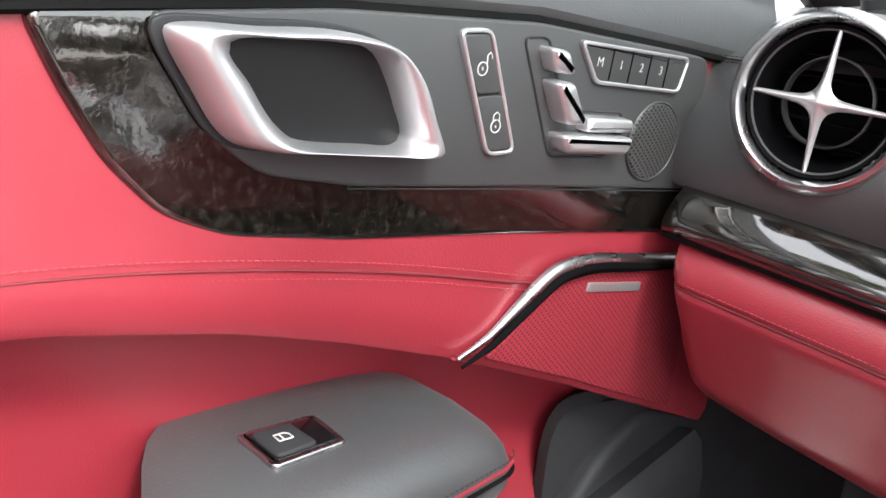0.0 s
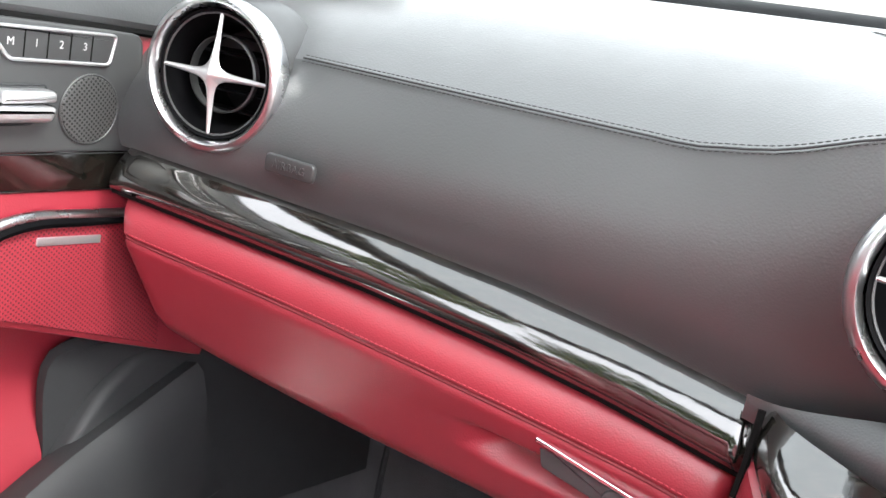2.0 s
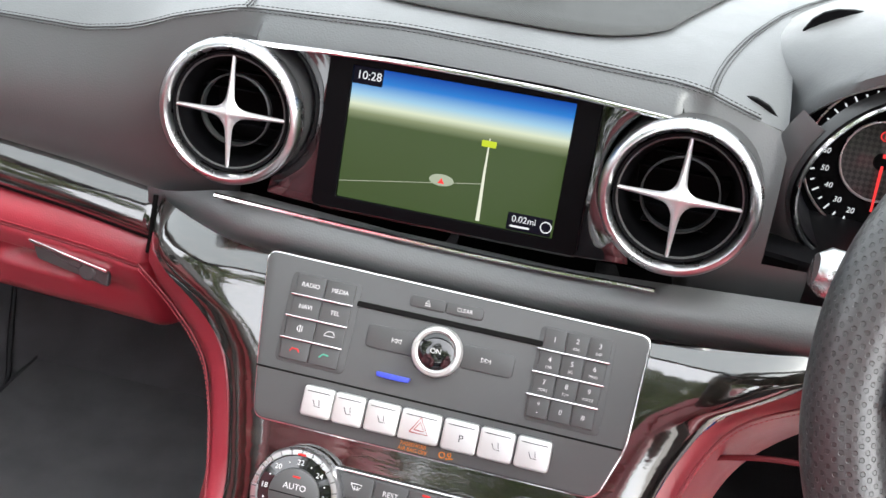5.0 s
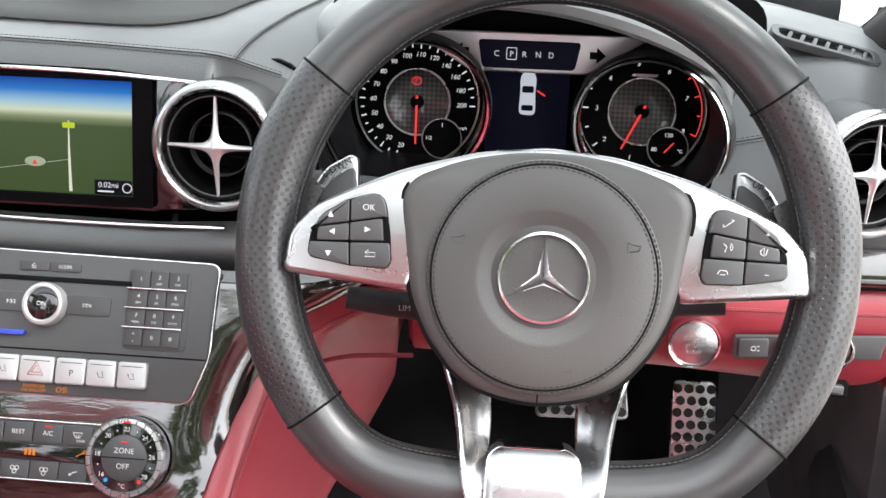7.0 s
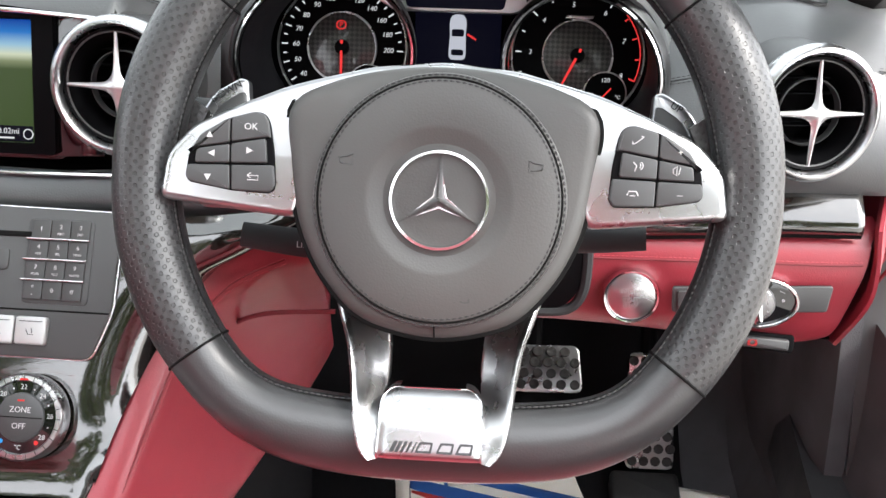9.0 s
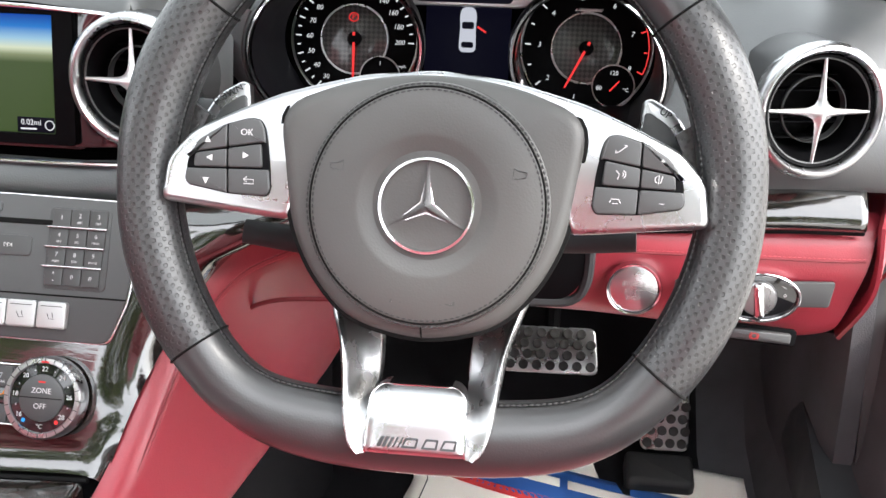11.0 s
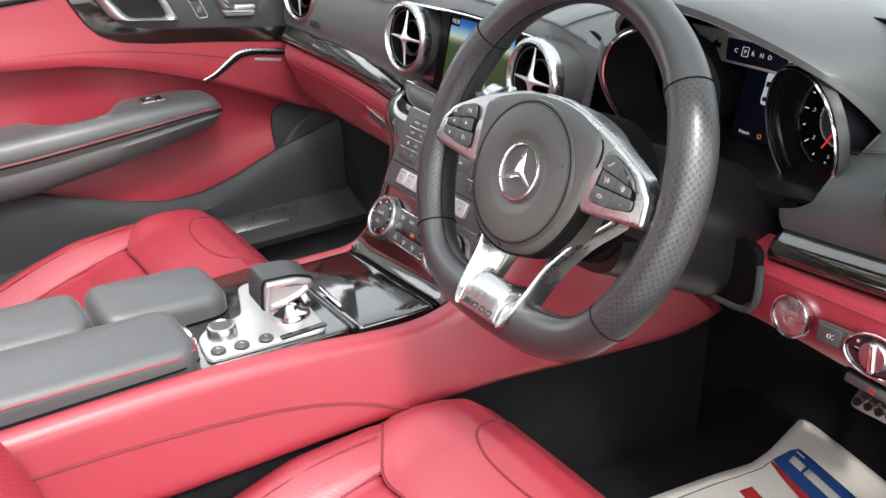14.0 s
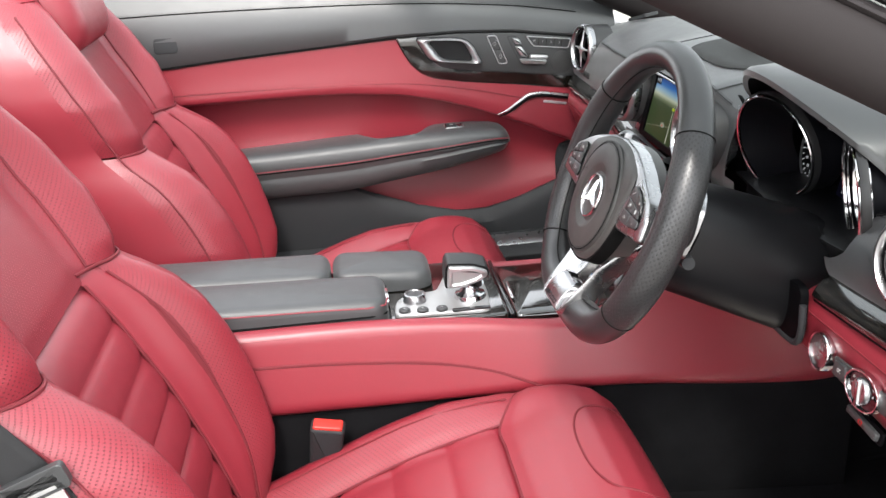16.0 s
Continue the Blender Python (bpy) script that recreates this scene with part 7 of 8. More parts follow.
# ---- passenger door ----
PADLINE = ((-0.95, 0.757), (-0.661, 0.776), (-0.537, 0.785), (-0.349, 0.795), (-0.171, 0.805), (-0.03, 0.806), (0.10, 0.799), (0.232, 0.780), (0.34, 0.763))
LIP = ((-0.95, 0.680), (-0.61, 0.688), (-0.485, 0.689), (-0.294, 0.688), (-0.165, 0.676), (-0.077, 0.657), (-0.013, 0.637), (0.064, 0.609), (0.161, 0.568), (0.25, 0.527), (0.34, 0.486))
STITCH = ((-0.95, 0.705), (-0.658, 0.709), (-0.483, 0.708), (-0.293, 0.704), (-0.170, 0.699), (-0.077, 0.687), (0.02, 0.668), (0.10, 0.648), (0.123, 0.643))
BIN = ((-0.95, 0.50), (-0.509, 0.500), (-0.385, 0.497), (-0.30, 0.467), (-0.243, 0.443), (-0.14, 0.405), (-0.042, 0.381), (0.027, 0.382), (0.10, 0.400), (0.20, 0.438), (0.34, 0.475))
DX = -0.747
DM = plane_m((DX, 0, 0), (0, 1, 0), (0, 0, 1))


def make_door():
    d = thing("passenger_door", "closed car door lined in red and black leather", "car door")
    ys = [-0.95 + 1.29 * i / 70 for i in range(71)]
    # black upper pad with a rolled top
    rows = []
    for y in ys:
        z0 = lin(y, PADLINE)
        zt = lin(y, ((-0.95, 0.972), (-0.647, 0.962), (-0.2, 0.930), (0.1, 0.892), (0.34, 0.850)))
        rows.append([(DX + 0.002, y, z0 - 0.004), (DX + 0.008, y, z0 + 0.004), (DX + 0.006, y, z0 + 0.3 * (zt - z0)), (DX - 0.002, y, z0 + 0.58 * (zt - z0)), (DX - 0.006, y, z0 + 0.62 * (zt - z0)), (DX - 0.016, y, z0 + 0.86 * (zt - z0)), (DX - 0.030, y, zt), (DX - 0.055, y, zt + 0.006), (DX - 0.085, y, zt - 0.002), (DX - 0.088, y, zt - 0.03)])
    part("upper_pad", sheet(rows), M_blk, d, "black leather upper door pad")
    line = [(DX - 0.0025, y, lin(y, PADLINE) + 0.6 * (lin(y, ((-0.95, 0.972), (-0.647, 0.962), (-0.2, 0.930), (0.1, 0.892), (0.34, 0.850))) - lin(y, PADLINE))) for y in (-0.9, -0.6, -0.3, -0.1, 0.1, 0.25)]
    seam(line, d, M_groove, M_blkthread, 0.004, (0, 0, 1), 0.0012, 60, False)
    part("pad_gap", tube([(DX + 0.004, y, lin(y, PADLINE) - 0.003) for y in ys], 0.0028, 6), M_groove, d)
    # red upper panel
    rows = []
    for y in ys:
        z1, z0 = lin(y, PADLINE) - 0.004, lin(y, LIP)
        h = z1 - z0
        rows.append([(DX + 0.001, y, z1), (DX + 0.002, y, z0 + 0.7 * h), (DX + 0.004, y, z0 + 0.35 * h), (DX + 0.008, y, z0 + 0.15 * h), (DX + 0.008, y, z0 + 0.04 * h), (DX + 0.004, y, z0 - 0.002), (DX - 0.006, y, z0 - 0.005), (DX - 0.035, y, z0 + 0.002)])
    part("upper_panel", sheet(rows), M_red, d, "red leather upper door panel")
    seam([(DX + 0.0072, y, lin(y, STITCH)) for y in (-0.95, -0.658, -0.483, -0.293, -0.170, -0.077, 0.02, 0.10, 0.123)], d, M_redseam, M_redthread, 0.0045, (0, 0, 1), 0.0008, 90)
    # recessed red lower panel
    rows = []
    for y in ys:
        z1, z0 = lin(y, LIP) + 0.002, lin(y, BIN) - 0.03
        rows.append([(DX - 0.034 - 0.022 * math.sin(math.pi * min(s * 1.2, 1)), y, z1 + (z0 - z1) * s) for s in [k / 8 for k in range(9)]])
    part("lower_panel", sheet(rows), M_red, d, "recessed red leather lower door panel")
    part("panel_seam", tube([(DX - 0.055, -0.02, 0.59), (DX - 0.046, 0.04, 0.615), (DX - 0.036, 0.06, 0.622)], 0.001, 6), M_redseam, d)
    # black bin along the bottom
    rows = []
    for y in ys:
        z1 = lin(y, BIN)
        rows.append([(DX - 0.05, y, z1 - 0.03), (DX - 0.02, y, z1 - 0.006), (DX + 0.002, y, z1), (DX + 0.010, y, z1 - 0.006), (DX + 0.016, y, z1 - 0.03), (DX + 0.018, y, z1 * 0.5 + 0.16), (DX + 0.01, y, 0.315), (DX - 0.03, y, 0.30)])
    part("lower_bin", sheet(rows), M_plastic, d, "soft black plastic lower door bin")
    part("inner_core", slab(corners([(-0.95, 0.30), (0.36, 0.30), (0.36, 0.80), (-0.95, 0.86)], 0.02), 0.05, 0.004, plane_m((DX - 0.12, 0, 0), (0, 1, 0), (0, 0, 1))), M_dark, d)
    part("outer_skin", slab(corners([(-0.97, 0.20), (0.40, 0.20), (0.40, 0.80), (-0.97, 0.87)], 0.05), 0.03, 0.012, plane_m((DX - 0.15, 0, 0), (0, 1, 0), (0, 0, 1))), M_body, d, "white painted outer door skin")
    # lock pin cover
    part("front_wedge", slab(corners([(0.190, 0.36), (0.200, 0.415), (0.222, 0.445), (0.247, 0.472), (0.285, 0.495), (0.40, 0.490), (0.42, 0.30), (0.20, 0.30)], 0.012, 4), 0.062, 0.008, plane_m((DX - 0.075, 0, 0), (0, 1, 0), (0, 0, 1)), 5), M_plastic, d, "black plastic wedge at the front of the bin")
    part("lock_cover", slab(rrect(0.052, 0.034, 0.008), 0.004, 0.0015, plane_m((DX + 0.003, -0.672, 0.822), (0, 1, 0), (-0.12, 0, 1))), M_plastic, d)
    return d


door = make_door()


def make_door_controls():
    c = thing("door_control_panel", "dark grey door control panel edged in glossy burr wood", "control panel")
    m = DM
    outer = [(-0.168, 0.803), (-0.155, 0.773), (-0.138, 0.742), (-0.115, 0.717), (-0.083, 0.702), (-0.016, 0.690), (0.098, 0.676), (0.262, 0.652), (0.262, 0.773), (0.232, 0.777), (0.10, 0.796), (-0.03, 0.803)]
    part("wood", slab(corners(outer, 0.010, 3), 0.012, 0.004, m @ pose(0, 0, -0.006)), M_wood, c, "glossy black burr-wood surround")
    inner = [(-0.122, 0.801), (-0.108, 0.772), (-0.090, 0.747), (-0.068, 0.730), (-0.015, 0.7185), (0.095, 0.7055), (0.262, 0.684), (0.262, 0.771), (0.232, 0.776), (0.10, 0.795), (-0.03, 0.802)]
    part("plate", slab(corners(inner, 0.010, 3), 0.0145, 0.002, m @ pose(0, 0, -0.006)), M_panel, c, "dark grey control plate")
    part("joint", tube([m @ V((y, z - 0.0005, 0.0065)) for y, z in ((-0.020, 0.7185), (0.095, 0.7045), (0.262, 0.683))], 0.0005, 6), M_plastic, c)
    # tweeter
    t = m @ pose(0.2125, 0.7215, 0.0088)
    part("tweeter", slab(ring2(0.0235, 0.0235, 48), 0.0018, 0.0006, t, dome=0.0015), perforate(material("tweeter_mesh", (0.09, 0.09, 0.09), 0.4, 0.5), 0.0020, 0.2, 0.8, 0.15), c, "round fine-mesh tweeter grille")
    part("tweeter_rim", band(ring2(0.0252, None, 48), ring2(0.0238, None, 48), 0.0016, t), M_panel, c)
    return c


make_door_controls()


# near-black colour stands in for the shade of a deep handle bowl
M_shaderecess = material("shaded_recess_plastic", (0.008, 0.008, 0.0085), 0.5, spec=0.3)


OUTLINE = [(-0.120, 0.799), (-0.075, 0.799), (-0.038, 0.797), (-0.009, 0.790), (0.010, 0.774), (0.021, 0.752), (0.029, 0.734), (0.022, 0.730), (-0.003, 0.733), (-0.045, 0.7385), (-0.088, 0.745), (-0.109, 0.770)]
INLINE = [(-0.091, 0.790), (-0.062, 0.790), (-0.038, 0.788), (-0.020, 0.784), (-0.010, 0.771), (-0.004, 0.758), (0.001, 0.746), (-0.004, 0.742), (-0.020, 0.744), (-0.055, 0.749), (-0.070, 0.758), (-0.082, 0.775)]


def make_door_handle():
    h = thing("door_handle", "satin silver pull handle round a shade-coloured recess", "")
    h.parent = door
    m = DM @ pose(0, 0, 0.008)
    out = inset2(smooth2(OUTLINE, 72), 0.0032)
    inn = [(x + 0.0022, y - 0.0012) for x, y in inset2(smooth2(INLINE, 72), -0.0018)]
    part("frame", slab(inset2(out, -0.0022), 0.0024, 0.0012, m), M_plastic, h, "black handle surround")
    rows = []
    for k in range(17):
        t = k / 16
        z = 0.004 + 0.019 * math.sin(math.pi * (0.02 + 0.93 * t ** 0.85)) ** 0.6
        rows.append([m @ V((a[0] + (b[0] - a[0]) * t, a[1] + (b[1] - a[1]) * t, z)) for a, b in zip(out, inn)])
    rows.append([m @ V((b[0], b[1], 0.0035)) for b in inn])
    part("pull", sheet(rows, close_v=True), M_handle, h, "sculpted satin silver pull", sharp=75)
    # shallow plate; the bowl's shade is put into its colour
    part("recess", slab(inset2(inn, -0.001), 0.0042, 0.0005, m), M_shaderecess, h, "shallow handle recess coloured dark for depth shade")
    return h


make_door_handle()


def make_lock_switch():
    s = thing("lock_switch", "pair of door lock keys in a chrome frame", "switch")
    m = DM @ pose(0, 0, 0.0085)
    o = corners([(0.040, 0.7925), (0.062, 0.7925), (0.0875, 0.7265), (0.0665, 0.7265)], 0.006, 4)
    part("frame", band(inset2(o, -0.0004), inset2(o, 0.0018), 0.003, m), M_handle, s, "chrome key frame")
    top = [(0.0425, 0.790), (0.0605, 0.790), (0.0735, 0.7595), (0.0555, 0.7595)]
    low = [(0.0560, 0.7585), (0.0740, 0.7585), (0.0852, 0.7290), (0.0672, 0.7290)]
    for q, opened in ((top, 1), (low, 0)):
        k = part("key", slab(corners(q, 0.003, 3), 0.0025, 0.0008, m), M_button, s)
        cx, cy = sum(p[0] for p in q) / 4, sum(p[1] for p in q) / 4
        icon(k, cx, cy, m @ pose(0, 0, 0.0027), [circle_pts(0.0034, 0, -0.0015), [(-0.0022, 0.001), (-0.0022, 0.0045), (0.0, 0.006), (0.0022, 0.0045), (0.0022, 0.001 if not opened else 0.003)], [(0, -0.001), (0, -0.0025)]] if not opened else [circle_pts(0.0034, -0.001, -0.002), [(0.0018, 0.0005), (0.0018, 0.0045), (0.0035, 0.006), (0.0052, 0.0045), (0.0052, 0.003)], [(-0.001, -0.001), (-0.001, -0.0028)]], 0.0004)
    return s


make_lock_switch()


def make_seat_switch():
    s = thing("seat_switch", "seat-shaped silver seat adjustment switches", "switch")
    m = DM @ pose(0, 0, 0.0085)
    o = corners([(0.087, 0.788), (0.107, 0.788), (0.125, 0.7475), (0.180, 0.742), (0.168, 0.7155), (0.117, 0.7205)], 0.006, 4)
    part("plate", band(inset2(o, -0.0003), inset2(o, 0.0010), 0.0012, m), M_plastic, s)
    part("head_key", slab(corners([(0.099, 0.7835), (0.114, 0.7815), (0.120, 0.7680), (0.105, 0.7700)], 0.004, 4), 0.012, 0.004, m), M_handle, s, "silver headrest key")
    part("back_key", slab(corners([(0.104, 0.7655), (0.119, 0.7645), (0.133, 0.7400), (0.117, 0.7410)], 0.004, 4), 0.014, 0.004, m), M_handle, s, "silver backrest key")
    part("cushion_key", slab(corners([(0.1140, 0.7360), (0.178, 0.7290), (0.173, 0.7190), (0.119, 0.7250)], 0.004, 4), 0.014, 0.004, m), M_handle, s, "silver cushion key")
    part("front_key", slab(corners([(0.140, 0.7435), (0.180, 0.7390), (0.180, 0.7310), (0.137, 0.7345)], 0.004, 4), 0.010, 0.003, m), M_handle, s, "silver cushion front key")
    return s


make_seat_switch()


def make_memory():
    s = thing("memory_switch", "seat memory keys in a chrome frame", "switch")
    m = DM @ pose(0, 0, 0.0085)
    o = corners([(0.131, 0.7855), (0.236, 0.7725), (0.229, 0.7510), (0.148, 0.7610)], 0.005, 4)
    part("frame", band(inset2(o, -0.0004), inset2(o, 0.0018), 0.003, m), M_handle, s, "chrome key frame")
    part("panel", slab(inset2(o, 0.0017), 0.0018, 0.0005, m), M_button, s)
    for i, ch in enumerate(("M", "1", "2", "3")):
        y = 0.153 + 0.0193 * i - 0.003
        z = 0.7728 - 0.0024 * i
        words(ch, 0.0075, m @ pose(y, z, 0.0020, 0, 0, -7), M_white, s, deep=0.0001)
    for y, z in ((0.1602, 0.7715), (0.178, 0.7692), (0.196, 0.767), (0.2135, 0.7648)):
        part("divider", slab(rrect(0.0008, 0.0185, 0.0002, 2), 0.0025, 0.0003, m @ pose(y, z, 0, 0, 0, -7)), M_groove, s)
    return s


make_memory()


def make_speaker():
    s = thing("door_speaker", "red perforated speaker grille with a silver edge trim", "speaker")
    m = DM @ pose(0, 0, 0.0085)
    trim = [(0.060, 0.6085), (0.083, 0.617), (0.104, 0.6305), (0.126, 0.6445), (0.140, 0.6495), (0.167, 0.6500), (0.21, 0.643), (0.285, 0.630)]
    low = [(y, lin(y, LIP) + 0.003) for y in (0.285, 0.22, 0.16, 0.11, 0.075)]
    out = trim + low
    part("grille", slab(out, 0.004, 0.0015, m @ pose(0, 0, -0.003)), M_redmesh, s)
    up = [V((DX + 0.0115, y, z + 0.002)) for y, z in trim]
    p = spline(up, 50)
    part("trim", tube(p, [0.0012 + 0.0028 * min(1, i / 14) for i in range(51)], 10, flat=0.8), M_satin, s, "curved satin silver edge trim")
    part("trim_gap", tube([q + V((0.001, 0.003, -0.0055)) for q in p], [0.001 + 0.0035 * math.sin(math.pi * min(i / 50, 1)) for i in range(51)], 8), M_dark, s)
    stitches([q + V((0, 0.005, -0.0105)) for q in p[4:30]], 0.004, 0.0008, s, M_redthread)
    part("name_bar", slab(rrect(0.056, 0.0062, 0.001, 3), 0.0012, 0.0004, m @ pose(0.1955, 0.6275, 0.001, 0, 0, -10)), M_handle, s, "plain silver name bar")
    return s


make_speaker()


def make_door_armrest():
    a = thing("armrest", "black leather armrest with red piping", "")
    a.parent = door
    st = ((-0.62, 0.565, 0.455, -0.700), (-0.52, 0.568, 0.460, -0.695), (-0.40, 0.573, 0.465, -0.688), (-0.29, 0.579, 0.470, -0.682), (-0.18, 0.585, 0.487, -0.676), (-0.08, 0.588, 0.500, -0.680), (0.0, 0.588, 0.515, -0.684), (0.04, 0.585, 0.524, -0.687), (0.064, 0.579, 0.530, -0.692), (0.078, 0.568, 0.538, -0.706), (0.086, 0.556, 0.545, -0.738))
    edges = [[(p.x, p.y) for p in spline([(q[0], q[k], 0) for q in st], 120)] for k in (1, 2, 3)]
    inner = [(p.x, p.y) for p in spline([(-0.62, -0.80, 0), (-0.30, -0.800, 0), (-0.26, -0.778, 0), (-0.225, -0.728, 0), (-0.18, -0.720, 0), (-0.135, -0.728, 0), (-0.105, -0.780, 0), (-0.08, -0.801, 0), (0.0, -0.802, 0), (0.1, -0.80, 0)], 120)]
    def at(y):
        return [lin(y, e) for e in edges]
    ys = [-0.62 + 0.705 * (1 - (1 - i / 60) ** 1.6) for i in range(61)]
    rows = []
    for y in ys:
        t, b, x1 = at(y)
        x0 = lin(y, inner)
        h = t - b
        sec = [(x0, t - 0.004), (x0 + 0.02, t), ((x0 + x1) / 2, t + 0.002), (x1 - 0.022, t), (x1 - 0.008, t - 0.005), (x1, t - 0.016), (x1 + 0.001, t - 0.45 * h), (x1 - 0.004, t - 0.52 * h), (x1 - 0.004, t - 0.56 * h), (x1 - 0.001, t - 0.62 * h), (x1 - 0.006, b + 0.012), (x1 - 0.02, b), (x0, b)]
        rows.append([(x, y, z) for x, z in sec])
    bm = sheet(rows, close_v=True)
    bm.verts.ensure_lookup_table()
    bm.faces.new(bm.verts[-13:])
    part("pad", bm, M_lid, a)
    line = [(at(y)[2] + 0.0015, y, at(y)[0] - 0.40 * (at(y)[0] - at(y)[1])) for y in ys[:-4]]
    part("piping", tube([V(p) + V((-0.001, 0, 0.004)) for p in line], 0.0012, 6), M_red, a, "thin red piping")
    part("seam", tube(line, 0.0014, 6), M_groove, a)
    stitches([V(p) + V((0.0, 0, 0.009)) for p in line], parent=a, mat=M_blkthread)
    m = plane_m((-0.7400, -0.044, 0.5890), (0, 1, -0.02), (-1, 0, 0.02))
    w = thing("window_switch", "black window switch in a silver frame on the armrest", "switch")
    o = corners([(-0.024, 0.017), (0.022, 0.015), (0.021, -0.016), (-0.023, -0.018)], 0.004, 4)
    part("frame", slab(o, 0.003, 0.0012, m), M_satin, w, "silver switch frame")
    part("well", slab(inset2(o, 0.0035), 0.0034, 0.0005, m), M_gloss, w)
    part("rocker", slab(corners([(-0.019, 0.0115), (0.004, 0.011), (0.006, -0.012), (-0.018, -0.013)], 0.003, 3), 0.0052, 0.0015, m), M_plastic, w)
    icon(w, -0.007, 0.0, m @ pose(0, 0, 0.0054), [[(-0.004, -0.003), (-0.004, 0.003), (0.002, 0.003), (0.004, 0.001), (0.004, -0.003), (-0.004, -0.003)], [(-0.001, -0.003), (-0.001, 0.003)]], 0.0005)
    return a


make_door_armrest()


def make_kick():
    k = thing("footwell_side_trim", "black plastic trim in the passenger footwell side", "trim panel", kind="structure")
    part("panel", pad([(-0.80, 0.205, 0.30), (-0.79, 0.205, 0.42), (-0.785, 0.215, 0.515), (-0.76, 0.30, 0.515)], [(-0.74, 0.62, 0.24), (-0.74, 0.62, 0.35), (-0.74, 0.60, 0.48), (-0.74, 0.55, 0.53)], 0.012, 24, 14, 0.1, 0.1, 0.01), M_plastic, k)
    s = thing("sill_plate", "bright metal entry sill plate beside the passenger seat", "sill plate")
    part("plate", slab(corners([(-0.08, -0.02), (0.20, -0.02), (0.22, 0.02), (-0.08, 0.02)], 0.005), 0.005, 0.002, plane_m((-0.712, 0, 0.305), (0, 1, 0), (-0.9, 0, 0.45))), M_satin, s)
    part("support", slab(corners([(-0.95, -0.05), (0.35, -0.05), (0.35, 0.05), (-0.95, 0.05)], 0.005), 0.02, 0.004, plane_m((-0.715, 0, 0.287), (0, 1, 0), (-0.9, 0, 0.45))), M_plastic, s)


make_kick()

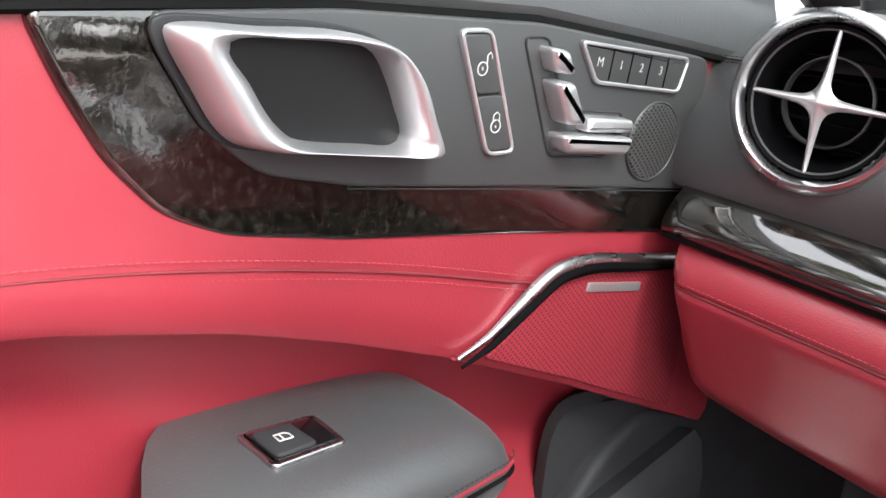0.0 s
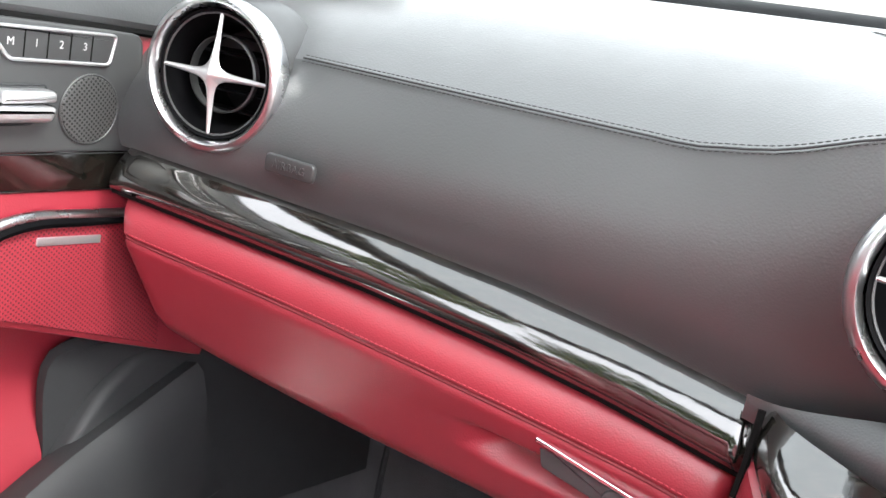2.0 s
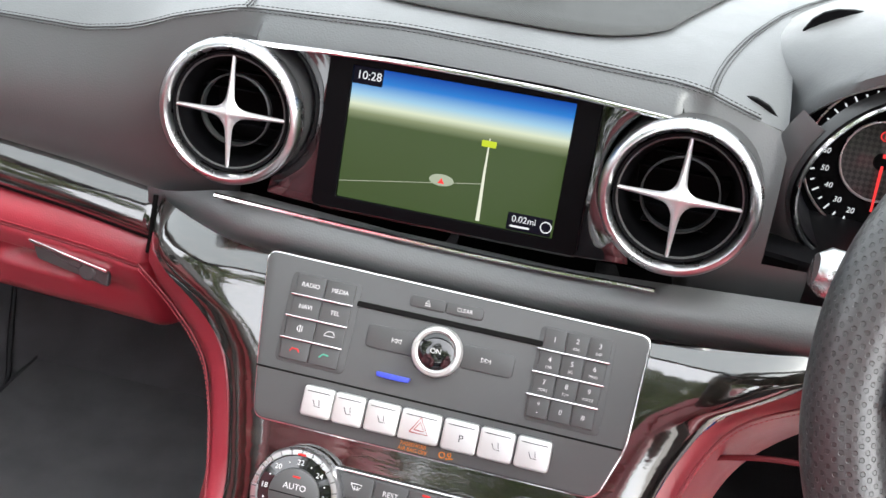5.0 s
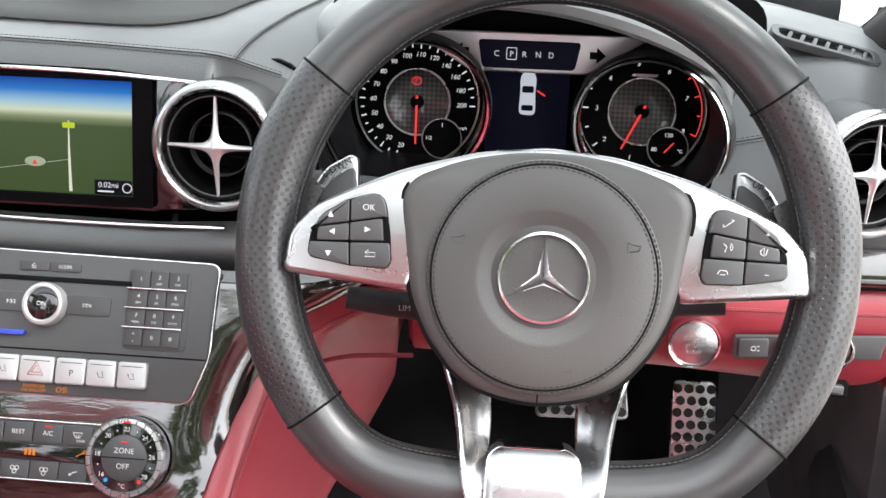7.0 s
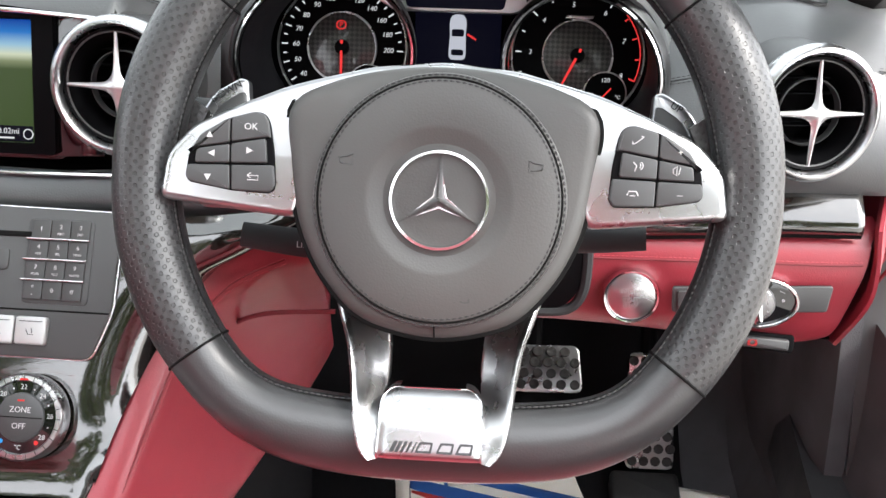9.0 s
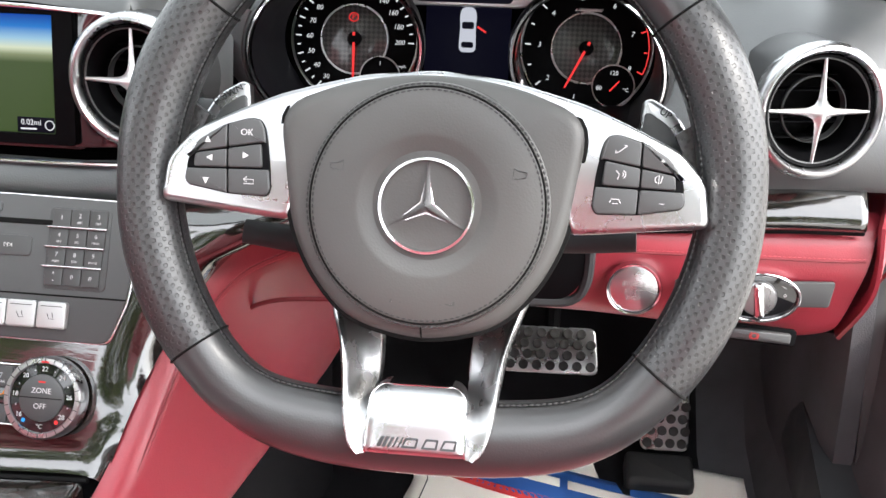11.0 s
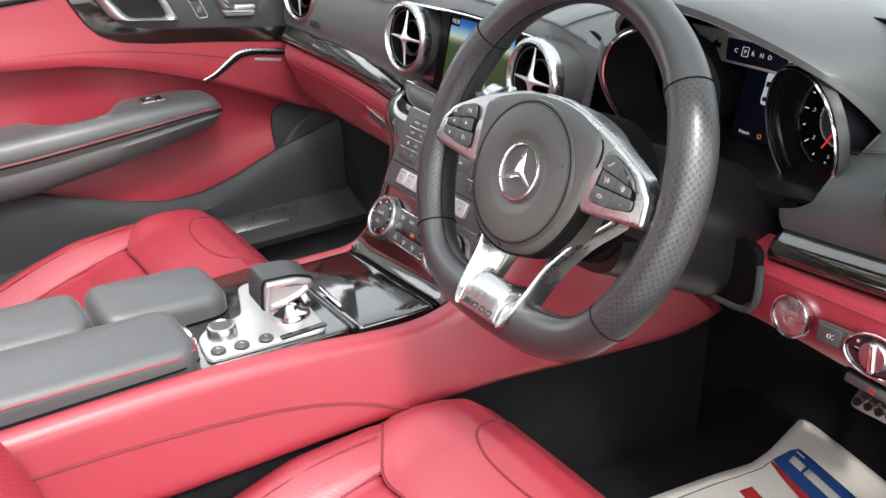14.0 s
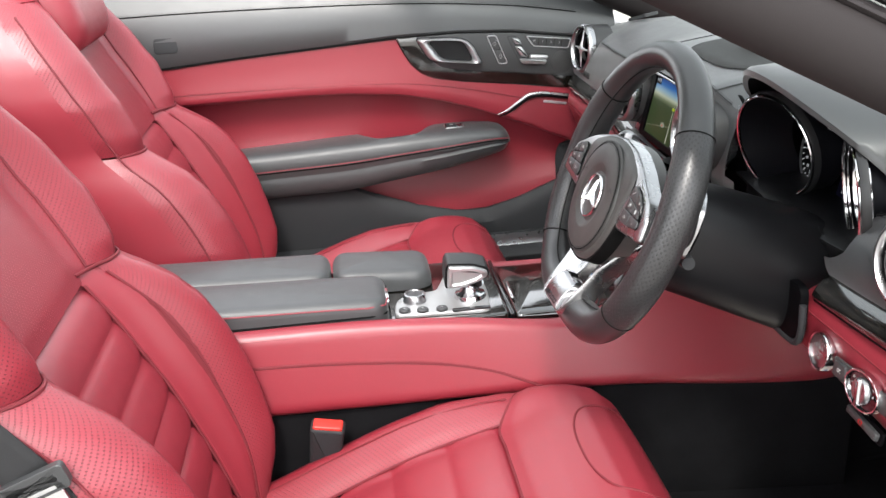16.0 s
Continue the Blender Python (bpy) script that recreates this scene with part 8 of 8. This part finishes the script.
# ---- seats ----
def make_seat():
    s = thing("car_seat", "red perforated leather sports seat with stitched bolsters", "car seat", "front seats", at=pose(0.40, 0, 0))
    # cushion: one padded form divided into fluted middle, thigh pad and bolsters
    def half(y):
        return lin(y, ((-0.60, 0.235), (-0.45, 0.252), (-0.30, 0.262), (-0.18, 0.258), (-0.06, 0.236), (0.03, 0.222), (0.105, 0.205)))
    def top(f, y):
        z = lin(y, ((-0.60, 0.214), (-0.45, 0.261), (-0.35, 0.298), (-0.26, 0.338), (-0.18, 0.368), (-0.12, 0.388), (-0.06, 0.410), (-0.03, 0.4175), (0.0, 0.4205), (0.03, 0.413), (0.06, 0.388), (0.085, 0.345), (0.105, 0.27)))
        a = abs(f)
        rise = lin(y, ((-0.60, 0.035), (-0.35, 0.045), (-0.20, 0.036), (-0.08, 0.012), (0.0, 0.0), (0.1, 0.0)))
        k = min(max((a - 0.46) / 0.30, 0), 1)
        z += rise * k * k * (3 - 2 * k)
        e = max(a - 0.72, 0) / 0.28
        return z - (0.070 + rise * 0.5) * (1 - math.sqrt(max(1 - e * e, 0))) - 0.010 * f * f
    def patch(f0, f1, y0, y1, nf, ny, dent=None):
        """A piece of the cushion; y0 and y1 are functions of the width fraction."""
        rows = []
        for i in range(nf + 1):
            f = f0 + (f1 - f0) * i / nf
            rows.append([])
            for j in range(ny + 1):
                y = y0(f) + (y1(f) - y0(f)) * j / ny
                q = min(i, nf - i) / 2.0
                r = min(j, ny - j) / 2.0
                edge = -0.004 * math.exp(-q * q) - 0.004 * math.exp(-r * r)
                rows[-1].append((f * half(y), y, top(f, y) + edge + (dent(j / ny) if dent else 0.0)))
        return sheet(rows)
    def front(f):
        return -0.118 + 0.062 * max(abs(f) - 0.5, 0) / 0.5
    def rear(f):
        return -0.60
    part("cushion_middle", patch(-0.535, 0.535, rear, front, 30, 110, lambda v: 0.006 * abs(math.sin(math.pi * 6 * v)) ** 0.4 - 0.006), M_red, s, "fluted red leather cushion middle")
    part("thigh_pad", patch(-1.0, 1.0, front, lambda f: 0.105 - 0.015 * f ** 4, 60, 40), M_red, s, "smooth red leather thigh pad")
    part("cushion_base", slab(corners([(-0.215, -0.60), (0.215, -0.60), (0.200, 0.06), (-0.200, 0.06)], 0.05), 0.25, 0.03, low=0.165), M_plastic, s, "black plastic seat base")
    u = [(0.52, 0.088), (0.51, 0.055), (0.48, 0.02), (0.41, -0.01), (0.23, -0.026), (0.0, -0.03), (-0.23, -0.026), (-0.41, -0.01), (-0.48, 0.02), (-0.51, 0.055), (-0.52, 0.088)]
    part("panel_seam", tube(spline([(f * half(y), y, top(f, y) + 0.0006) for f, y in u], 70), 0.0016, 6), M_redseam, s)
    for k in (-1, 1):
        part("cushion_bolster", patch(k * 0.535, k * 1.0, rear, front, 26, 60), M_redperf, s, "perforated red leather cushion bolster")
        side_a = [(k * half(y), y, top(1, y) + 0.004) for y in (-0.59, -0.45, -0.30, -0.15, 0.0, 0.08)]
        side_b = [(k * (half(y) - 0.008), y, 0.175) for y in (-0.59, -0.45, -0.30, -0.15, 0.0, 0.065)]
        part("cushion_side", pad(side_a, side_b, 0.008 * k, 30, 10, 0.05, 0.2, 0.02 * k), M_red, s, "red leather cushion side")
        line = [(k * 0.70, y) for y in (-0.55, -0.45, -0.35, -0.25, -0.16, -0.10)]
        part("bolster_seam", tube(spline([(f * half(y), y, top(f, y) + 0.0004) for f, y in line], 60), 0.0013, 6), M_redseam, s)
        for line in ([(k * 0.535, y) for y in (-0.55, -0.40, -0.25, -0.118)], [(k * f, front(f)) for f in (0.0, 0.3, 0.5, 0.7, 0.85, 0.97)]):
            part("joint_seam", tube(spline([(f * half(y), y, top(f, y) - 0.0046) for f, y in line], 50), 0.0022, 6), M_redseam, s)
    nose = [[(f * half(0.10), lin(t, ((0, 0.100), (0.5, 0.107), (1, 0.095))) - 0.015 * f ** 4, top(f, 0.10) * (1 - t) + 0.18 * t) for t in (0, 0.25, 0.5, 0.75, 1.0)] for f in [q / 10 - 1 for q in range(21)]]
    part("cushion_nose", sheet(nose), M_red, s, "red leather cushion front")
    # backrest: one padded form divided the same way
    mid = ((0.24, -0.490), (0.330, -0.520), (0.40, -0.545), (0.50, -0.585), (0.60, -0.635), (0.70, -0.690), (0.80, -0.745), (0.94, -0.808))
    def my(z):
        return lin(z, mid)
    def span(z):
        return lin(z, ((0.22, 0.232), (0.33, 0.256), (0.42, 0.268), (0.50, 0.271), (0.60, 0.267), (0.655, 0.256), (0.682, 0.246), (0.715, 0.254), (0.77, 0.262), (0.84, 0.252), (0.90, 0.228), (0.94, 0.198)))
    def lean(f, z):
        """How far forward the backrest's face stands at a fraction of its half width."""
        a = abs(f)
        rise = lin(z, ((0.22, 0.0), (0.26, 0.008), (0.30, 0.030), (0.34, 0.055), (0.38, 0.073), (0.45, 0.086), (0.55, 0.098), (0.60, 0.095), (0.635, 0.082), (0.665, 0.054), (0.682, 0.040), (0.71, 0.050), (0.77, 0.060), (0.84, 0.052), (0.90, 0.036), (0.94, 0.024)))
        k = min(max((a - 0.46) / 0.32, 0), 1)
        e = max(a - 0.74, 0) / 0.26
        return my(z) + 0.022 + rise * k * k * (3 - 2 * k) - (0.050 + 0.45 * rise) * (1 - math.sqrt(max(1 - e * e, 0)))
    def back_patch(f0, f1, z0, z1, nf, nz, dent=None):
        rows = []
        for i in range(nf + 1):
            f = f0 + (f1 - f0) * i / nf
            rows.append([])
            for j in range(nz + 1):
                z = z0 + (z1 - z0) * j / nz
                q, r = min(i, nf - i) / 2.0, min(j, nz - j) / 2.0
                edge = -0.0035 * math.exp(-q * q) - 0.004 * math.exp(-r * r)
                rows[-1].append((f * span(z), lean(f, z) + edge + (dent(j / nz) if dent else 0.0), z))
        return sheet(rows)
    # added sheet in the dark seam colour closes gaps between the pads
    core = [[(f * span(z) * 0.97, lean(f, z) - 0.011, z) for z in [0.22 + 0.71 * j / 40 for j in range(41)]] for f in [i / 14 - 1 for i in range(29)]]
    part("back_fill", sheet(core), M_redseam, s, "dark red backing sheet that fills the seam gaps")
    part("back_middle", back_patch(-0.47, 0.47, 0.22, 0.665, 30, 110, lambda v: 0.008 * abs(math.sin(math.pi * 8 * v)) ** 0.4 - 0.008), M_red, s, "fluted red leather backrest middle")
    part("back_upper", back_patch(-0.57, 0.57, 0.668, 0.94, 34, 40), M_redperf, s, "perforated red leather upper backrest")
    for k in (-1, 1):
        part("bolster_inner", back_patch(k * 0.47, k * 0.62, 0.22, 0.680, 14, 60), M_red, s, "smooth red leather inner bolster")
        part("back_bolster", back_patch(k * 0.62, k * 1.0, 0.22, 0.680, 24, 60), M_redperf, s, "perforated red leather backrest bolster")
        part("shoulder_wing", back_patch(k * 0.57, k * 1.0, 0.683, 0.94, 26, 40), M_redperf, s, "perforated red leather shoulder wing")
        for f, z0, z1 in ((0.47, 0.24, 0.665), (0.62, 0.24, 0.670), (0.57, 0.685, 0.93)):
            line = [(k * f * span(z), lean(f, z) - 0.0030, z) for z in [z0 + (z1 - z0) * q / 8 for q in range(9)]]
            part("seam", tube(spline(line, 50), 0.0020, 6), M_redseam, s)
            stitches([V(p) + V((k * 0.0042, 0.0036, 0)) for p in line], parent=s, mat=M_redthread)
        line = [(k * f * span(0.681), lean(f, 0.681) - 0.002, 0.681) for f in (0.47, 0.6, 0.7, 0.8, 0.9, 0.97)]
        part("waist_seam", tube(spline(line, 30), 0.0026, 6), M_redseam, s)
        rim = [(k * (span(z) * 0.985 + 0.001), lean(0.985, z) + 0.002, z) for z in [0.24 + 0.68 * q / 16 for q in range(17)]]
        part("edge_piping", tube(spline(rim, 70), 0.0017, 6), M_redseam, s)
        rows = []
        for q in range(31):
            z = 0.22 + 0.72 * q / 30
            y0, y1 = lean(1.0, z), my(z) - 0.155
            rows.append([(k * span(z), y0, z), (k * (span(z) + 0.004), y0 + (y1 - y0) * 0.25, z), (k * (span(z) + 0.003), y0 + (y1 - y0) * 0.55, z), (k * (span(z) - 0.012), y0 + (y1 - y0) * 0.85, z), (k * (span(z) - 0.035), y1, z)])
        part("back_side", sheet(rows), M_red, s, "red leather backrest side")
    zs = (0.26, 0.45, 0.60, 0.75, 0.90)
    part("back_shell", pad([(span(z) - 0.03, my(z) - 0.150, z) for z in zs], [(0.03 - span(z), my(z) - 0.150, z) for z in zs], 0.012, 24, 14, 0.1, 0.15, -0.004), M_red, s, "red leather seat back shell")
    crown = [[(f * span(0.94), lean(f, 0.94) + (my(0.94) - 0.155 - lean(f, 0.94)) * t, 0.94 + 0.012 * math.sin(math.pi * t)) for t in [q / 6 for q in range(7)]] for f in [q / 12 - 1 for q in range(25)]]
    part("back_top", sheet(crown), M_red, s, "red leather backrest top")
    # headrest
    part("headrest", pad([(-0.125, -0.775, 0.90), (-0.135, -0.790, 0.97), (-0.125, -0.815, 1.04), (-0.09, -0.845, 1.085)], [(0.125, -0.775, 0.90), (0.135, -0.790, 0.97), (0.125, -0.815, 1.04), (0.09, -0.845, 1.085)], 0.035, 28, 24, 0.25, 0.2, 0.07), M_red, s, "red leather headrest")
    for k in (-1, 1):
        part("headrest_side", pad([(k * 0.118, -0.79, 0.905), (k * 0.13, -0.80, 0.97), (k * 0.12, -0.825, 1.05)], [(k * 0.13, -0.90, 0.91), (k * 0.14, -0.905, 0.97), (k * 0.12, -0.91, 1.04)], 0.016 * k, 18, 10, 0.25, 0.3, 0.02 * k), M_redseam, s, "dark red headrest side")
    stitches([(0.128, -0.752, 0.91), (0.137, -0.764, 0.97), (0.128, -0.788, 1.04)], parent=s, mat=M_redthread)
    return s


seat = make_seat()
BACK = {"back_fill", "back_middle", "back_upper", "bolster_inner", "back_bolster", "shoulder_wing", "seam", "stitching", "waist_seam", "edge_piping", "back_side", "back_shell", "back_top", "headrest", "headrest_side"}
other = copy_thing(seat, pose(-0.405, -0.065, 0.010))
for q in other.children:
    if q.name.split(".")[0] in BACK:
        q.location = (0, 0.085, -0.030) if q.name.startswith("headrest") else (0, 0.040, 0.030)


def make_buckle():
    b = thing("belt_buckle", "black seat belt buckle with red release key", "belt buckle")
    m = plane_m((0.199, -0.368, 0.358), (0.1, 1, -0.15), (0.2, 0.16, 1))
    part("case", slab(corners([(-0.024, -0.075), (0.020, -0.075), (0.026, 0.02), (-0.026, 0.02)], 0.006), 0.026, 0.006, m @ pose(0, 0, -0.013)), M_plastic, b)
    part("release_key", slab(corners([(-0.022, 0.0), (0.022, 0.0), (0.022, 0.024), (-0.022, 0.024)], 0.003), 0.020, 0.003, m @ pose(0, 0, -0.010)), M_redplastic, b, "red release key")
    part("stalk", tube(spline([m @ V((0, -0.06, 0)), (0.195, -0.40, 0.25), (0.19, -0.42, 0.20)], 8), 0.012, 8, flat=0.5), M_plastic, b)
    return b


make_buckle()


def make_belt():
    b = thing("seat_belt", "black seat belt with grey tongue hanging beside the seat", "seat belt")
    def strap(pts, w, name):
        p = spline(pts, 24)
        rows = []
        for i, q in enumerate(p):
            d = (p[min(i + 1, 24)] - p[max(i - 1, 0)]).normalized()
            side = d.cross(V((1, 0.1, 0))).normalized() * w / 2
            rows.append([q - side, q - side * 0.5, q, q + side * 0.5, q + side])
        o = part(name, sheet(rows), M_webbing, b)
        o.modifiers.new("thickness", "SOLIDIFY").thickness = 0.0016
    strap([(0.69, -0.93, 1.0), (0.685, -0.79, 0.85), (0.675, -0.67, 0.69), (0.668, -0.62, 0.615)], 0.046, "upper_strap")
    strap([(0.669, -0.625, 0.62), (0.668, -0.60, 0.57), (0.672, -0.55, 0.46), (0.68, -0.50, 0.30)], 0.046, "lower_strap")
    m = plane_m((0.672, -0.620, 0.617), (0.0, 0.93, 0.36), (0.05, -0.36, 0.93))
    part("tongue", band(corners([(-0.034, -0.012), (0.034, -0.012), (0.036, 0.014), (-0.036, 0.014)], 0.006), rrect(0.05, 0.007, 0.003, 5, 0, 0.003), 0.009, m @ pose(0, 0, -0.002)), M_panel, b, "grey plastic belt tongue")
    part("print_bar", slab(rrect(0.04, 0.004, 0.001, 3, 0, -0.006), 0.0004, 0.0001, m @ pose(0, 0, 0.007)), M_silver, b)
    part("tongue_blade", slab(corners([(-0.016, -0.062), (0.016, -0.062), (0.018, -0.01), (-0.018, -0.01)], 0.006), 0.003, 0.001, m @ pose(0.004, 0, 0.001)), M_chrome, b, "steel tongue blade")
    return b


make_belt()

# ---- trees round the car ----
def make_tree(x, y, h, seed):
    rnd = random.Random(seed)
    t = thing("tree", "broad green tree standing off behind the car", "tree", "trees round the car", at=pose(x, y, 0))
    bark = M_bark
    bm = tube(spline([(0, 0, 0), (0.1, 0.05, h * 0.25), (0.0, 0.1, h * 0.5), (0.05, 0.0, h * 0.8)], 14), [0.28 - 0.017 * i for i in range(15)], 10)
    for k in range(9):
        a, z = rnd.uniform(0, 6.28), h * rnd.uniform(0.3, 0.7)
        L = h * rnd.uniform(0.18, 0.32)
        tube(spline([(0, 0, z), (L * 0.5 * math.cos(a), L * 0.5 * math.sin(a), z + L * 0.35), (L * math.cos(a), L * math.sin(a), z + L * 0.5)], 6), [0.1 - 0.013 * i for i in range(7)], 6, bm=bm)
    part("trunk", bm, bark, t)
    verts, faces = [], []
    for k in range(3200):
        a, b = rnd.uniform(0, 6.28), rnd.uniform(-1, 1)
        r = rnd.uniform(0.55, 1.0) ** 0.5
        lump = 1 + 0.25 * math.sin(3 * a + seed) + 0.2 * math.sin(5 * b + 2 * a)
        c = V((h * 0.36 * r * lump * math.sqrt(1 - b * b) * math.cos(a), h * 0.36 * r * lump * math.sqrt(1 - b * b) * math.sin(a), h * 0.64 + h * 0.36 * r * b * lump))
        q = Euler((rnd.uniform(-1, 1), rnd.uniform(-1, 1), rnd.uniform(0, 6.28))).to_matrix()
        s = rnd.uniform(0.14, 0.34) * max(h / 8, 1)
        n = len(verts)
        verts += [c + q @ V((0, -s, 0)), c + q @ V((s * 0.5, 0, s * 0.12)), c + q @ V((0, s, 0)), c + q @ V((-s * 0.5, 0, s * 0.12))]
        faces.append((n, n + 1, n + 2, n + 3))
    me = bpy.data.meshes.new("crown")
    me.from_pydata(verts, [], faces)
    me.materials.append(M_leaf)
    o = new("crown", me)
    o.parent = t
    return t


M_bark = material("brown_bark", (0.12, 0.09, 0.06), 0.9, bump=1.0, bump_scale=30)
M_leaf = material("green_leaves", (0.07, 0.11, 0.02), 0.6, vary=0.5, vary_scale=2.0)
for n, (x, y, h) in enumerate(((-8.5, -9, 11.0), (5, -15, 10), (-1, -13.5, 10.5),  (-18, 4, 6), (-12, 26, 6), (-2, 30, 6), (10, 27, 6))):
    make_tree(x, y, h, n)
